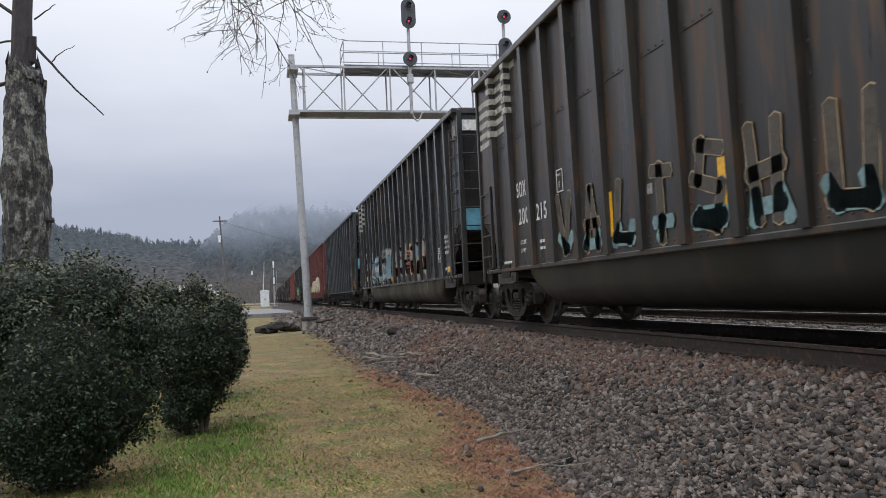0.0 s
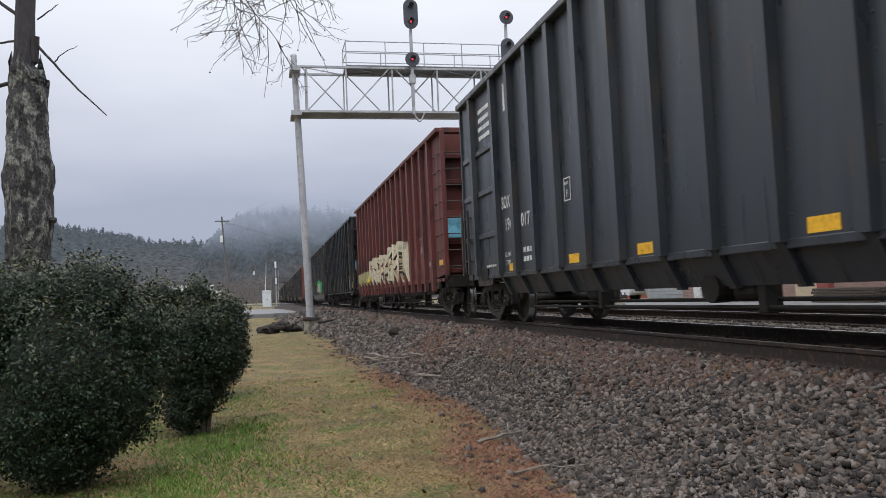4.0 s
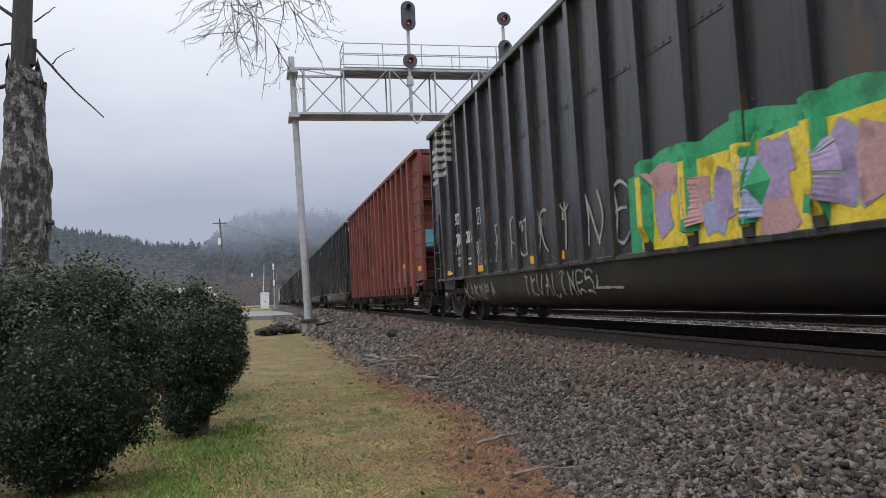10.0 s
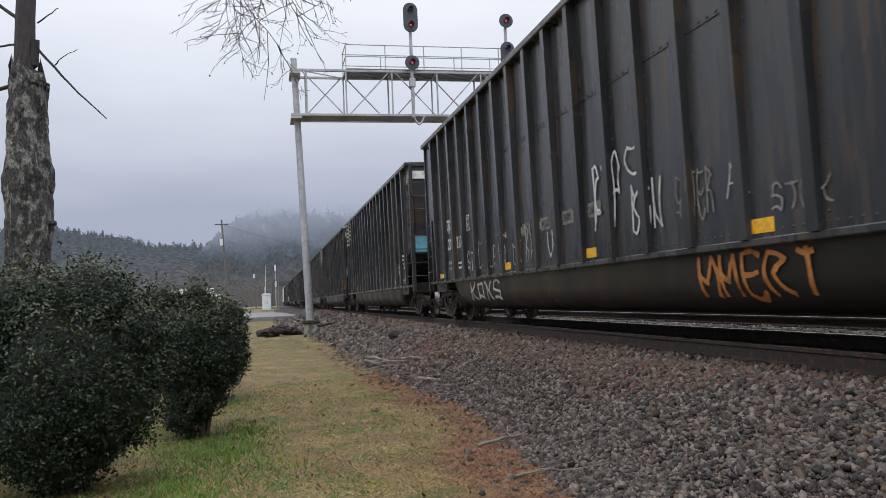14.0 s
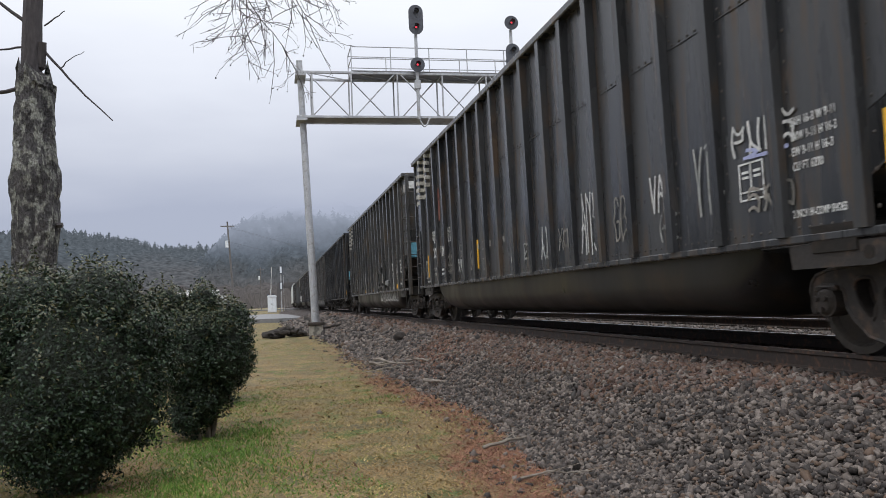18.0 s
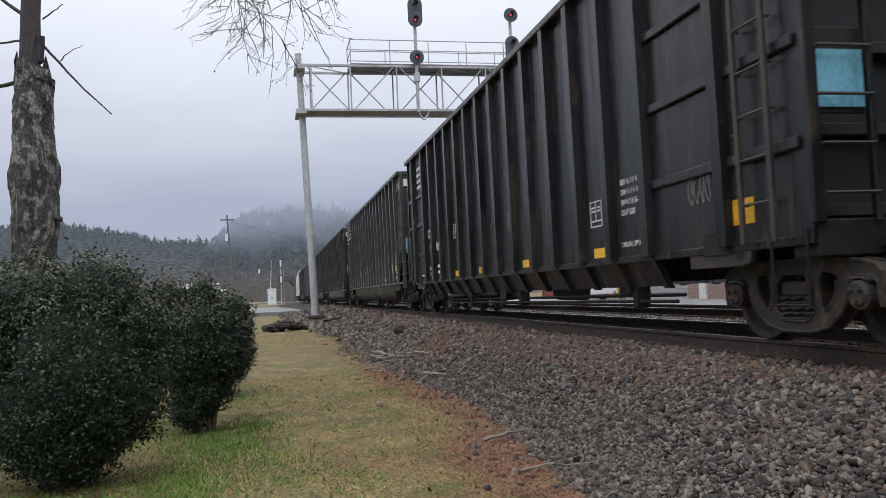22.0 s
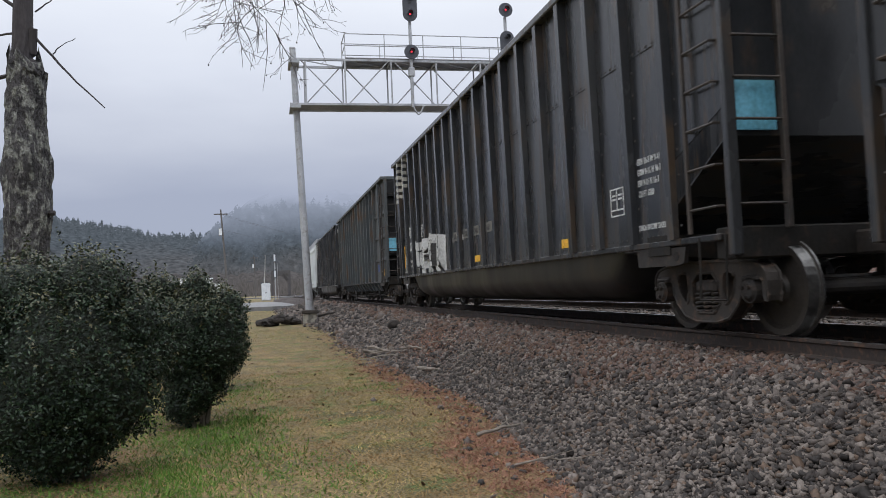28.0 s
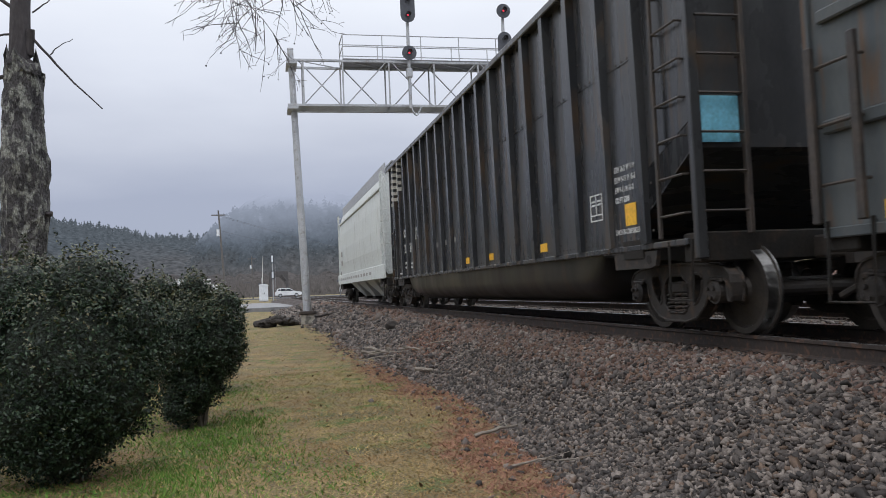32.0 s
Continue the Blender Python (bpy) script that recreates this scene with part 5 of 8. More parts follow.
def bearing_mesh():
    bm = bmesh.new()
    rod(bm, (-0.06, 0, 0), (0.10, 0, 0), 0.125, 0.12, 16)
    rod(bm, (-0.09, 0, 0), (-0.06, 0, 0), 0.085, 0.11, 16)
    for k in range(3):
        a = math.tau * k / 3 + 0.5
        rod(bm, (-0.12, 0.06 * math.cos(a), 0.06 * math.sin(a)), (-0.09, 0.06 * math.cos(a), 0.06 * math.sin(a)), 0.022, sides=6)
    box(bm, -0.06, 0.10, -0.13, 0.13, 0.09, 0.14, 0.015)
    return bm_mesh("bearing_cap", bm, M_TRUCK)


def bolster_mesh():
    bm = bmesh.new()
    box(bm, -1.10, 1.10, -0.19, 0.19, 0.43, 0.57, 0.03)
    box(bm, -0.25, 0.25, -0.25, 0.25, 0.64, 0.74, 0.03)
    for s in (-1, 1):
        box(bm, -0.72, 0.72, s * 0.46 - 0.04, s * 0.46 + 0.04, 0.30, 0.40, 0.01)
        box(bm, -0.82, -0.66, s * 0.42 - 0.05, s * 0.40 + 0.06, 0.22, 0.58, 0.02)
        box(bm, 0.66, 0.82, s * 0.42 - 0.05, s * 0.40 + 0.06, 0.22, 0.58, 0.02)
    return bm_mesh("bolster", bm, M_TRUCK)


ME_WHEELSET, ME_FRAME, ME_SPRING, ME_BEARING, ME_BOLSTER = wheelset_mesh(), sideframe_mesh(), spring_mesh(), bearing_mesh(), bolster_mesh()
WHEELS = []


def settle(car, long):
    """Bring a body drawn in its own units to metres; the trucks are in metres already."""
    fit = Matrix.Translation((0, 0, DROP)) @ Matrix.Diagonal((WIDE, long, TALL, 1))
    for ob in car.children:
        if not ob.name.startswith("truck"):
            ob.matrix_basis = fit @ ob.matrix_basis


def truck(car, y, cover):
    t = put("truck", ME_BOLSTER, car, pose(0, y, 0), "grimy cast-steel freight truck")
    for s in (-1, 1):
        put("sideframe", ME_FRAME, t, pose(s * 1.0, 0, 0, 0, 0, 0 if s > 0 else 180))
        for cy in (-0.165, 0.0, 0.165):
            put("spring", ME_SPRING, t, pose(s * 1.03, cy, 0, 0, 0, 90 * cy))
        for a in (-AXLE, AXLE):
            put("bearing_cap", ME_BEARING, t, pose(s * 1.08, a, 0.457, 0, 0, 0 if s < 0 else 180))
    for a in (-AXLE, AXLE):
        w = put("wheelset", ME_WHEELSET, t, pose(0, a, 0.457), "worn steel wheelset")
        WHEELS.append((w, a, cover))
    return t


def coupler_mesh():
    bm = bmesh.new()
    box(bm, -0.09, 0.09, -1.10, 0.12, 0.72, 0.92, 0.02)
    prism(bm, [(-0.16, 0.0), (-0.20, 0.28), (-0.06, 0.42), (0.03, 0.30), (0.14, 0.36), (0.20, 0.18), (0.10, 0.0)], "z", 0.66, 0.98)
    rod(bm, (-0.35, 0.2, 0.55), (-0.35, 0.55, 0.40), 0.03, sides=6)
    return bm_mesh("coupler", bm, M_STEEL_DARK)


ME_COUPLER = coupler_mesh()


def hat_post(w, d, z0, z1, foot, material, name):
    """A pressed side post: wide flanges, narrower face, tapered foot."""
    bm = bmesh.new()
    prism(bm, [(0.0, -w), (-d, -w * 0.90), (-d, w * 0.90), (0.0, w)], "z", z0, z1)
    for v in bm.verts:
        if v.co.z < z0 + 0.001:
            v.co.x *= foot
    return bm_mesh(name, bm, material)


def side_m(side, y, z):
    """Pose of lettering on a side: x runs in reading direction, y up."""
    if side < 0:
        return Matrix.Translation((-SHEET - 0.006, y, z)) @ Matrix(((0, 0, -1, 0), (-1, 0, 0, 0), (0, 1, 0, 0), (0, 0, 0, 1)))
    return Matrix.Translation((SHEET + 0.006, y, z)) @ Matrix(((0, 0, 1, 0), (1, 0, 0, 0), (0, 1, 0, 0), (0, 0, 0, 1)))


def plate(car, name, y, z, w, h, material, label="", x=None, depth=0.006):
    """A thin flat plate on the near side; y, z of its far lower corner as seen (far end is +y)."""
    xx = -SHEET if x is None else x
    bm = bmesh.new()
    box(bm, xx - depth, xx, y - w, y, z, z + h)
    return part(name, bm, material, car, label)


def plate_end(car, name, yend, x0, x1, z0, z1, material, label="", depth=0.012):
    s = 1 if yend > 0 else -1
    bm = bmesh.new()
    box(bm, x0, x1, min(yend, yend + s * depth), max(yend, yend + s * depth), z0, z1)
    return part(name, bm, material, car, label)


def rungs(car, x, ya, yb, zs, material, out=-0.07):
    """Grab irons on a side, each a bent rod."""
    for z in zs:
        bm = bmesh.new()
        ring_tube(bm, [(x, ya, z), (x + out, ya, z), (x + out, yb, z), (x, yb, z)], [0.012] * 4, 6)
        part("ladder_rung", bm, material, car)


def rungs_end(car, y, xa, xb, zs, material, out):
    for z in zs:
        bm = bmesh.new()
        ring_tube(bm, [(xa, y, z), (xa, y + out, z), (xb, y + out, z), (xb, y, z)], [0.012] * 4, 6)
        part("ladder_rung", bm, material, car)


def end_gear(car, paint):
    """Coupler, stirrup steps, end sills, brake hoses at both ends."""
    for s in (-1, 1):
        put("coupler", ME_COUPLER, car, pose(0, s * (HALF + 0.38), 0, 0, 0, 0 if s > 0 else 180), "dark steel knuckle coupler")
        bm = bmesh.new()
        box(bm, -1.45, 1.45, min(s * (HALF - 0.25), s * (HALF + 0.02)), max(s * (HALF - 0.25), s * (HALF + 0.02)), 0.72, 0.98, 0.015)
        part("end_sill", bm, M_UNDER, car)
        for x in (-1, 1):
            bm = bmesh.new()
            y0, y1 = s * (HALF - 0.05), s * (HALF - 0.42)
            ring_tube(bm, [(x * 1.5, y0, 0.92), (x * 1.52, y0, 0.40), (x * 1.52, y1, 0.40), (x * 1.5, y1, 0.92)], [0.016] * 4, 6)
            part("stirrup_step", bm, M_UNDER, car)


def underframe(car):
    bm = bmesh.new()
    box(bm, -0.28, 0.28, -HALF + 0.2, HALF - 0.2, 0.72, 0.95, 0.02)
    part("centre_sill", bm, M_UNDER, car)
    for y in (-HALF + 1.1, HALF - 1.1):
        bm = bmesh.new()
        prism(bm, [(-1.5, 0.98), (-1.5, 0.80), (-0.4, 0.70), (0.4, 0.70), (1.5, 0.80), (1.5, 0.98)], "y", y - 0.2, y + 0.2)
        part("body_bolster", bm, M_UNDER, car)
        for x in (-1, 1):
            bm = bmesh.new()
            prism(bm, [(y - 0.44, 0.86), (y - 0.40, 0.72), (y - 0.30, 0.70), (y + 0.42, 0.70), (y + 0.44, 0.86)], "x", x * 1.46 - 0.025, x * 1.46 + 0.025)
            plate_ = part("bolster_end", bm, M_TRUCK, car)
            # jacking hole drawn as a dark disc, its shade painted by the colour
            bm = bmesh.new()
            rod(bm, (x * 1.45, y - 0.28, 0.78), (x * 1.488, y - 0.28, 0.78), 0.045, sides=12)
            part("jacking_hole", bm, M_UNDER, plate_)


def deep_end(car, s, paint, sheet):
    """Ribbed end sheet set back between the sides, with a ladder post, a middle post and a plate beside the ladder."""
    y = s * HALF
    back = y - s * 0.50
    bm = bmesh.new()
    prism(bm, [(back, 1.05), (back, HIGH - 0.02), (back - s * 0.02, HIGH - 0.02), (back - s * 0.02, 1.05), (back - s * 0.7, 0.92), (back - s * 0.7, 0.90)], "x", -SHEET + 0.01, SHEET - 0.01)
    part("end_sheet", bm, sheet, car, "grimy recessed end sheet")
    for z in (1.02, 1.62, 2.24, 2.90, 3.45):
        bm = bmesh.new()
        box(bm, -SHEET + 0.03, SHEET - 0.03, min(back, back + s * 0.16), max(back, back + s * 0.16), z, z + 0.10, 0.012)
        part("end_rib", bm, sheet, car)
    for x in (-1.46, -0.88, -0.46, 0.46, 0.88, 1.46):
        bm = bmesh.new()
        w = 0.06 if abs(x) > 1.4 else 0.03
        box(bm, x - w, x + w, min(y, y + s * 0.06), max(y, y + s * 0.06), 0.95, HIGH - 0.05, 0.01)
        part("corner_post" if abs(x) > 1.4 else "ladder_post", bm, paint, car)
    for x in (-1.40, 0.92):
        bm = bmesh.new()
        box(bm, x, x + 0.48, min(y - s * 0.012, y + s * 0.012), max(y - s * 0.012, y + s * 0.012), 1.70, 2.30, 0.004)
        part("corner_plate", bm, sheet, car)


def slope_end(car, s, paint, zb=1.70, inner=1.35):
    """End sheet that drops from the top and then slopes inward over the truck."""
    bm = bmesh.new()
    y = s * HALF
    prism(bm, [(y, zb), (y, HIGH - 0.02), (y - s * 0.02, HIGH - 0.02), (y - s * 0.02, zb), (y - s * inner, 0.92), (y - s * inner, 0.90)], "x", -SHEET + 0.01, SHEET - 0.01)
    part("end_sheet", bm, paint, car)
    for x in (-1.46, 1.46):
        bm = bmesh.new()
        box(bm, x - 0.06, x + 0.06, min(y, y + s * 0.07), max(y, y + s * 0.07), 0.75, HIGH - 0.05, 0.01)
        part("corner_post", bm, paint, car)


def top_chord(car, paint):
    for x in (-1, 1):
        bm = bmesh.new()
        box(bm, min(x * (SHEET - 0.06), x * (SIDE + 0.02)), max(x * (SHEET - 0.06), x * (SIDE + 0.02)), -HALF, HALF, HIGH - 0.10, HIGH, 0.015)
        part("top_chord", bm, paint, car)
    for s in (-1, 1):
        bm = bmesh.new()
        box(bm, -SHEET, SHEET, min(s * (HALF - 0.1), s * (HALF + 0.05)), max(s * (HALF - 0.1), s * (HALF + 0.05)), HIGH - 0.12, HIGH - 0.005, 0.015)
        part("end_chord", bm, paint, car)


def panel_row(car, edges, z0, z1, paint, cut=None, name="side_panel"):
    """Sheets between the posts, both sides; slightly dished."""
    made = {}
    for i, (a, b) in enumerate(zip(edges, edges[1:])):
        w = round(a - b, 3)
        key = (w, cut[i] if cut and i in cut else None)
        if key not in made:
            bm = bmesh.new()
            if key[1]:
                za, zb = key[1]
                prism(bm, [(0, za), (-w, zb), (-w, z1), (0, z1)], "x", 0.0, 0.015)
            else:
                n = 4
                vs = [[bm.verts.new((0.010 * math.sin(math.pi * k / n) * math.sin(math.pi * j / 6) , -w * k / n, z0 + (z1 - z0) * j / 6)) for k in range(n + 1)] for j in range(7)]
                for j in range(6):
                    for k in range(n):
                        bm.faces.new((vs[j][k], vs[j][k + 1], vs[j + 1][k + 1], vs[j + 1][k]))
                for f in bm.faces:
                    f.smooth = True
            made[key] = bm_mesh(name, bm, paint)
        for s in (-1, 1):
            m = pose(s * SHEET, a, 0) if s < 0 else Matrix.Translation((SHEET, a, 0)) @ Matrix.Diagonal((-1, 1, 1, 1))
            put(name, made[key], car, m)


def flange_rivets():
    """Two upright rows of rivets beside a post, as one mesh."""
    bm = bmesh.new()
    for dy in (-0.105, 0.105):
        for i in range(13):
            z = 1.05 + 0.225 * i
            top = bm.verts.new((-0.010, dy, z))
            ring = [bm.verts.new((0.001, dy + 0.016 * math.cos(a), z + 0.016 * math.sin(a))) for a in (math.tau * k / 5 for k in range(5))]
            for k in range(5):
                bm.faces.new((top, ring[k], ring[(k + 1) % 5]))
    return bm_mesh("post_rivet", bm, M_RIVET)


ME_FLANGE = flange_rivets()


def posts(car, ys, me, name="side_post"):
    for y in ys:
        tagged(put("post_rivet", ME_FLANGE, car, pose(-SHEET, y, 0)), kind="stuff")
        put(name, me, car, pose(-SHEET, y, 0))
        put(name, me, car, Matrix.Translation((SHEET, y, 0)) @ Matrix.Diagonal((-1, 1, 1, 1)))


TUB_E = [(1.05 + 0.942 * k) / TUB_LONG for k in range(19)]
HOP_HALF = 7.36
HOP_E = [1.01 / HOP_LONG] + [(2.57 + 1.02 * k) / HOP_LONG for k in range(14)] + [17.4 / HOP_LONG]
RED_E = [(0.77 + 1.035 * k) / RED_LONG for k in range(17)]
POST_ME = {}


def post_mesh(kind, paint):
    key = (kind, paint.name)
    if key not in POST_ME:
        if kind == "tub":
            POST_ME[key] = hat_post(0.062, 0.125, 0.93, HIGH - 0.1, 0.5, paint, "side_post")
        elif kind == "hop":
            POST_ME[key] = hat_post(0.07, 0.125, 0.86, HIGH - 0.1, 0.8, paint, "side_post")
        else:
            POST_ME[key] = hat_post(0.085, 0.13, 0.66, HIGH - 0.1, 0.75, paint, "side_post")
    return POST_ME[key]


def rivet_row(step, half, r):
    """Small round-headed rivets in a row, as one mesh."""
    bm = bmesh.new()
    n = int(2 * half / step)
    for i in range(n):
        y = -half + step * (i + 0.5)
        top = bm.verts.new((-r * 0.7, y, 0))
        ring = [bm.verts.new((0, y + r * math.cos(a), r * math.sin(a))) for a in (math.tau * k / 5 for k in range(5))]
        for k in range(5):
            bm.faces.new((top, ring[k], ring[(k + 1) % 5]))
    return bm_mesh("rivet_row", bm, M_RIVET)


ME_RIVETS = rivet_row(0.105, HALF - 0.75, 0.017)
ME_RIVETS_TOP = rivet_row(0.125, HALF - 0.75, 0.017)


def tub_body(car, paint):
    """Side sheets over a rounded tub hung between the trucks."""
    ys = [HALF - e for e in TUB_E]
    panel_row(car, [HALF] + ys + [-HALF], 0.90, HIGH - 0.08, paint, {0: (1.72, 1.62), len(ys): (1.62, 1.95)})
    posts(car, ys, post_mesh("tub", paint))
    for s in (-1, 1):
        bm = bmesh.new()
        box(bm, min(s * (SHEET - 0.05), s * (SHEET + 0.03)), max(s * (SHEET - 0.05), s * (SHEET + 0.03)), -HALF + 0.12, HALF - 0.12, 0.875, 0.935, 0.010)
        part("side_sill", bm, paint, car)
    tagged(put("rivet_row", ME_RIVETS, car, pose(-SHEET + 0.002, 0, 0.985)), kind="stuff")
    tagged(put("rivet_row", ME_RIVETS_TOP, car, pose(-SHEET + 0.002, 0, 2.80)), kind="stuff")
    bm = bmesh.new()
    box(bm, -SHEET - 0.006, -SHEET, ys[-1], ys[0], 2.765, 2.775)
    part("lap_seam", bm, paint, car)
    # tub
    bm = bmesh.new()
    sect = []
    L = HALF - 1.95
    for y, f in [(-L, 0.0), (-L + 0.03, 0.22), (-L + 0.12, 0.5), (-L + 0.28, 0.8), (-L + 0.45, 0.95), (-L + 0.65, 1.0), (L - 0.65, 1.0), (L - 0.45, 0.95), (L - 0.28, 0.8), (L - 0.12, 0.5), (L - 0.03, 0.22), (L, 0.0)]:
        ring = []
        for k in range(17):
            a = math.pi * k / 16
            cx = -math.cos(a)
            x = 1.40 * (abs(cx) ** 0.55) * (1 if cx > 0 else -1)
            z = 0.88 - (0.05 + 0.50 * f) * (math.sin(a) ** 0.5)
            ring.append(bm.verts.new((x, y, z)))
        sect.append(ring)
    for a, b in zip(sect, sect[1:]):
        for k in range(16):
            bm.faces.new((a[k], a[k + 1], b[k + 1], b[k]))
    part("tub", bm, M_TUB, car, "grimy rounded tub bottom with shade painted dark", smooth=True)
    # slope-end braces seen over the trucks
    for s in (-1, 1):
        slope_end(car, s, paint)
    top_chord(car, paint)
    underframe(car)
    end_gear(car, paint)
    e = -HALF
    zs = [1.15 + 0.335 * k for k in range(8)]
    rungs(car, -SHEET, e + 0.48, e + 0.08, zs, M_STEEL_DARK)
    bm = bmesh.new()
    box(bm, -SHEET - 0.09, -SHEET - 0.05, e + 0.47, e + 0.51, 0.95, 3.72, 0.006)
    part("ladder_stile", bm, M_STEEL_DARK, car)
    rungs(car, -SHEET, HALF - 0.10, HALF - 0.66, zs[:4], M_STEEL_DARK)
    rungs_end(car, e, -1.42, -0.90, zs, M_STEEL_DARK, -0.08)
    rungs_end(car, HALF, 0.90, 1.42, zs, M_STEEL_DARK, 0.08)
    bm = bmesh.new()
    box(bm, -1.58, -1.52, HALF - 0.68, HALF - 0.62, 0.95, 2.25, 0.01)
    part("handhold_post", bm, paint, car)
    bm = bmesh.new()
    box(bm, -0.92, -0.86, e - 0.10, e - 0.04, 0.95, 3.7, 0.008)
    part("ladder_stile", bm, M_STEEL_DARK, car)


def hopper_body(car, paint, kind):
    """Ribbed hopper: posts, a sill, outlet bays between the trucks."""
    ee = HOP_E if kind == "hop" else RED_E
    ys = [HALF - e for e in ee]
    zb = 0.86 if kind == "hop" else 0.90
    panel_row(car, [HALF] + ys + [-HALF], zb, HIGH - 0.08, paint, None if kind == "hop" else {len(ys): (0.92, 1.02)})
    posts(car, ys, post_mesh(kind, paint))
    for s in (-1, 1):
        bm = bmesh.new()
        box(bm, min(s * (SHEET - 0.04), s * (SHEET + 0.02)), max(s * (SHEET - 0.04), s * (SHEET + 0.02)), -HALF, HALF, zb - 0.05, zb + 0.02, 0.008)
        part("side_sill", bm, paint, car)
    if kind == "hop":
        # horizontal stiffeners in the end bays and a gusseted skirt below
        for a, b in ((HALF, ys[0]), (ys[0], ys[1]), (ys[-2], ys[-1]), (ys[-1], -HALF)):
            for z in (1.48, 2.20, 2.90):
                for s in (-1, 1):
                    bm = bmesh.new()
                    x0, x1 = sorted((s * SHEET, s * (SHEET + 0.045)))
                    box(bm, x0, x1, b + 0.07, a - 0.07, z, z + 0.09, 0.012)
                    part("stiffener", bm, paint, car)
        for s in (-1, 1):
            bm = bmesh.new()
            prism(bm, [(s * (SHEET - 0.03), zb), (s * (SHEET - 0.22), 0.56), (s * (SHEET - 0.25), 0.56), (s * (SHEET - 0.06), zb)], "y", ys[-2] , ys[1])
            part("skirt", bm, paint, car)
            for y in ys[1:-1]:
                bm = bmesh.new()
                prism(bm, [(s * (SHEET + 0.05), zb), (s * (SHEET - 0.16), 0.54), (s * (SHEET - 0.24), 0.54), (s * (SHEET - 0.04), zb)], "y", y - 0.045, y + 0.045)
                part("gusset", bm, paint, car)
    else:
        for s in (-1, 1):
            bm = bmesh.new()
            box(bm, min(s * 1.15, s * 1.2), max(s * 1.15, s * 1.2), -HALF + 2.2, HALF - 2.2, 0.58, 0.92)
            part("inner_skirt", bm, M_UNDER, car)
    for s in (-1, 1):
        # hopper ends share the tub paint: grime with shade in its colour
        deep_end(car, s, paint, M_TUB if kind == "hop" else paint)
    top_chord(car, paint)
    underframe(car)
    end_gear(car, paint)
    # outlet hoppers and brake rigging under the floor
    for y in (-3.6, -1.2, 1.2, 3.6):
        bm = bmesh.new()
        prism(bm, [(y - 0.95, 0.90), (y - 0.28, 0.60), (y + 0.28, 0.60), (y + 0.95, 0.90)], "x", -0.8, 0.8)
        part("outlet_hopper", bm, M_UNDER, car)
    bm = bmesh.new()
    rod(bm, (-0.95, -2.5, 0.55), (-0.95, -1.7, 0.55), 0.14, sides=16)
    part("air_reservoir", bm, M_UNDER, car)
    for z, x in ((0.42, -1.1), (0.36, -1.2)):
        bm = bmesh.new()
        rod(bm, (x, -5.2, z + 0.05), (x, 4.6, z), 0.018, sides=6)
        part("brake_rod", bm, M_UNDER, car)
    for y in (-4.4, -0.6, 2.3):
        bm = bmesh.new()
        box(bm, -1.25, -1.05, y - 0.05, y + 0.05, 0.34, 0.90, 0.01)
        box(bm, -1.22, -1.0, y + 0.1, y + 0.42, 0.46, 0.72, 0.03)
        part("brake_lever", bm, M_UNDER, car)
    bm = bmesh.new()
    rod(bm, (-1.32, 0, 0.55), (-1.1, 0, 0.55), 0.13, sides=12)
    part("gear_box", bm, M_UNDER, car)
    e = -HALF
    zs = [1.15 + 0.38 * k for k in range(3)]
    for a, b in ((HALF - 0.05, HALF - 0.42),):
        rungs(car, -SHEET - 0.02, a, b, zs, M_STEEL_DARK, -0.06)
        for y in (a, b):
            bm = bmesh.new()
            box(bm, -1.61, -1.56, y - 0.03, y + 0.03, 0.9, 2.05, 0.008)
            part("ladder_stile", bm, M_STEEL_DARK, car)
    zs = [1.15 + 0.335 * k for k in range(8)]
    rungs_end(car, e, -1.42, -0.90, zs, M_STEEL_DARK, -0.08)
    if kind == "hop":
        for y in (e + 0.66, e + 0.30):
            bm = bmesh.new()
            box(bm, -SHEET - 0.12, -SHEET - 0.08, y - 0.025, y + 0.025, 0.85, 3.75, 0.006)
            part("ladder_stile", bm, M_STEEL_DARK, car)
        rungs(car, -SHEET - 0.02, e + 0.66, e + 0.30, zs, M_STEEL_DARK, -0.08)
    else:
        rungs(car, -SHEET, e + 0.65, e + 0.12, zs, M_STEEL_DARK)
    rungs_end(car, HALF, 0.90, 1.42, zs, M_STEEL_DARK, 0.08)


def stencil_rows(car, y, z, w, rows, h, gap, material, name="stencil_bar", seed=0):
    """Small unreadable stencil lines as plain bars."""
    r = random.Random(seed)
    for i in range(rows):
        yy = y
        while yy > y - w + 0.03:
            ww = min(r.uniform(0.05, 0.13), yy - (y - w))
            plate(car, name, yy, z - i * gap, ww * 0.85, h, material)
            yy -= ww + 0.02


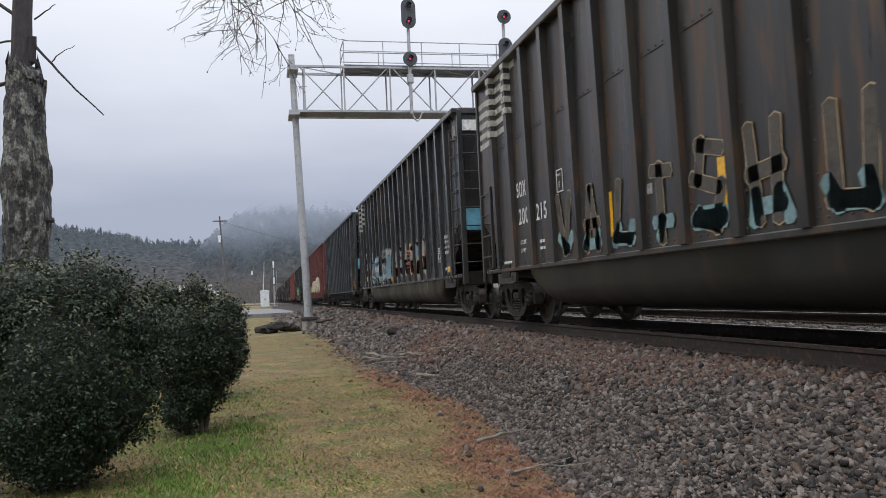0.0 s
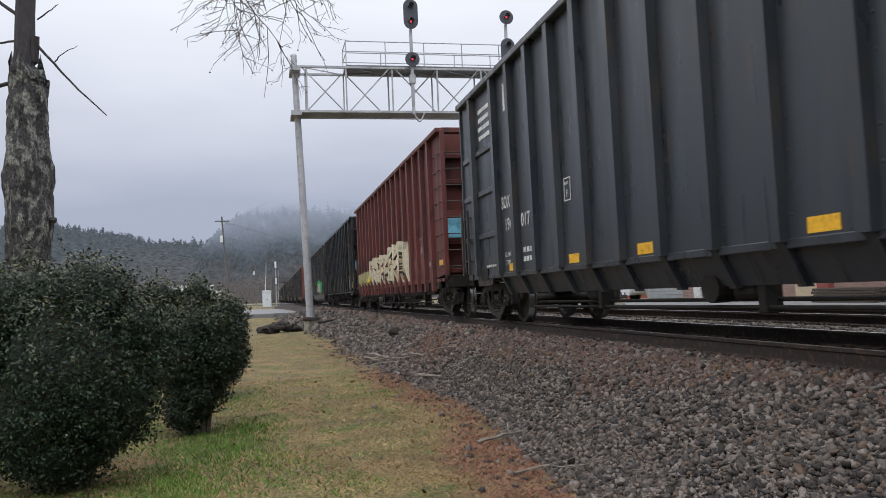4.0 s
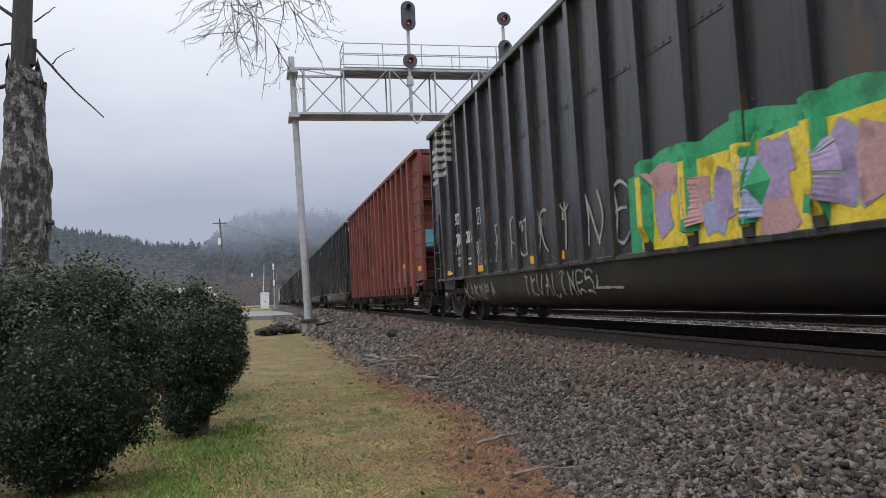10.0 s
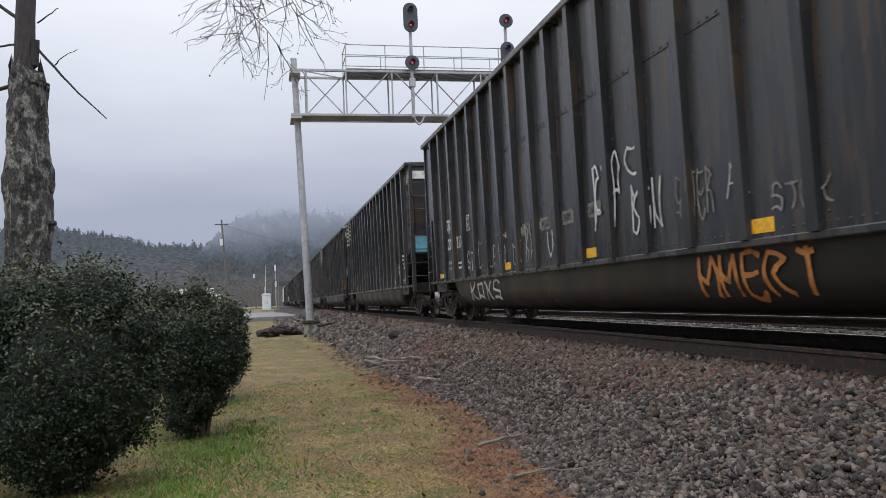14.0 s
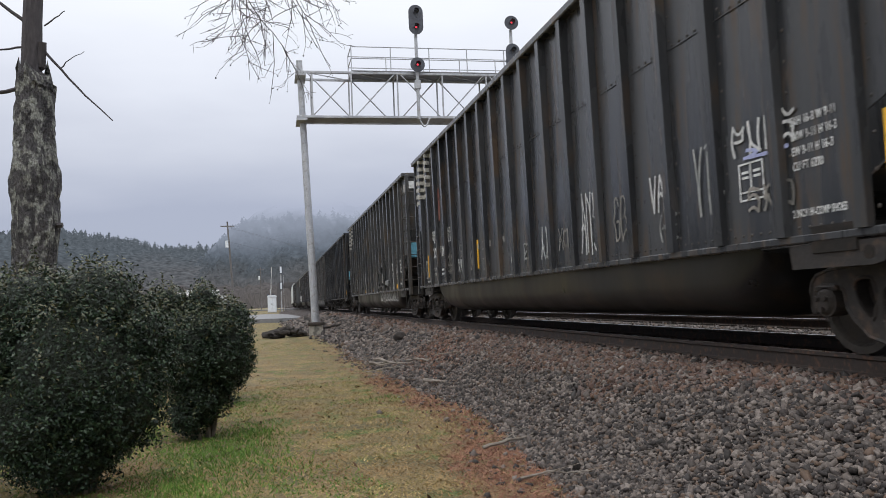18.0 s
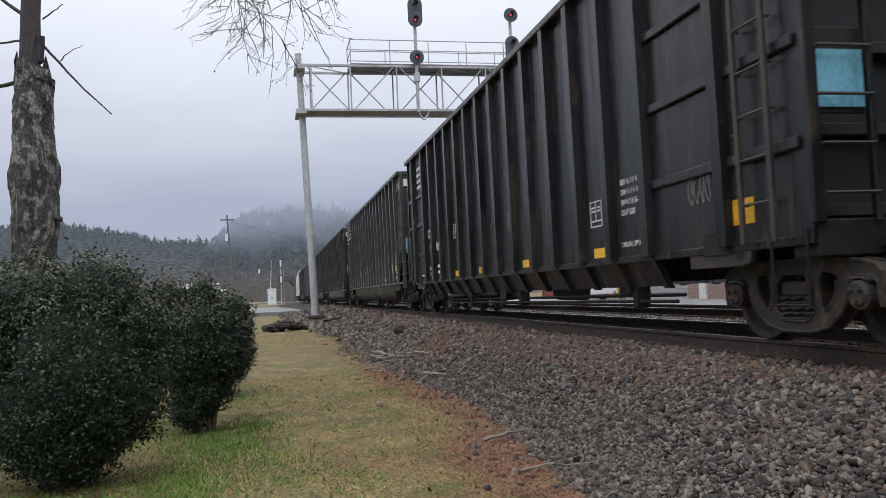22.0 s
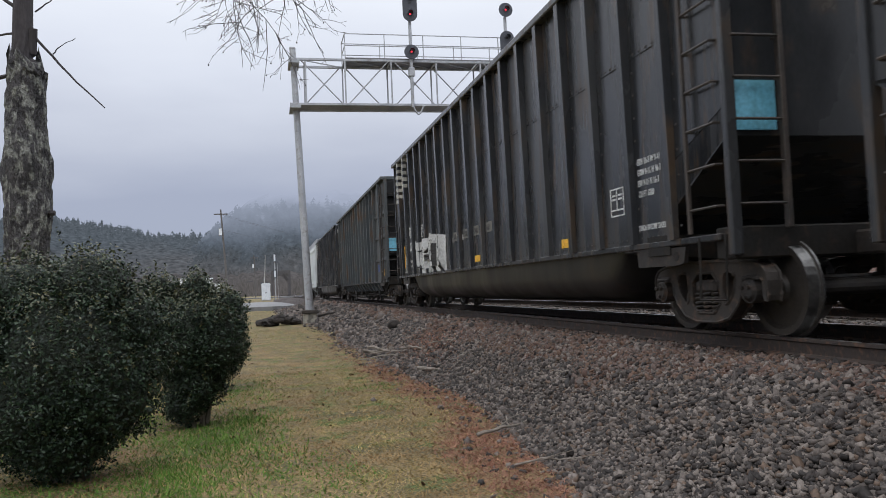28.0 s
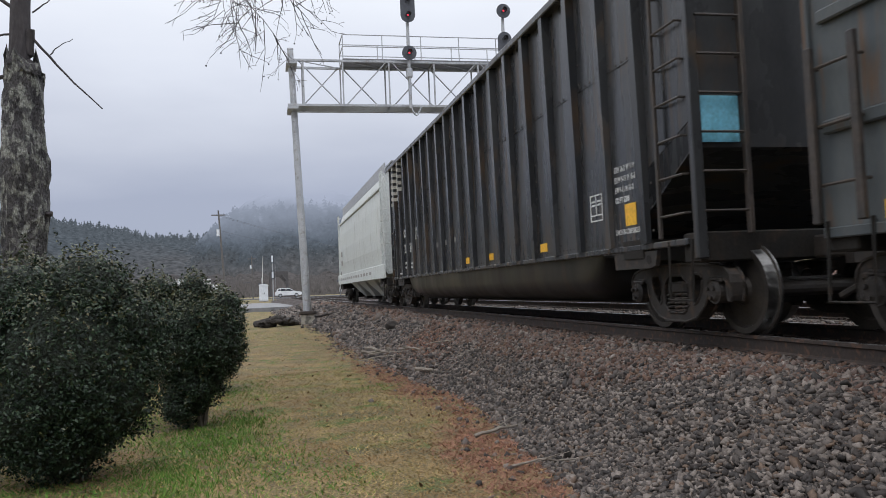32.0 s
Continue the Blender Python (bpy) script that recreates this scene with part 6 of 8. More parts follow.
def flag(car, y, style):
    """White banner of bars near the top corner: plain stripes and blocks."""
    e0, e1, e2, e3 = TUB_E[:4]
    if style == "stripes":
        for i in range(6):
            z = 3.83 - 0.168 * i
            if i:
                plate(car, "banner_stripe", y - 0.02, z - 0.06, e0 - 0.10, 0.088, M_BANNER)
            plate(car, "banner_stripe", y - e0 + 0.07, z, 0.14, 0.088, M_BANNER, x=-SHEET + 0.005, depth=0.135)
            plate(car, "banner_stripe", y - e0 - 0.07, z, e1 - e0 - 0.14, 0.088, M_BANNER)
            if i < 5:
                plate(car, "banner_stripe", y - e1 + 0.07, z + 0.02, 0.14, 0.088, M_BANNER, x=-SHEET + 0.005, depth=0.135)
        plate(car, "banner_block", y - e1 - 0.07, 3.82, 0.22, 0.10, M_BANNER)
        plate(car, "banner_block", y - e2 + 0.12, 3.06, 0.15, 0.66, M_BANNER)
        for z, h in ((3.46, 0.46), (3.02, 0.24)):
            plate(car, "banner_block", y - e3 + 0.20, z, 0.16, h, M_BANNER)
    elif style == "short":
        for i in range(4):
            plate(car, "banner_stripe", y - 1.06, 3.60 - 0.15 * i, 1.0, 0.07, M_WHITE)
        plate(car, "banner_block", y - 2.42, 3.33, 0.22, 0.42, M_WHITE)


def box_mark(car, y, z, material, text="F"):
    """Stencilled frame: a small lettered one, or a larger ruled one."""
    w, h = (0.20, 0.27) if text == "F" else (0.30, 0.28)
    for a, b, c, d in ((0, 0, w, 0.014), (0, h, w, 0.014), (0, 0, 0.014, h), (-w + 0.014, 0, 0.014, h + 0.014)):
        plate(car, "stencil_frame", y + a, z + b, c, d, material)
    if text == "F":
        letters("PLATE", 0.048, material, "stencil_letter", car, side_m(-1, y - 0.03, z + 0.20))
        letters("F", 0.12, material, "stencil_letter", car, side_m(-1, y - 0.07, z + 0.05))
    else:
        plate(car, "stencil_frame", y - w / 2 + 0.01, z + 0.07, 0.012, h - 0.07, material)
        plate(car, "stencil_frame", y, z + 0.06, w, 0.015, material)
        for dy in (0.04, 0.18):
            for dz in (0.21, 0.17):
                plate(car, "stencil_bar", y - dy, z + dz, 0.08, 0.020, material)


def size_lines(car, y, z, material):
    """Stencilled car sizes in four lines, and the brake notice under them."""
    for i, line in enumerate(("EXH 16-3 W 9-11", "EXW 9-11 H 16-3", "EW 9-11 H 16-3", "CU FT 6200")):
        letters(line, 0.085, material, "stencil_letter", car, side_m(-1, y, z - 0.105 * i), squeeze=0.62)
    letters("2 INCH HI-COMP SHOES", 0.075, material, "stencil_letter", car, side_m(-1, y + 0.03, z - 0.64), squeeze=0.56)


def reflectors(car, spots, z, w=0.30, h=0.11):
    for y in spots:
        plate(car, "reflector", y, z, w, h, M_YELLOW, "yellow reflective strip")


def paint_strokes(car, y0, y1, z0, z1, material, seed, width=0.03, loops=6, name="graffiti_stroke", label="sprayed paint scrawl", at=None):
    """A sprayed scrawl: one looping band of paint over the sheets."""
    r = random.Random(seed)
    bm = bmesh.new()
    x = -SHEET - 0.012
    for k in range(loops):
        cy = y0 + (y1 - y0) * (k + 0.5) / loops
        ww, hh = abs(y1 - y0) / loops * 0.62, (z1 - z0) / 2
        pts = []
        a0, turn, kk = r.uniform(0, 6), r.choice((-1, 1)) * r.uniform(3.5, 6.5), r.uniform(0.7, 1.6)
        for i in range(22):
            t = i / 21
            a = a0 + turn * t
            pts.append((cy + ww * math.cos(a) * (0.5 + 0.5 * math.sin(kk * a + seed)), (z0 + z1) / 2 + hh * math.sin(a) * r.uniform(0.9, 1.0)))
        prev = None
        for i, (py, pz) in enumerate(pts):
            q = pts[min(i + 1, 21)]
            p = pts[max(i - 1, 0)]
            d = Vector((q[0] - p[0], q[1] - p[1]))
            d = d.normalized() if d.length > 1e-6 else Vector((1, 0))
            nrm = Vector((-d.y, d.x)) * width * 0.5 * r.uniform(0.75, 1.2)
            xa, xb = (x, x) if at is None else (at(pz + nrm.y), at(pz - nrm.y))
            e = (bm.verts.new((xa, py + nrm.x, pz + nrm.y)), bm.verts.new((xb, py - nrm.x, pz - nrm.y)))
            if prev:
                bm.faces.new((prev[0], prev[1], e[1], e[0]))
            prev = e
    part(name, bm, material, car, label)


def on_tub(z):
    """Outer face of the tub at a height."""
    k = min(1.0, max(0.0, (0.88 - z) / 0.55)) ** 2
    return -1.40 * (math.sqrt(max(0.0, 1 - k * k)) ** 0.55) - 0.010


def word_plates(car, ee, first, z, material, ink, words=("LOAD", "WOOD", "CHIPS", "ONLY")):
    """Four small stencilled loading notices, one to a bay."""
    for i, wd in enumerate(words):
        y, z_ = HALF - ee[first + i] - (0.16 if ee is TUB_E else 0.36), z - 0.085
        plate(car, "notice_plate", y, z_, 0.34, 0.17, material, "small painted loading notice", depth=0.004)
        letters(wd, 0.135, ink, "notice_word", car, Matrix.Translation((-0.001, 0, 0)) @ side_m(-1, y - 0.025, z_ + 0.038), squeeze=0.58)


def spray(name, c1, c2):
    return surf(name, c1, c2, 2.5, 0.65, 0.05, c3=tuple(v * 0.6 for v in c1), amount3=0.3)


SPRAY = {
    "white": spray("white_spray", (0.50, 0.50, 0.48), (0.62, 0.62, 0.60)),
    "cyan": spray("faded_cyan_spray", (0.15, 0.25, 0.26), (0.20, 0.31, 0.31)),
    "tan": spray("tan_spray", (0.42, 0.29, 0.16), (0.55, 0.42, 0.25)),
    "cream": spray("cream_spray", (0.55, 0.50, 0.36), (0.64, 0.58, 0.44)),
    "green": spray("green_spray", (0.03, 0.30, 0.12), (0.05, 0.38, 0.17)),
    "yellow": spray("yellow_spray", (0.72, 0.52, 0.02), (0.78, 0.60, 0.08)),
    "violet": spray("violet_spray", (0.33, 0.25, 0.42), (0.42, 0.32, 0.50)),
    "orange": spray("orange_spray", (0.42, 0.15, 0.03), (0.50, 0.20, 0.05)),
    "grey": spray("grey_spray", (0.16, 0.165, 0.16), (0.22, 0.22, 0.21)),
    "pale": spray("pale_grey_spray", (0.27, 0.275, 0.26), (0.38, 0.38, 0.35)),
    "steel": spray("steel_blue_spray", (0.10, 0.17, 0.22), (0.15, 0.23, 0.28)),
    "pink": spray("pink_spray", (0.45, 0.25, 0.25), (0.5, 0.3, 0.3)),
    "blue": spray("blue_spray", (0.03, 0.07, 0.25), (0.05, 0.1, 0.32)),
    "fade": spray("faded_thin_spray", (0.060, 0.052, 0.042), (0.085, 0.072, 0.055)),
    "grime": spray("grimed_grey_spray", (0.17, 0.16, 0.14), (0.26, 0.24, 0.21)),
    "umber": spray("umber_patch_spray", (0.070, 0.034, 0.032), (0.095, 0.045, 0.042)),
    "olive": spray("olive_yellow_spray", (0.30, 0.28, 0.12), (0.40, 0.36, 0.18)),
    "rustred": spray("dull_red_spray", (0.13, 0.045, 0.035), (0.17, 0.06, 0.045)),
    "blue2": spray("lilac_blue_spray", (0.30, 0.33, 0.52), (0.38, 0.40, 0.60)),
    "dark": spray("dark_spray", (0.02, 0.02, 0.02), (0.035, 0.033, 0.03)),
}


GLYPHS = (
    ((0.1, 0.0, 0.1, 1.0), (0.1, 1.0, 0.9, 0.9), (0.9, 0.9, 0.8, 0.5), (0.8, 0.5, 0.15, 0.5)),
    ((0.05, 1.0, 0.5, 0.0), (0.5, 0.0, 0.95, 1.0)),
    ((0.05, 0.0, 0.5, 1.0), (0.5, 1.0, 0.95, 0.0), (0.25, 0.4, 0.75, 0.4)),
    ((0.9, 0.9, 0.2, 1.0), (0.2, 1.0, 0.1, 0.6), (0.1, 0.6, 0.9, 0.45), (0.9, 0.45, 0.8, 0.0), (0.8, 0.0, 0.1, 0.1)),
    ((0.1, 1.0, 0.15, 0.1), (0.15, 0.1, 0.85, 0.05), (0.85, 0.05, 0.9, 1.0)),
    ((0.1, 0.0, 0.15, 1.0), (0.15, 0.5, 0.9, 1.0), (0.4, 0.6, 0.95, 0.0)),
    ((0.15, 0.0, 0.1, 1.0), (0.1, 1.0, 0.85, 0.0), (0.85, 0.0, 0.9, 1.0)),
    ((0.2, 1.0, 0.15, 0.05), (0.15, 0.05, 0.9, 0.0)),
    ((0.15, 0.1, 0.15, 0.9), (0.15, 0.9, 0.85, 0.95), (0.85, 0.95, 0.85, 0.05), (0.85, 0.05, 0.15, 0.1)),
)


NAMED = {"V": 1, "A": 2, "S": 3, "U": 4, "K": 5, "N": 6, "L": 7, "O": 8, "P": 0}
SHAPES_OF = {
    "X": ((0.1, 0.0, 0.9, 1.0), (0.9, 0.0, 0.1, 1.0)),
    "M": ((0.1, 0.0, 0.15, 1.0), (0.15, 1.0, 0.5, 0.35), (0.5, 0.35, 0.85, 1.0), (0.85, 1.0, 0.9, 0.0)),
    "D": ((0.15, 0.0, 0.15, 1.0), (0.15, 1.0, 0.85, 0.7), (0.85, 0.7, 0.85, 0.3), (0.85, 0.3, 0.15, 0.0)),
    "H": ((0.15, 0.0, 0.12, 1.0), (0.15, 0.5, 0.85, 0.55), (0.85, 0.0, 0.9, 1.0)),
    "I": ((0.5, 0.0, 0.55, 1.0), (0.2, 1.0, 0.8, 0.95)),
    "E": ((0.15, 0.0, 0.12, 1.0), (0.12, 1.0, 0.9, 0.95), (0.15, 0.5, 0.8, 0.55), (0.15, 0.0, 0.9, 0.05)),
    "C": ((0.9, 0.9, 0.3, 1.0), (0.3, 1.0, 0.1, 0.5), (0.1, 0.5, 0.3, 0.0), (0.3, 0.0, 0.9, 0.1)),
    "F": ((0.15, 0.0, 0.12, 1.0), (0.12, 1.0, 0.9, 0.95), (0.15, 0.5, 0.8, 0.55)),
    "T": ((0.5, 0.0, 0.5, 1.0), (0.05, 1.0, 0.95, 1.0)),
    "Y": ((0.5, 0.0, 0.5, 0.5), (0.5, 0.5, 0.1, 1.0), (0.5, 0.5, 0.9, 1.0)),
    "G": ((0.9, 0.85, 0.4, 1.0), (0.4, 1.0, 0.1, 0.5), (0.1, 0.5, 0.4, 0.0), (0.4, 0.0, 0.9, 0.1), (0.9, 0.1, 0.9, 0.45), (0.9, 0.45, 0.55, 0.45)),
    "B": ((0.15, 0.0, 0.15, 1.0), (0.15, 1.0, 0.8, 0.85), (0.8, 0.85, 0.3, 0.52), (0.3, 0.52, 0.9, 0.25), (0.9, 0.25, 0.15, 0.0)),
    "R": ((0.15, 0.0, 0.15, 1.0), (0.15, 1.0, 0.85, 0.8), (0.85, 0.8, 0.3, 0.5), (0.3, 0.5, 0.9, 0.0)),
}


def glyph(bm, cy, w, z0, z1, strokes, thick, off, wob):
    """Abstract stroke shapes of sprayed lettering, read along -y."""
    for a, b, c, d in strokes:
        p = Vector((cy + w / 2 - a * w + wob(), z0 + b * (z1 - z0)))
        q = Vector((cy + w / 2 - c * w + wob(), z0 + d * (z1 - z0)))
        t = (q - p)
        if t.length < 1e-4:
            continue
        t.normalize()
        n = Vector((-t.y, t.x)) * thick / 2
        e = t * thick * 0.45
        bm.faces.new([bm.verts.new((-SHEET - off, v.x, v.y)) for v in (p - e + n, p - e * 1.5, p - e - n, q + e - n, q + e * 1.5, q + e + n)])


def paint_piece(car, ys, z0, z1, fills, outline, seed, bold=0.30, rim=0.09, shapes=""):
    """Graffiti lettering: one glyph to a bay, with rim and fill."""
    r = random.Random(seed)
    for i, (a, b) in enumerate(ys):
        w, cy = abs(a - b), (a + b) / 2
        zt, zl = z1 + r.uniform(-0.10, 0.10) * (z1 - z0), z0 + r.uniform(0, 0.06)
        st = SHAPES_OF[shapes[i]] if shapes[i] in SHAPES_OF else GLYPHS[NAMED[shapes[i]]]
        jit = [r.uniform(-0.06, 0.06) for _ in range(32)]
        for nm, th, mat, off in (("graffiti_outline", bold * w + rim, outline, 0.011), ("graffiti_fill", bold * w, fills[i % len(fills)], 0.014)):
            it = iter(jit)
            bm = bmesh.new()
            glyph(bm, cy, w * 0.80 - bold * w * 0.5, zl + bold * w * 0.45, zt - bold * w * 0.45, st, th, off, lambda: next(it))
            part(nm, bm, mat, car, "sprayed graffiti lettering")


def along(car):
    """A car's metres to one unit of its length, and its posts."""
    if car.name.startswith("coal"):
        return TUB_LONG, TUB_E
    return (HOP_LONG, HOP_E) if car.name.startswith("ribbed") else (RED_LONG, RED_E)


def drape(car, off):
    """The outer face of the side at a place along it: over the posts and down between them."""
    half = HOP_HALF if car.name.startswith("ribbed") else HALF
    wide_ = 0.120 if car.name.startswith("red") else 0.070
    marks = [half - e for e in along(car)[1]]

    def x(y, z):
        near = min(abs(y - m) for m in marks)
        return -SHEET - off - (0.128 if near < wide_ and z > 1.0 else 0.0)
    return x


def ribbon(bm, pts, thick, x, r):
    """A band of paint along a line on the side."""
    prev = None
    for k, v in enumerate(pts):
        d = (pts[min(k + 1, len(pts) - 1)] - pts[max(k - 1, 0)]).normalized()
        m = Vector((-d.y, d.x)) * thick * 0.5 * r.uniform(0.9, 1.08)
        e = tuple(bm.verts.new((x(q.x, q.y), q.x, q.y)) for q in (v + m, v, v - m))
        if prev:
            bm.faces.new((prev[0], prev[1], e[1], e[0]))
            bm.faces.new((prev[1], prev[2], e[2], e[1]))
        prev = e


def mural(car, e0, e1, z0, z1, shapes, fills, rim, seed, cloud=None, shade=None, bold=0.34, edge=0.09, rise=0.16, lift=0.0):
    """Large sprayed lettering that runs over sheets and posts alike, in metres from the far end and over the rail."""
    r = random.Random(seed)
    long = along(car)[0]
    half = HOP_HALF if car.name.startswith("ribbed") else HALF
    ya, yb, za, zb = half - e0 / long, half - e1 / long, (z0 - DROP) / TALL, (z1 - DROP) / TALL
    if cloud:
        x, bm = drape(car, 0.007 + lift), bmesh.new()
        n = int((ya - yb) / 0.035)
        prev = None
        for i in range(n + 1):
            y = ya + 0.10 - (ya - yb + 0.20) * i / n
            top = zb + rise * (0.55 + 0.45 * abs(math.sin(2.6 * y + seed)) + 0.3 * noise.noise((y * 1.7, seed, 0))) * min(1.0, 4.0 * i / n + 0.1, 4.0 * (n - i) / n + 0.1)
            col = [bm.verts.new((x(y, z), y, z)) for z in (max(za - 0.02, 0.93), za + 0.3 * (zb - za), za + 0.65 * (zb - za), top)]
            if prev:
                for k in range(3):
                    bm.faces.new((prev[k], col[k], col[k + 1], prev[k + 1]))
            prev = col
        part("graffiti_cloud", bm, cloud, car, "sprayed background colour")
    w = (ya - yb) / len(shapes)
    for i, ch in enumerate(shapes):
        cy, hi = ya - w * (i + 0.5), zb + r.uniform(-0.08, 0.06) * (zb - za)
        th = bold * w * 0.62
        lines = []
        for a, b, c, d in (SHAPES_OF[ch] if ch in SHAPES_OF else GLYPHS[NAMED[ch]]):
            p, q = Vector((0.5 - a, b)), Vector((0.5 - c, d))
            bow = Vector((q.y - p.y, p.x - q.x)) * r.uniform(-0.16, 0.16)
            pts = [p.lerp(q, t) + bow * math.sin(math.pi * t) for t in [-0.02 + 1.04 * k / 22 for k in range(23)]]
            lines.append([Vector((cy + v.x * (w - th) * 0.92, za + th * 0.5 + v.y * (hi - za - th))) for v in pts])
        for nm, grow, mat, off in (("graffiti_outline", edge * 2, rim, 0.010), ("graffiti_fill", 0.0, None, 0.013), ("graffiti_detail", -th * 0.74, shade, 0.016)):
            if nm == "graffiti_detail" and not shade:
                continue
            x = drape(car, off + lift)
            for j, pts in enumerate(lines):
                bm = bmesh.new()
                if nm == "graffiti_detail":
                    k0 = r.randrange(2, 9)
                    pts = [v + Vector((-0.2 * th, 0.12 * th)) for v in pts[k0:k0 + 9]]
                ribbon(bm, pts, th + grow, lambda y_, z_, x=x, j=j, i=i: x(y_, z_) - 0.0004 * j - 0.0002 * (i % 2), r)
                part(nm, bm, mat or fills[(i + j) % len(fills)], car, "sprayed graffiti lettering" if nm == "graffiti_fill" else "")


def strips(car, es, z, w=0.34, h=0.13):
    """Yellow reflective strips, in metres."""
    long = along(car)[0]
    half = HOP_HALF if car.name.startswith("ribbed") else HALF
    for e in es:
        plate(car, "reflector", half - (e - w / 2) / long, (z - h / 2 - DROP) / TALL, w / long, h / TALL, M_YELLOW, "yellow reflective strip")


def scrawl(car, e0, e1, z0, z1, shapes, material, seed, thick=0.035, lean=0.0, at=None):
    """A thin sprayed tag of letter-like strokes, in metres from the car's far end and over the rail."""
    r = random.Random(seed)
    long = along(car)[0]
    half = HOP_HALF if car.name.startswith("ribbed") else HALF
    ya, yb, za, zb = half - e0 / long, half - e1 / long, (z0 - DROP) / TALL, (z1 - DROP) / TALL
    n = len(shapes)
    for i, ch in enumerate(shapes):
        w = (ya - yb) / n
        cy = ya - w * (i + 0.5)
        bm = bmesh.new()
        for a, b, c, d in (SHAPES_OF[ch] if ch in SHAPES_OF else GLYPHS[NAMED[ch]]):
            p, q = Vector((0.5 - a, b)), Vector((0.5 - c, d))
            bow = Vector((q.y - p.y, p.x - q.x)) * r.uniform(-0.28, 0.28)
            pts = [p.lerp(q, t) + bow * math.sin(math.pi * t) for t in (-0.05, 0.15, 0.35, 0.5, 0.65, 0.85, 1.06)]
            pts = [Vector((cy + v.x * w * 0.86 + lean * (v.y - 0.5), za + (0.08 + 0.84 * v.y) * (zb - za))) for v in pts]
            prev = None
            for k, v in enumerate(pts):
                d_ = (pts[min(k + 1, 6)] - pts[max(k - 1, 0)]).normalized()
                m = Vector((-d_.y, d_.x)) * thick * 0.5 * r.uniform(0.7, 1.15)
                e = tuple(bm.verts.new(((at(q.y) if at else -SHEET - 0.013), q.x, q.y)) for q in (v + m, v - m))
                if prev:
                    bm.faces.new((prev[0], prev[1], e[1], e[0]))
                prev = e
        part("graffiti_stroke", bm, material, car, "thin sprayed scrawl")


# ---- each car in order, nearest first ----
KINDS = "TTHRHTRTTTTHTTTHTC"     # tub, ribbed hopper, red and covered cars, nearest first
LENGTH = {"T": 19.04, "H": 18.60, "R": 18.60, "C": 17.8}
SLACK = {1: -0.23, 2: -0.24, 3: -0.05, 4: 0.32, 5: 0.25, 6: 0.05, 7: -0.36, 8: 0.21, 9: 0.12, 10: -0.08, 11: 0.12, 12: -0.19, 14: -0.09, 15: 0.45, 16: 0.35}   # play in the couplings
LINE = TRACK * PLAN
FRONT = [15.04]         # each car's far end at the start
for kind_ in KINDS[1:]:
    FRONT.append(FRONT[-1] + GAP + LENGTH[kind_])


def stand(index):
    """Where a car's middle stands at the start."""
    return pose(LINE, FRONT[index] - LENGTH[KINDS[index]] / 2 + SLACK.get(index, 0.0), 0)


def bay(ee, i):
    """Near and far edges of the bay between posts i and i+1, inset from the posts."""
    return HALF - ee[i] - 0.08, HALF - ee[i + 1] + 0.08


def tub_car(index, paint, mark, digits, flag_style="stripes", label="", mats=(M_WHITE, M_WHITE), tall_marks=False, panel=True):
    car = thing("coal_gondola", label, "freight car", stand(index), "cars of the freight train")
    tub_body(car, paint)
    truck(car, 8.63, index)
    truck(car, -8.50, index)
    if flag_style:
        flag(car, HALF, flag_style)
    y3 = HALF - TUB_E[1] - 0.09
    letters(mark, 0.30, mats[0], "reporting_mark", car, side_m(-1, y3 - 0.05, 1.92), squeeze=0.60)
    letters(digits[0], 0.31, mats[0], "car_number", car, side_m(-1, y3 - 0.09, 1.53), squeeze=0.80)
    letters(digits[1], 0.31, mats[0], "car_number", car, side_m(-1, HALF - TUB_E[2] - 0.13, 1.52), squeeze=0.80)
    letters("LD LMT", 0.085, mats[1], "stencil_letter", car, side_m(-1, y3 - 0.12, 1.24), squeeze=0.8)
    letters("LT WT", 0.085, mats[1], "stencil_letter", car, side_m(-1, y3 - 0.12, 1.12), squeeze=0.8)
    stencil_rows(car, HALF - TUB_E[2] - 0.22, 1.21, 0.23, 2, 0.040, 0.09, mats[1], seed=index + 50)
    box_mark(car, HALF - TUB_E[3] - 0.14, 1.78, mats[1])
    stencil_rows(car, HALF - TUB_E[0] - 0.16, 1.0, 0.55, 1, 0.035, 0.1, mats[1], seed=index + 90)
    e = len(TUB_E)
    size_lines(car, HALF - TUB_E[e - 2] - 0.13, 1.70, mats[1])
    box_mark(car, HALF - TUB_E[e - 3] - 0.26, 1.25, mats[1], "1")
    for k in (6, 7, 8):
        stencil_rows(car, HALF - TUB_E[k] - 0.12, 1.45, 0.12, 1, 0.10, 0.1, M_FADED, seed=index + k)
    if panel:
        plate_end(car, "end_panel", -HALF - 0.02, -1.40, -0.93, 1.74, 2.14, M_BLUE, "pale blue painted square")
    plate_end(car, "end_patch", -HALF - 0.02, -1.40, -0.93, 3.60, 3.80, M_WHITE, "white reflective patch")
    plate(car, "corner_patch", -HALF + 0.85, 3.50, 0.24, 0.26, M_FADED)
    plate(car, "corner_patch", -HALF + 0.45, 3.50, 0.24, 0.26, M_FADED)
    return car


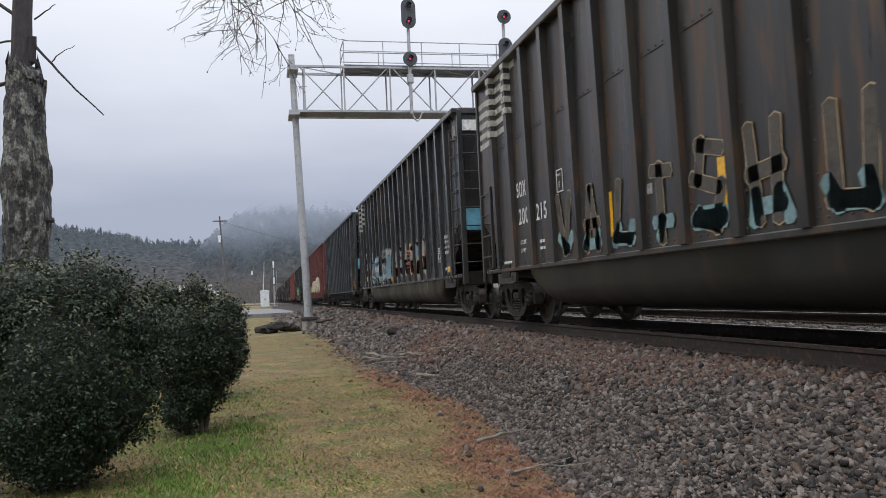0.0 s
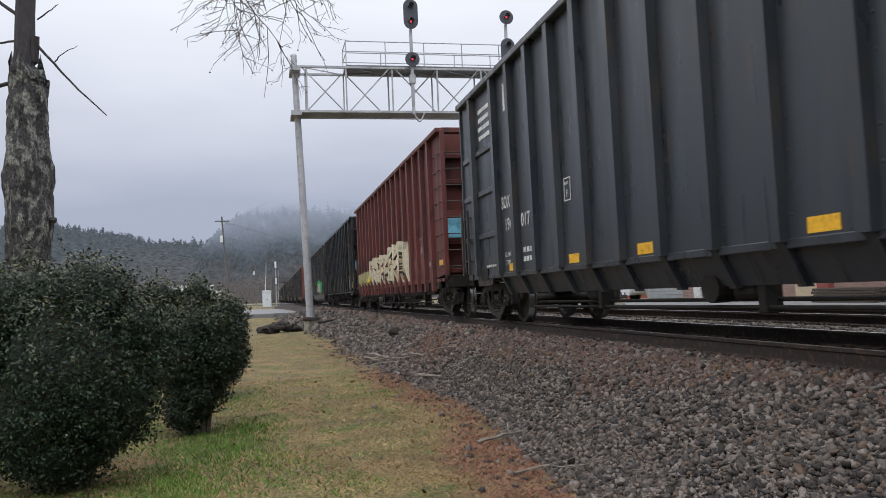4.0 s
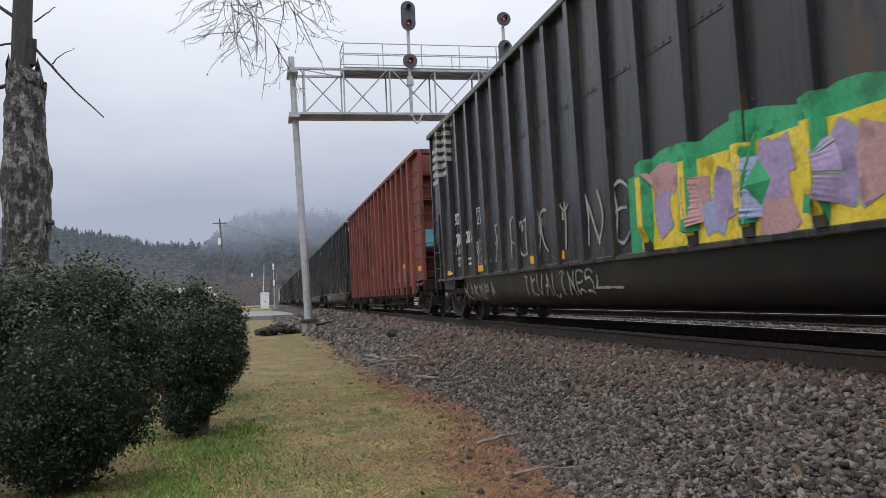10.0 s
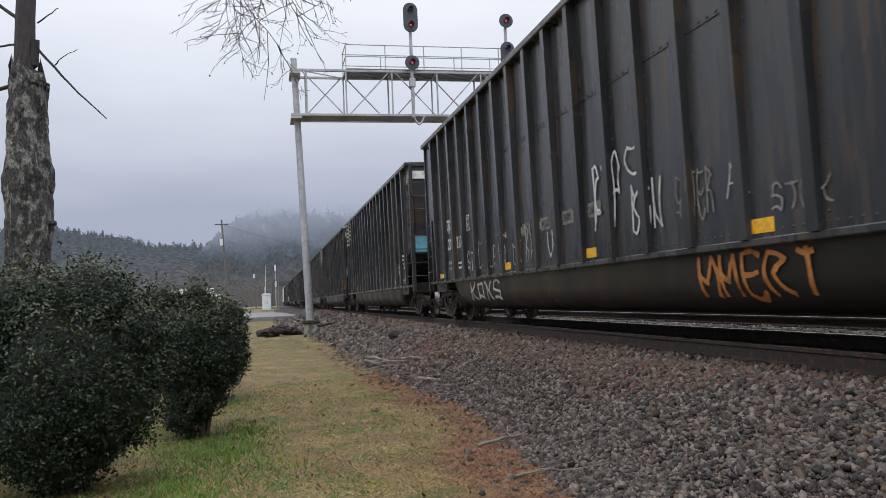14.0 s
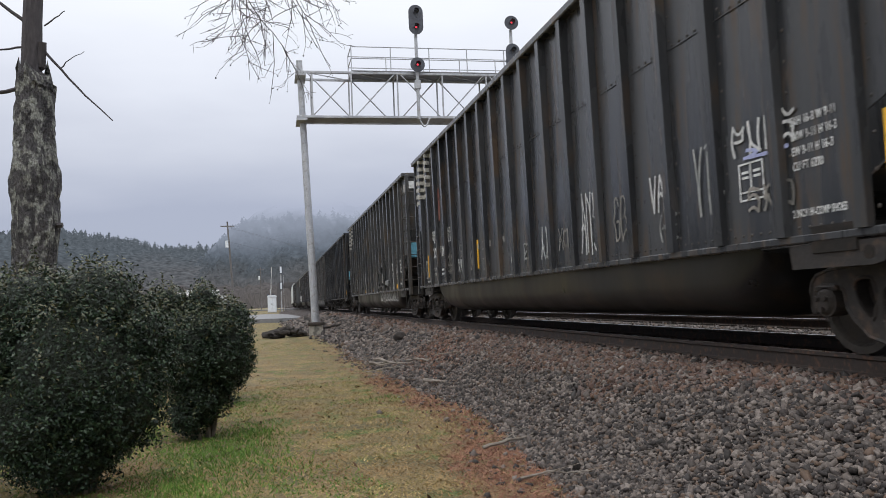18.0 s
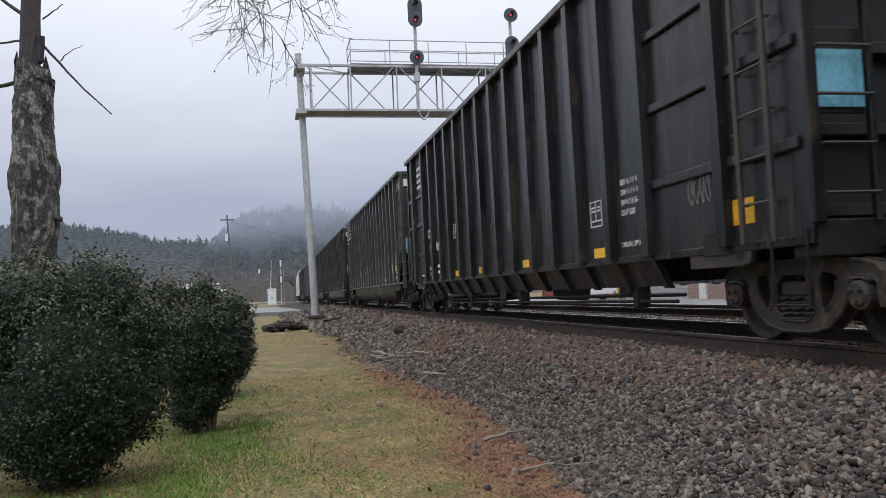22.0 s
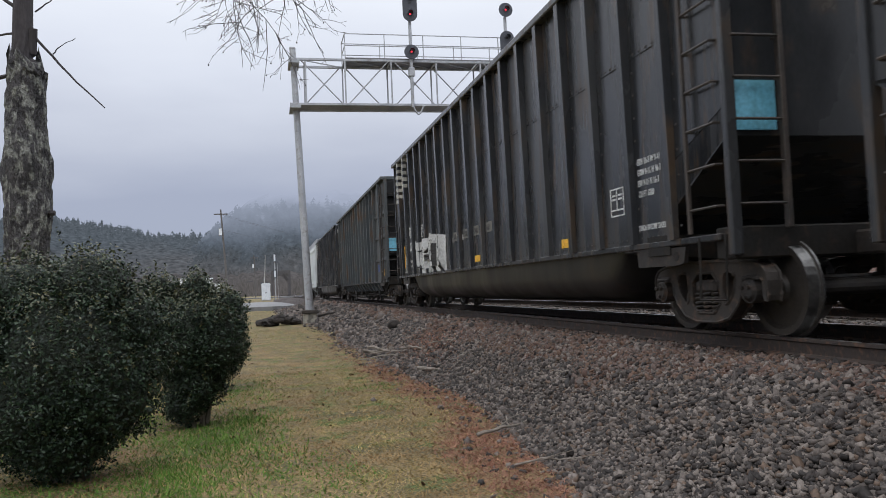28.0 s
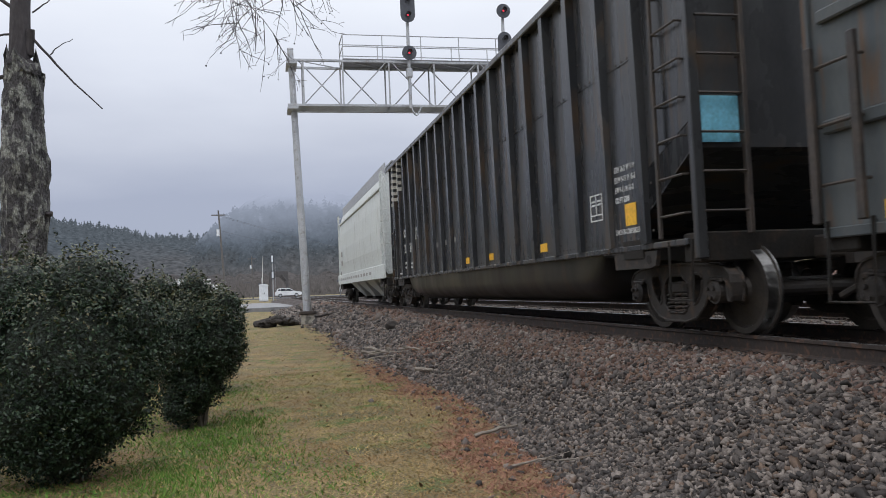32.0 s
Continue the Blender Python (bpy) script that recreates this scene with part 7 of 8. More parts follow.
def hop_car(index, paint, mark, digits, label, flag_style="short", mats=(M_WHITE, M_WHITE)):
    global HALF
    HALF = HOP_HALF
    car = thing("ribbed_hopper", label, "freight car", stand(index), "cars of the freight train")
    hopper_body(car, paint, "hop")
    truck(car, 8.27, index)
    truck(car, -8.58, index)
    if flag_style:
        flag(car, HALF, flag_style)
    y3 = HALF - HOP_E[1] - 0.12
    letters(mark, 0.26, mats[0], "reporting_mark", car, side_m(-1, y3 + 0.01, 1.86), squeeze=0.72)
    letters(digits[0], 0.26, mats[0], "car_number", car, side_m(-1, y3 - 0.10, 1.52), squeeze=0.86)
    letters(digits[1], 0.26, mats[0], "car_number", car, side_m(-1, HALF - HOP_E[2] - 0.16, 1.52), squeeze=0.86)
    letters("LD LMT", 0.095, mats[1], "stencil_letter", car, side_m(-1, y3 - 0.06, 1.12), squeeze=0.8)
    letters("LT WT", 0.095, mats[1], "stencil_letter", car, side_m(-1, y3 - 0.06, 1.00), squeeze=0.8)
    stencil_rows(car, HALF - HOP_E[2] - 0.2, 1.14, 0.5, 2, 0.07, 0.13, mats[1], seed=index)
    box_mark(car, HALF - HOP_E[4] - 0.15, 1.66, mats[1])
    e = len(HOP_E)
    size_lines(car, HALF - HOP_E[e - 3] - 0.22, 1.62, mats[1])
    box_mark(car, HALF - HOP_E[e - 4] - 0.25, 1.25, mats[1], "1")
    stencil_rows(car, HALF - HOP_E[0] - 0.4, 1.0, 0.6, 1, 0.035, 0.1, mats[1], seed=index + 90)
    reflectors(car, (HALF - 0.5, HALF - HOP_E[1] - 0.35, HALF - HOP_E[4] - 0.2, HALF - HOP_E[6] - 0.3, HALF - HOP_E[9] - 0.25, HALF - HOP_E[12] - 0.3), 0.90)
    plate(car, "reflector", -HALF + 0.98, 1.02, 0.36, 0.2, M_YELLOW, "yellow reflective strip")
    plate_end(car, "end_panel", -HALF - 0.02, -1.40, -0.93, 1.74, 2.14, M_BLUE, "pale blue painted square")
    HALF = 7.60
    return car


def red_car(index, digits, label):
    car = thing("red_gondola", label, "freight car", stand(index), "cars of the freight train")
    hopper_body(car, M_RED if index > 3 else M_RED_DULL, "red")
    truck(car, 8.20, index)
    truck(car, -8.05, index)
    plate_end(car, "end_panel", -HALF - 0.02, -1.40, -0.93, 1.74, 2.14, M_BLUE, "pale blue painted square")
    reflectors(car, (HALF - 0.55, HALF - RED_E[2] - 0.35, HALF - RED_E[4] - 0.3, HALF - RED_E[6] - 0.3, HALF - RED_E[8] - 0.3, HALF - RED_E[11] - 0.3, -HALF + 0.6), 1.2, 0.34, 0.11)
    return car


def red_marks(car, digits, patch):
    for i, (j, txts) in enumerate(((1, ("DJJX", digits[0])), (2, ("", digits[1])))):
        a, b = bay(RED_E, j)
        a -= 0.05
        plate(car, "number_patch", a, 1.45, 0.66, 0.92, M_PATCH if patch else SPRAY["umber"], "repaint patch behind the marks")
        if txts[0]:
            letters(txts[0], 0.27, M_WHITE, "reporting_mark", car, side_m(-1, a - 0.07, 2.02), squeeze=0.72)
        letters(txts[1], 0.27, M_WHITE, "car_number", car, side_m(-1, a - (0.07 if i == 0 else 0.02), 1.64 if i == 0 else 1.74), squeeze=0.84)


def old_patches(car, material, bays, seed):
    """Painted-out squares high on the side."""
    r = random.Random(seed)
    for j, zs in bays:
        a, b = bay(RED_E, j)
        for z in zs:
            plate(car, "painted_patch", a - 0.08 - r.uniform(0, 0.05), z, 0.45 + r.uniform(0, 0.15), 0.42 + r.uniform(0, 0.16), material, "painted-out square")


T = "black bathtub coal gondola, "
H, HH = HALF - 0.18, HOP_HALF + 0.065


W = SPRAY["white"]
PALE = surf("worn_notice_paint", (0.13, 0.125, 0.11), (0.20, 0.19, 0.16), 6, 0.7, 0.0, c3=(0.08, 0.075, 0.07), amount3=0.5)
INK = surf("notice_ink", (0.03, 0.03, 0.028), (0.045, 0.043, 0.04), 6, 0.7, 0.0)
CARS = []
c = tub_car(0, M_BROWN, "SOXX", ("200", "215"), label=T + "brown grime, faded cyan graffiti")
paint_piece(c, [bay(TUB_E, k) for k in range(3, 13)], 0.96, 1.72, [SPRAY["fade"]], SPRAY["tan"], 5, bold=0.20, rim=0.016, shapes="VALISHUPES")
paint_piece(c, [bay(TUB_E, k) for k in range(3, 13)], 0.97, 1.24, [SPRAY["cyan"]], SPRAY["cyan"], 6, bold=0.22, rim=0.0, shapes="VUUISHUUUU")
strips(c, (1.0, 5.85, 8.35, 12.3), 1.50, 0.13, 0.56)
word_plates(c, TUB_E, 10, 2.0, PALE, INK)
CARS.append(c)
c = tub_car(1, M_BLACK2, "SOXX", ("200", "202"), label=T + "grimy, grey and red-edged graffiti")
mural(c, 4.3, 9.15, 1.06, 2.12, "VALET", [SPRAY["pale"], SPRAY["grime"], SPRAY["pale"]], SPRAY["steel"], 8, bold=0.44, edge=0.035)
mural(c, 9.7, 15.2, 1.04, 2.2, "SRAKSG", [SPRAY["grime"], SPRAY["steel"], SPRAY["grime"], SPRAY["tan"]], SPRAY["rustred"], 12, bold=0.62, edge=0.03)
strips(c, (4.05, 6.0, 8.82, 13.9, 17.6), 1.17)
plate(c, "reflector", H - 1.1, 1.12, 0.55, 0.17, M_YELLOW, "yellow reflective strip")
word_plates(c, TUB_E, 9, 1.60, PALE, INK, ("CHIPS",))
CARS.append(c)
c = hop_car(2, M_SLATE, "SOXX", ("196", "017"), "black ribbed steel hopper car, dusty, with yellow reflectors")
CARS.append(c)
c = red_car(3, None, "oxide-red ribbed gondola with cream and tan graffiti")
red_marks(c, ("139", "857"), False)
old_patches(c, M_PATCH_PINK, [(3, (3.1,)), (4, (2.5, 3.15)), (5, (3.0,)), (6, (2.35, 3.05)), (7, (2.6, 3.3)), (8, (2.4, 3.0)), (9, (2.45, 3.2)), (10, (2.7, 3.3))], 2)
mural(c, 0.9, 4.9, 1.10, 1.62, "OLOE", [SPRAY["cream"], SPRAY["olive"]], SPRAY["yellow"], 16, cloud=SPRAY["olive"], bold=0.40, edge=0.02, rise=0.05)
paint_strokes(c, H - 0.55, H - 0.85, 1.2, 2.6, SPRAY["pink"], 6, 0.03, 3)
plate(c, "reflector", H - 0.28, 1.35, 0.11, 0.42, M_YELLOW, "yellow reflective strip")
mural(c, 4.9, 9.7, 1.08, 2.02, "SKSNN", [SPRAY["cream"], SPRAY["tan"], SPRAY["cream"]], SPRAY["umber"], 11, cloud=SPRAY["cream"], bold=0.50, edge=0.028, rise=0.10)
mural(c, 9.7, 13.4, 1.05, 2.22, "SBO", [SPRAY["tan"], SPRAY["cream"], SPRAY["tan"]], SPRAY["dark"], 14, cloud=SPRAY["cream"], bold=0.56, edge=0.030, rise=0.10)
scrawl(c, 5.2, 6.2, 1.2, 1.8, "KU", SPRAY["green"], 31, 0.07)
scrawl(c, 7.9, 8.4, 1.15, 1.9, "I", SPRAY["green"], 32, 0.09)
paint_strokes(c, H - 12.15, H - 12.85, 1.55, 1.95, SPRAY["pink"], 5, 0.03, 5)
plate(c, "placard_frame", H - 12.3, 1.10, 0.42, 0.45, SPRAY["rustred"], "faded placard")
plate(c, "placard_frame", H - 11.5, 1.15, 0.30, 0.35, SPRAY["rustred"], "faded placard")
plate(c, "ship_plate", H - 13.4, 1.22, 0.28, 0.10, M_GALV, "small metal plate")
CARS.append(c)
c = hop_car(4, M_BLACK, "SOXX", ("196", "060"), "black ribbed steel hopper car with white scrawls")
scrawl(c, 16.1, 17.3, 1.06, 1.66, "HUOX", W, 7, 0.035)
scrawl(c, 17.7, 18.4, 1.35, 1.65, "CG", W, 6, 0.025)
strips(c, (9.36, 13.53), 1.06, 0.42, 0.15)
plate(c, "painted_patch", HOP_HALF - 6.72 / HOP_LONG, 0.93, 0.66, 0.78, M_PATCH, "grey repaint patch")
scrawl(c, 6.95, 7.35, 1.2, 1.6, "SB", SPRAY["pale"], 71, 0.016)
scrawl(c, 8.2, 8.7, 1.25, 1.42, "GBS", SPRAY["grime"], 72, 0.014)
word_plates(c, HOP_E, 6, 1.52, PALE, INK)
CARS.append(c)
c = tub_car(5, M_BLACK2, "SOXX", ("200", "201"), label=T + "with green, yellow and violet graffiti")
mural(c, 11.05, 15.4, 1.03, 1.86, "I", [SPRAY["green"]], SPRAY["green"], 22, cloud=SPRAY["green"], bold=0.3, edge=0.0, rise=0.22)
mural(c, 11.35, 15.1, 1.03, 1.82, "TUEN", [SPRAY["violet"], SPRAY["pink"], SPRAY["blue2"], SPRAY["violet"]], SPRAY["pale"], 23, cloud=SPRAY["yellow"], bold=0.55, edge=0.012, rise=0.02, lift=0.012)
for e_, ch in ((4.75, "A"), (5.5, "P"), (6.45, "F"), (6.95, "O"), (7.9, "K"), (8.85, "I"), (9.85, "N"), (10.7, "E")):
    scrawl(c, e_ - 0.28, e_ + 0.28, 1.16, 1.9, ch, SPRAY["pale"], int(e_ * 10), 0.04)
scrawl(c, 3.72, 4.36, 1.28, 1.66, "OVE", W, 51, 0.017, 0.05)
scrawl(c, 3.80, 4.10, 1.34, 1.72, "CO", W, 54, 0.015, 0.05)
scrawl(c, 3.85, 4.30, 1.20, 1.30, "SN", W, 52, 0.013)
scrawl(c, 2.02, 2.66, 1.50, 1.70, "TRIBE", SPRAY["pale"], 53, 0.013)
scrawl(c, 2.35, 2.66, 1.28, 1.44, "NGC", SPRAY["pale"], 55, 0.011)
scrawl(c, 6.6, 9.6, 0.52, 0.90, "IRVALINES", SPRAY["pale"], 9, 0.030, at=on_tub)
scrawl(c, 9.4, 10.6, 0.60, 0.80, "L", SPRAY["pale"], 10, 0.030, at=on_tub)
scrawl(c, 2.5, 4.9, 0.48, 0.84, "KAROPA", SPRAY["grime"], 19, 0.055, 0.1, at=on_tub)
reflectors(c, (H - 0.75, H - 2.98, H - 5.6, H - 6.5, -H + 1.9), 0.97)
CARS.append(c)
c = red_car(6, None, "oxide-red ribbed gondola with grey painted-out squares")
red_marks(c, ("139", "732"), True)
old_patches(c, M_PATCH, [(3, (3.0,)), (4, (2.3, 3.0)), (5, (2.35, 3.05)), (6, (2.35, 3.05)), (7, (2.4, 3.05)), (8, (2.3, 3.0)), (9, (2.35, 3.1)), (10, (3.3,))], 3)
plate(c, "dark_placard", HALF - 11.55, 1.0, 0.36, 0.26, SPRAY["grey"], "dark mesh placard")
plate(c, "data_plate", HALF - 12.52, 1.0, 0.62, 0.32, M_PATCH, "large dull metal data plate")
plate(c, "reflector", HALF - 12.44, 1.34, 0.66, 0.12, M_YELLOW, "yellow reflective strip")
paint_strokes(c, H - 1.25, H - 1.75, 1.05, 1.25, SPRAY["tan"], 15, 0.02, 5)
plate(c, "notice_plate", H - 6.45, 1.36, 0.5, 0.24, SPRAY["tan"], "tan painted notice")
plate(c, "white_smear", H - 7.5, 1.0, 0.3, 0.13, W, "white paint smear")
plate(c, "arrow_shaft", H - 9.33, 1.05, 0.05, 0.42, W, "white painted arrow")
for s_ in (-1, 1):
    bm = bmesh.new()
    prism(bm, [(H - 9.355, 1.0), (H - 9.355 + s_ * 0.16, 1.16), (H - 9.355 + s_ * 0.16, 1.22), (H - 9.355, 1.07)], "x", -SHEET - 0.006, -SHEET)
    part("arrow_barb", bm, W, c)
CARS.append(c)
c = tub_car(7, M_BLACK2, "DJJX", ("200", "217"), None, label=T + "white scrawls and an orange tag", panel=False)
scrawl(c, 10.85, 11.75, 1.35, 2.25, "BTP", W, 60, 0.036)
scrawl(c, 11.2, 11.45, 2.25, 2.5, "O", W, 61, 0.026)
scrawl(c, 11.85, 12.35, 1.95, 2.35, "O", W, 62, 0.030)
scrawl(c, 11.95, 12.75, 1.25, 1.85, "BGN", W, 63, 0.030)
scrawl(c, 13.0, 13.75, 1.3, 1.8, "SATER", SPRAY["grime"], 64, 0.018)
scrawl(c, 13.95, 14.35, 1.4, 1.75, "AL", SPRAY["pale"], 65, 0.018)
scrawl(c, 14.6, 15.4, 1.2, 1.45, "STEK", SPRAY["grime"], 66, 0.018)
for k, e_ in enumerate((4.3, 5.1, 6.0, 6.6, 7.5, 8.2, 9.3)):
    scrawl(c, e_ - 0.25, e_ + 0.28, 1.12, 1.55 + 0.22 * (k % 2), ("SI", "C", "LE", "IS", "OK", "BU", "VE")[k], SPRAY["pale"] if k % 3 else W, 67 + k, 0.026)
word_plates(c, TUB_E, 7, 1.5, PALE, INK)
scrawl(c, 13.2, 15.1, 0.48, 0.92, "MMERI", SPRAY["orange"], 17, 0.045, at=on_tub)
scrawl(c, 3.8, 6.2, 0.50, 0.90, "KONS", W, 18, 0.045, at=on_tub)
reflectors(c, (H - 0.8, H - 5.2, H - 8.2, H - 11.2), 0.97)
CARS.append(c)
c = tub_car(8, M_BLACK2, "SOXX", ("200", "157"), label=T + "dusty, with small white marks")
reflectors(c, (H - 3.0, H - 5.6, H - 8.6, H - 12.2), 1.02)
word_plates(c, TUB_E, 7, 1.55, PALE, INK)
CARS.append(c)
c = tub_car(9, M_BLACK2, "DJJX", ("200", "120"), label=T + "rust-streaked, with white tags")
for k, (e_, w_, z0, z1, ch, mt) in enumerate(((1.3, 0.3, 1.15, 1.7, "SB", "pale"), (4.2, 0.5, 1.2, 1.7, "SEA", "grime"), (5.45, 0.8, 1.2, 1.52, "RMRS", "white"), (5.5, 0.6, 1.55, 1.85, "SE", "grime"), (6.5, 0.6, 1.2, 1.65, "STEX", "grime"),
                                        (7.45, 0.7, 1.75, 2.3, "VAY", "grime"), (9.35, 0.3, 1.15, 1.85, "L", "white"), (10.2, 0.5, 1.2, 1.5, "EN", "pale"), (11.1, 0.45, 1.15, 1.7, "AL", "white"), (11.9, 0.45, 1.25, 1.6, "KO", "grime"), (12.9, 0.65, 1.12, 2.0, "ANS", "white"),
                                        (14.0, 0.7, 1.2, 1.8, "GBO", "grime"), (14.95, 0.5, 1.45, 1.9, "VAS", "white"), (15.1, 0.4, 1.12, 1.45, "KE", "pale"), (15.95, 0.55, 1.3, 2.05, "VIB", "pale"), (16.85, 0.95, 1.78, 2.1, "PNRS", "white"), (16.9, 0.7, 1.25, 1.5, "SKO", "grime"))):
    scrawl(c, e_ - w_ / 2, e_ + w_ / 2, z0, z1, ch, SPRAY[mt], 80 + k, 0.026)
for z0, z1 in ((1.12, 1.45), (1.55, 1.78)):
    scrawl(c, 7.15, 7.75, z0, z1, "O", SPRAY["pale"], int(z0 * 100), 0.02)
scrawl(c, 16.4, 17.3, 1.76, 1.84, "L", SPRAY["blue2"], 93, 0.03)
plate(c, "rusted_patch", H - 1.9, 2.3, 0.5, 0.7, SPRAY["rustred"], "rusted bare patch", depth=0.003)
strips(c, (1.45, 6.86, 12.3, 18.3), 1.52, 0.12, 0.60)
CARS.append(c)
c = tub_car(10, M_DUSTY, "DJJX", ("200", "125"), label=T + "with white outline graffiti and yellow reflectors")
scrawl(c, 6.15, 6.75, 1.55, 2.1, "OV", W, 23, 0.04)
scrawl(c, 6.45, 6.75, 1.32, 1.48, "A", W, 24, 0.03)
scrawl(c, 6.95, 7.55, 1.2, 2.0, "CN", W, 27, 0.045)
scrawl(c, 7.1, 7.4, 1.08, 1.2, "A", W, 28, 0.03)
scrawl(c, 8.0, 8.5, 1.3, 1.8, "YK", SPRAY["grime"], 29, 0.025)
scrawl(c, 1.35, 1.85, 1.75, 2.5, "HHU", SPRAY["grime"], 30, 0.03)
mural(c, 11.6, 15.2, 1.04, 2.28, "ARNA", [SPRAY["dark"], SPRAY["grime"], SPRAY["dark"]], SPRAY["grey"], 24, bold=0.40, edge=0.030)
scrawl(c, 15.4, 16.05, 1.68, 1.95, "TCE", W, 31, 0.045)
scrawl(c, 15.45, 15.95, 1.05, 1.62, "O", W, 32, 0.05)
scrawl(c, 10.9, 11.3, 1.15, 1.6, "BS", W, 33, 0.04)
scrawl(c, 11.5, 16.1, 0.60, 0.98, "UUUUUUU", W, 26, 0.055, at=on_tub)
plate(c, "reflector", HALF - 14.0, 1.14, 0.42, 0.24, M_YELLOW, "yellow reflective square")
word_plates(c, TUB_E, 7, 1.55, PALE, INK)
reflectors(c, (H - 0.8, H - 2.5, H - 5.06, H - 7.2, H - 10.1, -H + 2.0), 0.97)
CARS.append(c)
c = hop_car(11, M_BLACK, "SOXX", ("196", "002"), "black ribbed steel hopper car with yellow reflectors")
paint_strokes(c, HH - 13.3, HH - 13.65, 1.25, 1.5, SPRAY["grime"], 33, 0.012, 4)
plate(c, "notice_plate", HH - 8.2, 1.5, 0.42, 0.28, PALE)
CARS.append(c)
c = tub_car(12, M_DUSTY, "SOXX", ("200", "495"), label=T + "plain and dusty, with yellow loading notices")
strips(c, (1.35, 4.35, 7.18, 8.95, 12.0, 14.6), 1.16, 0.36, 0.13)
word_plates(c, TUB_E, 7, 1.60, M_YELLOW, INK)
plate(c, "reflector", HALF - 13.67, 1.296, 0.64, 0.075, M_YELLOW, "yellow reflective strip")
letters("G102", 0.14, M_WHITE, "stencil_letter", c, side_m(-1, HALF - 13.90, 1.185), squeeze=0.8)
for e0_, e1_, z0, z1, ch in ((5.8, 6.6, 1.52, 1.72, "GRANO"), (5.82, 6.2, 1.74, 1.90, "NR"), (6.2, 6.45, 1.88, 2.02, "IS"), (6.02, 6.42, 1.26, 1.44, "YBC")):
    scrawl(c, e0_, e1_, z0, z1, ch, W, int(z0 * 100), 0.024)
scrawl(c, 4.1, 4.5, 1.38, 1.62, "KFC", SPRAY["grime"], 26, 0.014)
scrawl(c, 14.5, 15.0, 1.4, 1.8, "SKR", SPRAY["grime"], 27, 0.014)
CARS.append(c)
c = tub_car(13, M_BLACK2, "DJJX", ("200", "238"), "short", label=T + "with yellow stripes and pale stencils")
plate(c, "reflector", H - 0.82, 1.22, 0.62, 0.12, M_YELLOW, "yellow reflective strip")
reflectors(c, (H - 4.0, H - 7.2, H - 10.4), 1.0)
CARS.append(c)
c = tub_car(14, M_BLACK2, "DJJX", ("200", "018"), label=T + "with white block graffiti at one end")
mural(c, 3.9, 6.95, 1.02, 1.82, "KCOE", [W, SPRAY["pale"], W], SPRAY["dark"], 31, cloud=W, bold=0.50, edge=0.028, rise=0.14)
plate(c, "reflector", H - 0.80, 1.12, 0.08, 0.58, M_YELLOW, "yellow reflective strip")
paint_strokes(c, H - 0.95, H - 1.35, 1.05, 1.45, W, 37, 0.018, 5)
strips(c, (5.18, 9.93, 14.9), 1.16, 0.4, 0.13)
word_plates(c, TUB_E, 7, 1.55, PALE, INK)
CARS.append(c)
c = hop_car(15, M_GREY, "SOXX", ("139", "62"), "faded grey-green ribbed hopper car with rust streaks", None, (M_WHITE, M_FADED))
plate(c, "mark_patch", HH - HOP_E[1] - 0.10, 1.80, 0.70, 0.32, M_NAVY, "navy repaint patch", depth=0.003)
paint_strokes(c, HH - 12.9, HH - 13.45, 1.15, 1.4, SPRAY["blue"], 43, 0.022, 9)
scrawl(c, 17.0, 17.5, 1.56, 1.86, "SKE", SPRAY["pale"], 46, 0.018)
scrawl(c, 6.1, 6.5, 1.25, 1.65, "SE", SPRAY["blue"], 44, 0.035)
scrawl(c, 7.2, 7.7, 1.22, 1.66, "NA", SPRAY["blue"], 45, 0.035)
word_plates(c, HOP_E, 6, 1.53, SPRAY["tan"], INK, ("LOAD", "WOOD", "CHIPS"))
for k in range(3, 11):
    yy = HH - HOP_E[k] - 0.32
    plate(c, "worn_letter_bar", yy, 3.02, 0.07, 0.42, M_FADED, "worn upright paint bar")
    plate(c, "worn_letter_bar", yy - 0.12, 3.02 + 0.14 * (k % 3), 0.14, 0.07, M_FADED)
CARS.append(c)
c = tub_car(16, M_BLACK2, "SOXX", ("200", "311"), label=T + "plain, with white stencils")
strips(c, (9.86, 11.67, 14.59), 1.16, 0.30, 0.13)
strips(c, (17.61,), 1.38, 0.28, 0.26)
CARS.append(c)


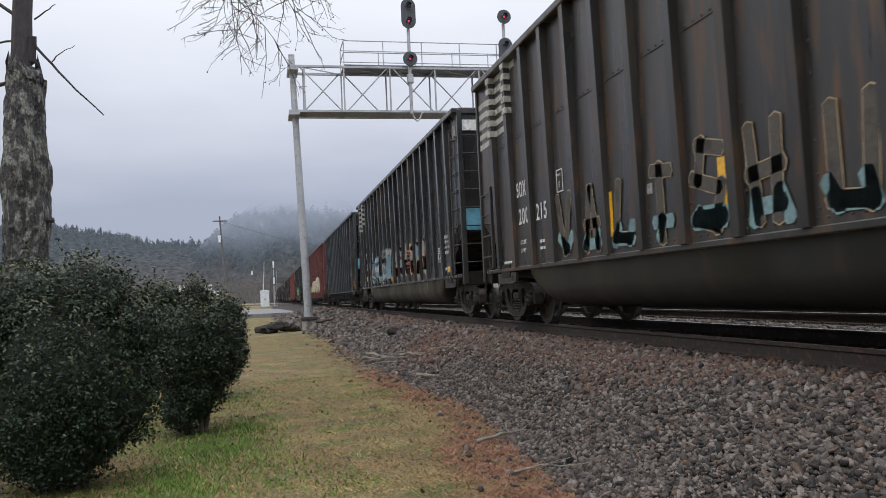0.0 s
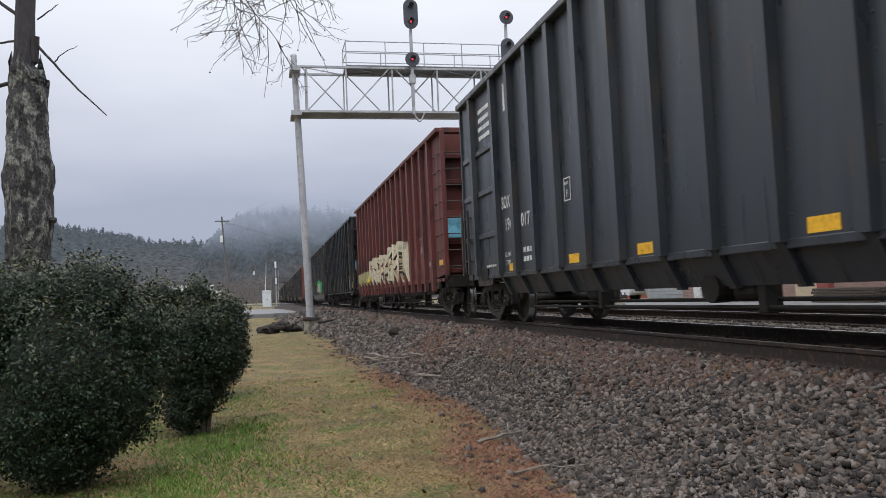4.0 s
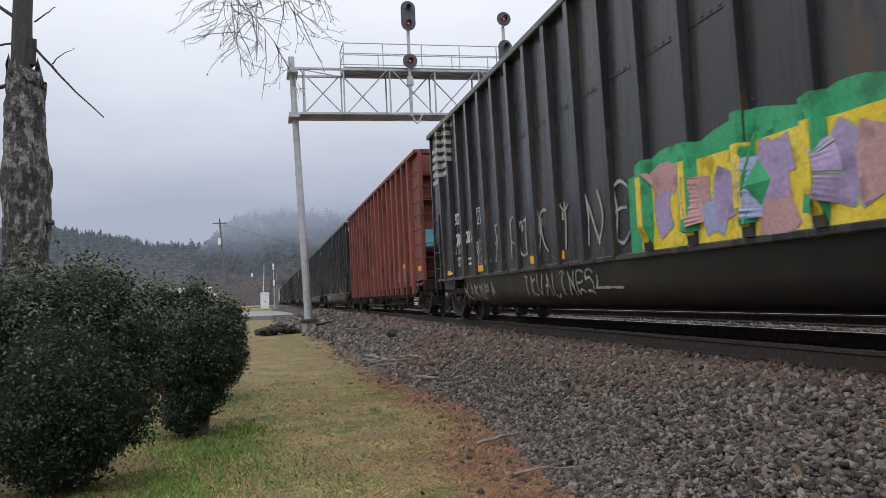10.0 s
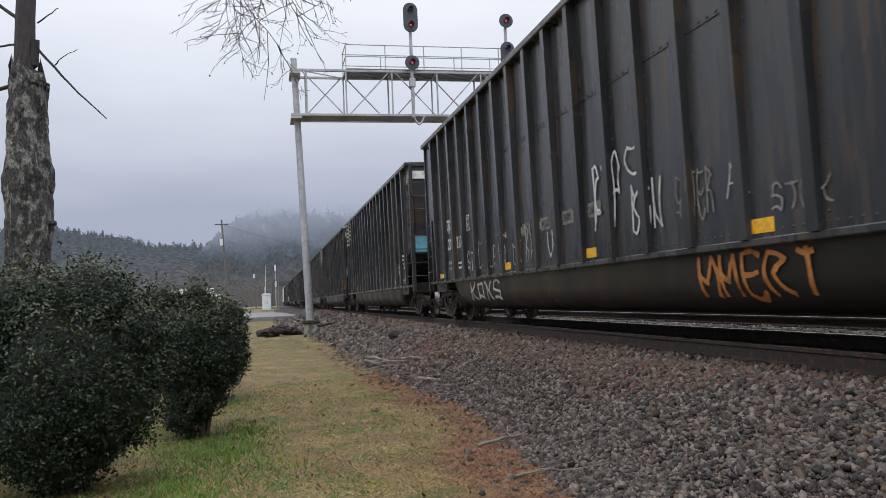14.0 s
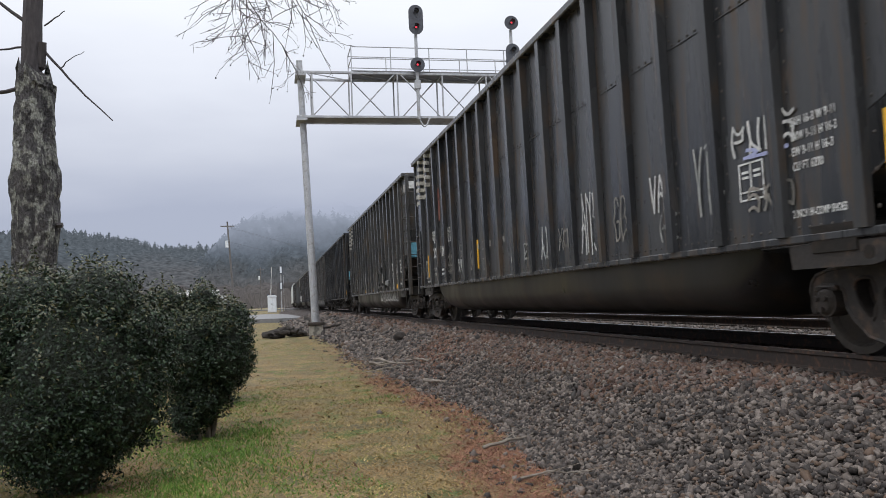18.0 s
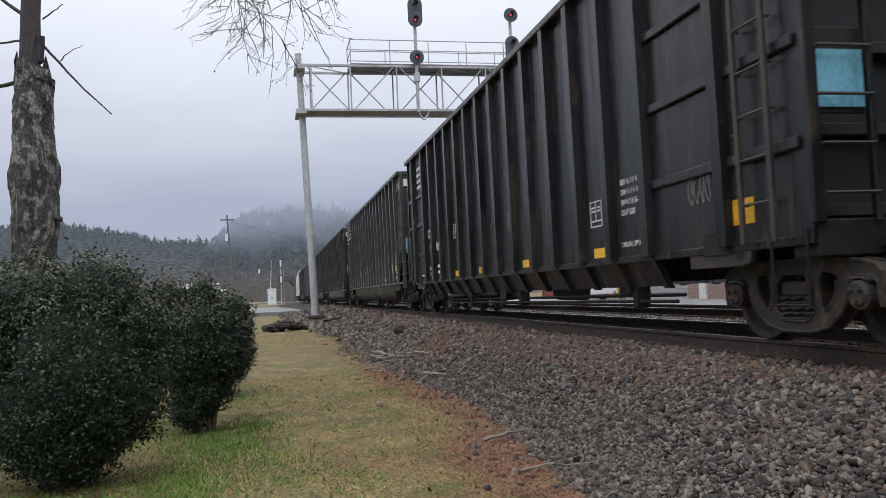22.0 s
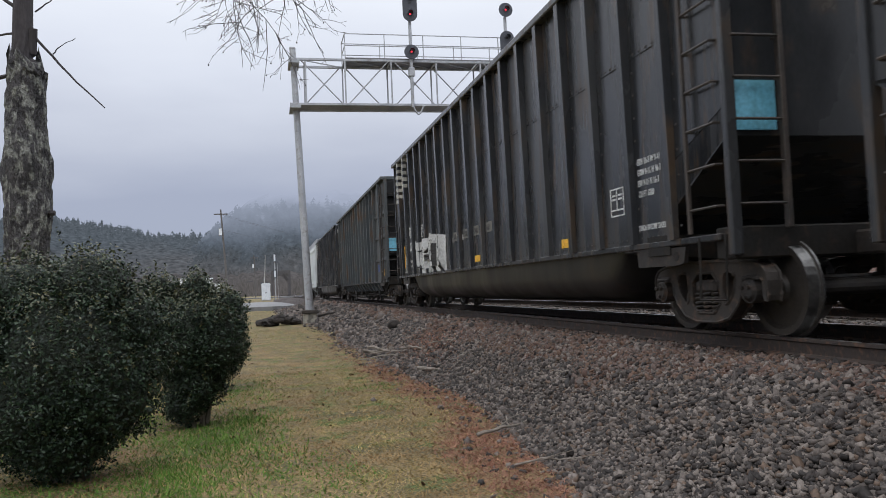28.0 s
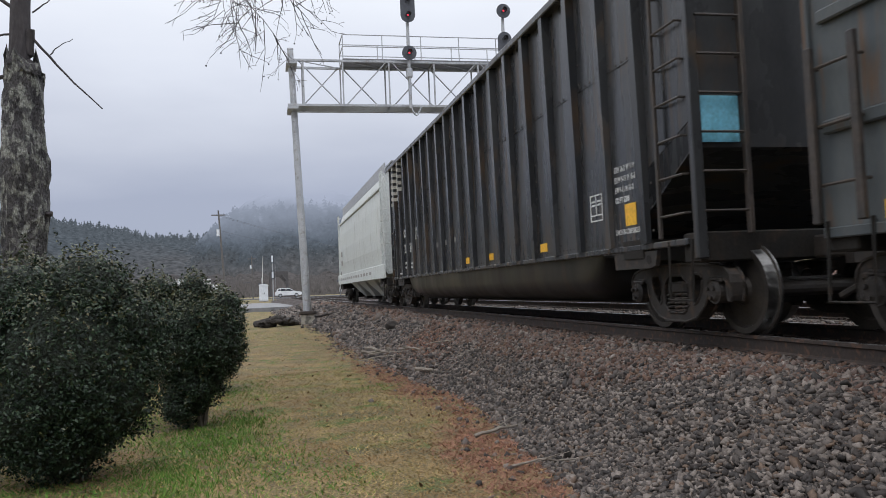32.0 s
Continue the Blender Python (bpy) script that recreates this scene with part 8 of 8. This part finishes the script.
def white_hopper(index):
    car = thing("covered_hopper", "pale grey covered grain hopper with curved sides at the train's end", "freight car", stand(index), "cars of the freight train")
    L = HALF - 0.75
    prof = [(1.30, 1.10), (1.44, 1.35), (1.53, 1.9), (1.55, 2.5), (1.52, 3.2), (1.45, 3.75), (1.30, 4.15), (0.9, 4.42), (0.0, 4.50)]
    full = prof + [(-x, z) for x, z in prof[-2::-1]]
    bm = bmesh.new()
    prism(bm, full, "y", -L, L)
    part("body", bm, M_WHITE_CAR, car, "pale grey curved body")
    for s in (-1, 1):
        bm = bmesh.new()
        box(bm, min(s * 1.50, s * 1.58), max(s * 1.50, s * 1.58), -HALF, HALF, 0.95, 1.38, 0.015)
        part("side_sill", bm, M_WHITE_CAR, car)
        bm = bmesh.new()
        box(bm, min(s * 1.45, s * 1.52), max(s * 1.45, s * 1.52), -L, L, 3.72, 3.80, 0.01)
        part("upper_rail", bm, M_WHITE_CAR, car)
        for k in range(2):
            bm = bmesh.new()
            box(bm, s * 0.75 - 0.32, s * 0.75 + 0.32, -L - 0.4, L + 0.4, 4.52, 4.56) if k == 0 else box(bm, s * 1.25 - 0.02, s * 1.25 + 0.02, -L, L, 4.18, 4.55)
            part("running_board" if k == 0 else "board_bracket", bm, M_GALV, car)
        for e in (-1, 1):
            bm = bmesh.new()
            prism(bm, [(s * 1.40, 1.1), (s * 1.52, 1.1), (s * 1.52, 4.1), (s * 1.40, 4.1)], "y", min(e * L, e * (L + 0.62)), max(e * L, e * (L + 0.62)))
            for v in bm.verts:
                if abs(v.co.y) > L + 0.3 and v.co.z > 2:
                    v.co.y = e * (L + 0.5)
            bm.free()
            for z in [1.3 + 0.35 * k for k in range(9)]:
                bm = bmesh.new()
                ring_tube(bm, [(s * 1.30, e * (L + 0.55), z), (s * 1.52, e * (L + 0.55), z), (s * 1.52, e * (L + 0.15), z), (s * 1.42, e * (L + 0.0), z)], [0.014] * 4, 6)
                part("ladder_rung", bm, M_WHITE_CAR, car)
            for y in (L + 0.55, L + 0.15):
                bm = bmesh.new()
                box(bm, s * 1.50 - 0.03, s * 1.50 + 0.03, e * y - 0.03, e * y + 0.03, 1.2, 4.2)
                part("ladder_stile", bm, M_WHITE_CAR, car)
    for e in (-1, 1):
        bm = bmesh.new()
        prism(bm, [(e * L, 1.9), (e * (L - 1.3), 0.98), (e * (L - 1.36), 0.98), (e * (L - 0.06), 1.95)], "x", -1.3, 1.3)
        part("slope_sheet", bm, M_WHITE_CAR, car)
    for y in (-4.2, -1.4, 1.4, 4.2):
        bm = bmesh.new()
        v = [(-1.25, y - 1.3, 1.1), (1.25, y - 1.3, 1.1), (1.25, y + 1.3, 1.1), (-1.25, y + 1.3, 1.1), (-0.45, y - 0.35, 0.36), (0.45, y - 0.35, 0.36), (0.45, y + 0.35, 0.36), (-0.45, y + 0.35, 0.36)]
        vs = [bm.verts.new(q) for q in v]
        for f in ((0, 1, 5, 4), (1, 2, 6, 5), (2, 3, 7, 6), (3, 0, 4, 7), (4, 5, 6, 7), (3, 2, 1, 0)):
            bm.faces.new([vs[k] for k in f])
        part("outlet_hopper", bm, M_WHITE_CAR, car)
        bm = bmesh.new()
        box(bm, -0.5, 0.5, y - 0.4, y + 0.4, 0.26, 0.38, 0.02)
        part("outlet_gate", bm, M_UNDER, car)
    for k, y in enumerate((-4.0, -1.3, 1.4, 4.1)):
        bm = bmesh.new()
        rod(bm, (0, y, 4.5), (0, y, 4.62), 0.35, 0.32, 16)
        part("roof_hatch", bm, M_WHITE_CAR, car)
    for i in range(14):
        plate(car, "stencil_bar", HALF - 0.7 - i * 0.85, 1.12, 0.35 + 0.1 * (i % 3), 0.10, M_FADED, x=-1.582)
    plate(car, "stencil_block", HALF - 1.6, 2.2, 0.6, 0.22, M_FADED, x=-1.552)
    plate(car, "stencil_block", HALF - 1.6, 1.8, 0.6, 0.22, M_FADED, x=-1.545)
    underframe(car)
    end_gear(car, M_WHITE_CAR)
    truck(car, 7.5, index)
    truck(car, -7.5, index)
    return car


CARS.append(white_hopper(17))


def travelled(t):
    """Metres gone by the train after t seconds; it gathers speed a little."""
    u = t / 32
    return 318.05 * u - 2.51 * u ** 2 + 6.83 * u ** 3


def motions():
    for i, car in enumerate(CARS):
        y = car.matrix_basis.translation.y
        settle(car, {"T": TUB_LONG, "H": HOP_LONG, "R": RED_LONG, "C": COVERED_LONG}[KINDS[i]])
        walk(car, [(t, pose(LINE, y - travelled(t), 0)) for t in [k * 1.0 for k in range(33)]])
    walk(SUV, [(t, pose(PLAN * (-0.55 + 4.55 * (max(t, 24.0) - 31.0)), PLAN * 141, PLAN * 0.02)) for t in (0.0, 12.0, 23.0, 24.0, 26.0, 28.0, 30.0, 31.0, 32.0)])
    for w, a, index in WHEELS:
        rows = []
        for k in range(0, 641):
            t = k / 20
            rows.append((t, pose(0, a, 0.457, math.degrees(travelled(t) / 0.457) % 360)))
        walk(w, rows)


# ---- beyond the tracks: yard, brick building, parked car; a car on the road ----
M_WALLBRICK = bpy.data.materials.new("coursed_brick_wall")
M_WALLBRICK.use_nodes = True
_n, _l = M_WALLBRICK.node_tree.nodes, M_WALLBRICK.node_tree.links
_co = _n.new("ShaderNodeTexCoord")
_mp = _n.new("ShaderNodeMapping")
_mp.inputs["Rotation"].default_value = (radians(90), 0, radians(90))
_l.new(_co.outputs["Object"], _mp.inputs[0])
_br = _n.new("ShaderNodeTexBrick")
_br.inputs["Scale"].default_value = 1.0
_br.inputs["Brick Width"].default_value, _br.inputs["Row Height"].default_value, _br.inputs["Mortar Size"].default_value = 0.215, 0.075, 0.006
_br.inputs["Color1"].default_value, _br.inputs["Color2"].default_value, _br.inputs["Mortar"].default_value = (0.24, 0.14, 0.115, 1), (0.31, 0.195, 0.16, 1), (0.33, 0.30, 0.27, 1)
_sw = _n.new("ShaderNodeSeparateXYZ")
_cb = _n.new("ShaderNodeCombineXYZ")
_l.new(_co.outputs["Object"], _sw.inputs[0])
_l.new(_sw.outputs[1], _cb.inputs[0])
_l.new(_sw.outputs[2], _cb.inputs[1])
_l.new(_cb.outputs[0], _br.inputs["Vector"])
_l.new(_br.outputs[0], _n["Principled BSDF"].inputs["Base Color"])
_n["Principled BSDF"].inputs["Roughness"].default_value = 0.9

bm = bmesh.new()
box(bm, 13.8, 19.95, -30, 75, -0.6, -0.31)
tagged(put("yard", bm_mesh("yard", bm, M_ASPHALT)), "pale asphalt yard beside the tracks", "pavement", kind="structure")


def brick_building():
    b = thing("brick_building", "single-storey brown brick building with narrow windows and a tan door", "building")
    X, y0, y1, z0, z1 = 20.0, 4.0, 36.0, -0.35, 4.6
    bm = bmesh.new()
    box(bm, X, X + 14, y0, y1, z0, z1)
    part("wall", bm, M_WALLBRICK, b)
    bm = bmesh.new()
    box(bm, X - 0.15, X + 14.15, y0 - 0.15, y1 + 0.15, z1, z1 + 0.25)
    part("roof", bm, M_CONC, b, "flat roof with pale coping")
    for y in (33.2, 32.3, 31.4):
        bm = bmesh.new()
        box(bm, X - 0.03, X + 0.05, y - 0.20, y + 0.20, 0.9, 2.6)
        w = part("window", bm, M_GLASS, b, "narrow dark window")
        bm = bmesh.new()
        box(bm, X - 0.08, X - 0.005, y - 0.26, y + 0.26, 0.80, 0.89)
        part("sill", bm, M_CONC, w)
    bm = bmesh.new()
    box(bm, X - 0.10, X + 0.0, 34.2, 34.8, z0, 3.4)
    part("pilaster", bm, M_WHITE, b, "white painted pilaster")
    bm = bmesh.new()
    box(bm, X - 0.05, X + 0.02, 25.9, 27.3, z0, 2.5)
    d = part("door", bm, M_TAN, b, "wide tan door")
    bm = bmesh.new()
    box(bm, X - 0.09, X - 0.05, 27.1, 27.2, 0.5, 0.7)
    part("handle", bm, M_STEEL_DARK, d)
    bm = bmesh.new()
    box(bm, X - 0.25, X, 25.2, 25.8, z0, 3.2)
    part("downpipe_casing", bm, M_RUSTY, b, "rust-coloured casing")
    for y, z, w in ((29.6, 0.55, 0.45), (28.8, 1.5, 0.4)):
        bm = bmesh.new()
        box(bm, X - 0.05, X - 0.004, y - w, y, z, z + 0.4)
        part("wall_sign", bm, M_WHITE, b, "small pale wall sign")
    return b


brick_building()


def siding_shed():
    s = thing("siding_shed", "low grey weatherboarded shed with dark windows", "shed")
    X, y0, y1 = 20.4, 36.4, 40.6
    bm = bmesh.new()
    box(bm, X, X + 6, y0, y1, -0.4, 2.9)
    part("wall", bm, M_POLEWOOD, s)
    for i in range(18):
        bm = bmesh.new()
        prism(bm, [(X - 0.035, -0.35 + 0.18 * i), (X, -0.35 + 0.18 * i), (X, -0.18 + 0.18 * i), (X - 0.01, -0.18 + 0.18 * i)], "y", y0, y1)
        part("clapboard", bm, M_SHEDBOARD, s)
    bm = bmesh.new()
    prism(bm, [(y0 - 0.3, 2.9), (y1 + 0.3, 2.9), (y1 + 0.3, 3.05), ((y0 + y1) / 2, 3.9), (y0 - 0.3, 3.05)], "x", X - 0.4, X + 6.3)
    part("roof", bm, M_STEEL_DARK, s, "dark roof")
    for y in (38.6, 39.3, 40.0):
        bm = bmesh.new()
        box(bm, X - 0.05, X - 0.036, y - 0.3, y + 0.3, 0.8, 1.9)
        part("window", bm, M_GLASS, s, "dark window")
    return s


M_SHEDBOARD = surf("grey_clapboard", (0.30, 0.31, 0.31), (0.38, 0.39, 0.39), 2, 0.8, 0.2, vary=0.1)
siding_shed()
bm = bmesh.new()
box(bm, 21.5, 27, 50, 62, -0.35, 2.6, 0.02)
for i in range(24):
    box(bm, 21.44, 21.5, 50.25 + 0.5 * i, 50.5 + 0.5 * i, -0.25, 2.5)
tagged(put("storage_container", bm_mesh("storage_container", bm, M_RUSTY)), "rusty red corrugated storage container in the yard", "container")
for i in range(5):
    bm = bmesh.new()
    box(bm, 19.0, 19.25, 21.6 + 0.05 * (i % 2), 24.8, -0.31 + 0.10 * i, -0.22 + 0.10 * i, 0.01)
    box(bm, 18.65, 18.9, 21.7, 24.7 - 0.06 * (i % 3), -0.31 + 0.10 * i, -0.22 + 0.10 * i, 0.01)
    tagged(put("stacked_timber", bm_mesh("stacked_timber", bm, M_TIE)), "dark weathered timbers stacked on the yard", "timber", "stacked timbers")
bm = bmesh.new()
rod(bm, (17.6, 38.8, -0.35), (17.6, 38.8, 0.95), 0.10, sides=12)
bmesh.ops.create_icosphere(bm, subdivisions=2, radius=0.10, matrix=Matrix.Translation((17.6, 38.8, 0.95)))
tagged(put("bollard", bm_mesh("bollard", bm, M_YELLOW)), "yellow steel bollard in the yard", "bollard")


def road_car(name, label, m, paint):
    """A compact sport-utility car, its length along x, nose at +x."""
    c = thing(name, label, "car", m)
    bm = bmesh.new()
    low = [(-2.22, 0.32), (2.15, 0.32), (2.27, 0.48), (2.25, 0.78), (2.05, 0.92), (1.15, 1.02), (-1.95, 1.06), (-2.28, 0.95), (-2.32, 0.55)]
    prism(bm, low, "y", -0.88, 0.88)
    bmesh.ops.bevel(bm, geom=bm.edges[:], offset=0.05, segments=2, affect="EDGES")
    part("body", bm, paint, c)
    bm = bmesh.new()
    cab = [(-2.05, 1.02), (1.10, 1.00), (0.30, 1.52), (-0.15, 1.60), (-1.55, 1.58), (-1.85, 1.48)]
    prism(bm, cab, "y", -0.78, 0.78)
    for v in bm.verts:
        if v.co.z > 1.3:
            v.co.y *= 0.84
    bmesh.ops.bevel(bm, geom=bm.edges[:], offset=0.03, segments=2, affect="EDGES")
    part("cabin", bm, paint, c)
    for s in (-1, 1):
        for pts in ([(-0.35, 1.07), (0.85, 1.05), (0.28, 1.44), (-0.35, 1.50)], [(-1.35, 1.09), (-0.45, 1.07), (-0.45, 1.50), (-1.30, 1.48)], [(-1.85, 1.12), (-1.45, 1.10), (-1.40, 1.46), (-1.66, 1.42)]):
            bm = bmesh.new()
            prism(bm, pts, "y", s * 0.775, s * 0.800)
            for v in bm.verts:
                v.co.y -= s * 0.25 * max(0, v.co.z - 1.07) * 0.8
            part("side_window", bm, M_GLASS, c, "dark tinted window")
    bm = bmesh.new()
    prism(bm, [(1.02, 1.05), (1.06, 1.05), (0.36, 1.50), (0.32, 1.50)], "y", -0.66, 0.66)
    part("windscreen", bm, M_GLASS, c, "dark windscreen")
    for x in (-1.38, 1.36):
        for s in (-1, 1):
            bm = bmesh.new()
            rod(bm, (x, s * 0.68, 0.34), (x, s * 0.90, 0.34), 0.34, sides=24)
            w = part("wheel", bm, M_RUBBER, c, "black tyre")
            bm = bmesh.new()
            rod(bm, (x, s * 0.88, 0.34), (x, s * 0.915, 0.34), 0.22, 0.20, 16)
            part("rim", bm, M_GALV, w, "silver rim")
    for s in (-1, 1):
        bm = bmesh.new()
        box(bm, 2.10, 2.24, s * 0.70 - 0.14, s * 0.70 + 0.14, 0.74, 0.86, 0.02)
        part("headlight", bm, M_CABINET, c, "clear headlight")
        bm = bmesh.new()
        box(bm, -2.34, -2.24, s * 0.72 - 0.10, s * 0.72 + 0.10, 0.78, 0.96, 0.02)
        part("tail_light", bm, M_RUSTY, c, "red tail light")
    return c


road_car("parked_car", "white van-like car parked in the yard", pose(19.4, 43.6, -0.31, 0, 0, -62), M_CARWHITE)
SUV = road_car("white_suv", "pearl white sport-utility car driving over the crossing road", pose(-40, 141, 0.02), M_CARWHITE)


def white_truck():
    t = thing("box_truck", "white box truck parked beyond the lawn", "truck", pose(-8.2, 100, -0.3, 0, 0, 25))
    bm = bmesh.new()
    box(bm, -3.4, 1.6, -1.15, 1.15, 0.9, 3.1, 0.04)
    part("cargo_box", bm, M_CARWHITE, t)
    bm = bmesh.new()
    prism(bm, [(1.7, 0.5), (3.3, 0.5), (3.3, 1.3), (2.7, 2.35), (1.7, 2.4)], "y", -1.0, 1.0)
    part("cab", bm, M_CARWHITE, t)
    bm = bmesh.new()
    prism(bm, [(3.28, 1.42), (3.32, 1.42), (2.78, 2.26), (2.74, 2.26)], "y", -0.85, 0.85)
    part("windscreen", bm, M_GLASS, t)
    bm = bmesh.new()
    box(bm, -3.3, 3.2, -0.5, 0.5, 0.45, 0.9)
    part("chassis", bm, M_UNDER, t)
    for x in (-2.2, 2.5):
        for s in (-1, 1):
            bm = bmesh.new()
            rod(bm, (x, s * 0.75, 0.42), (x, s * 1.05, 0.42), 0.42, sides=20)
            part("wheel", bm, M_RUBBER, t, "black tyre")


white_truck()

# the ground plan and all that stands on it, brought to metres
for ob in list(scene.objects):
    if ob.parent is None and ob not in CARS and ob not in (cam, sun):
        ob.matrix_basis = Matrix.Scale(PLAN, 4) @ ob.matrix_basis

motions()
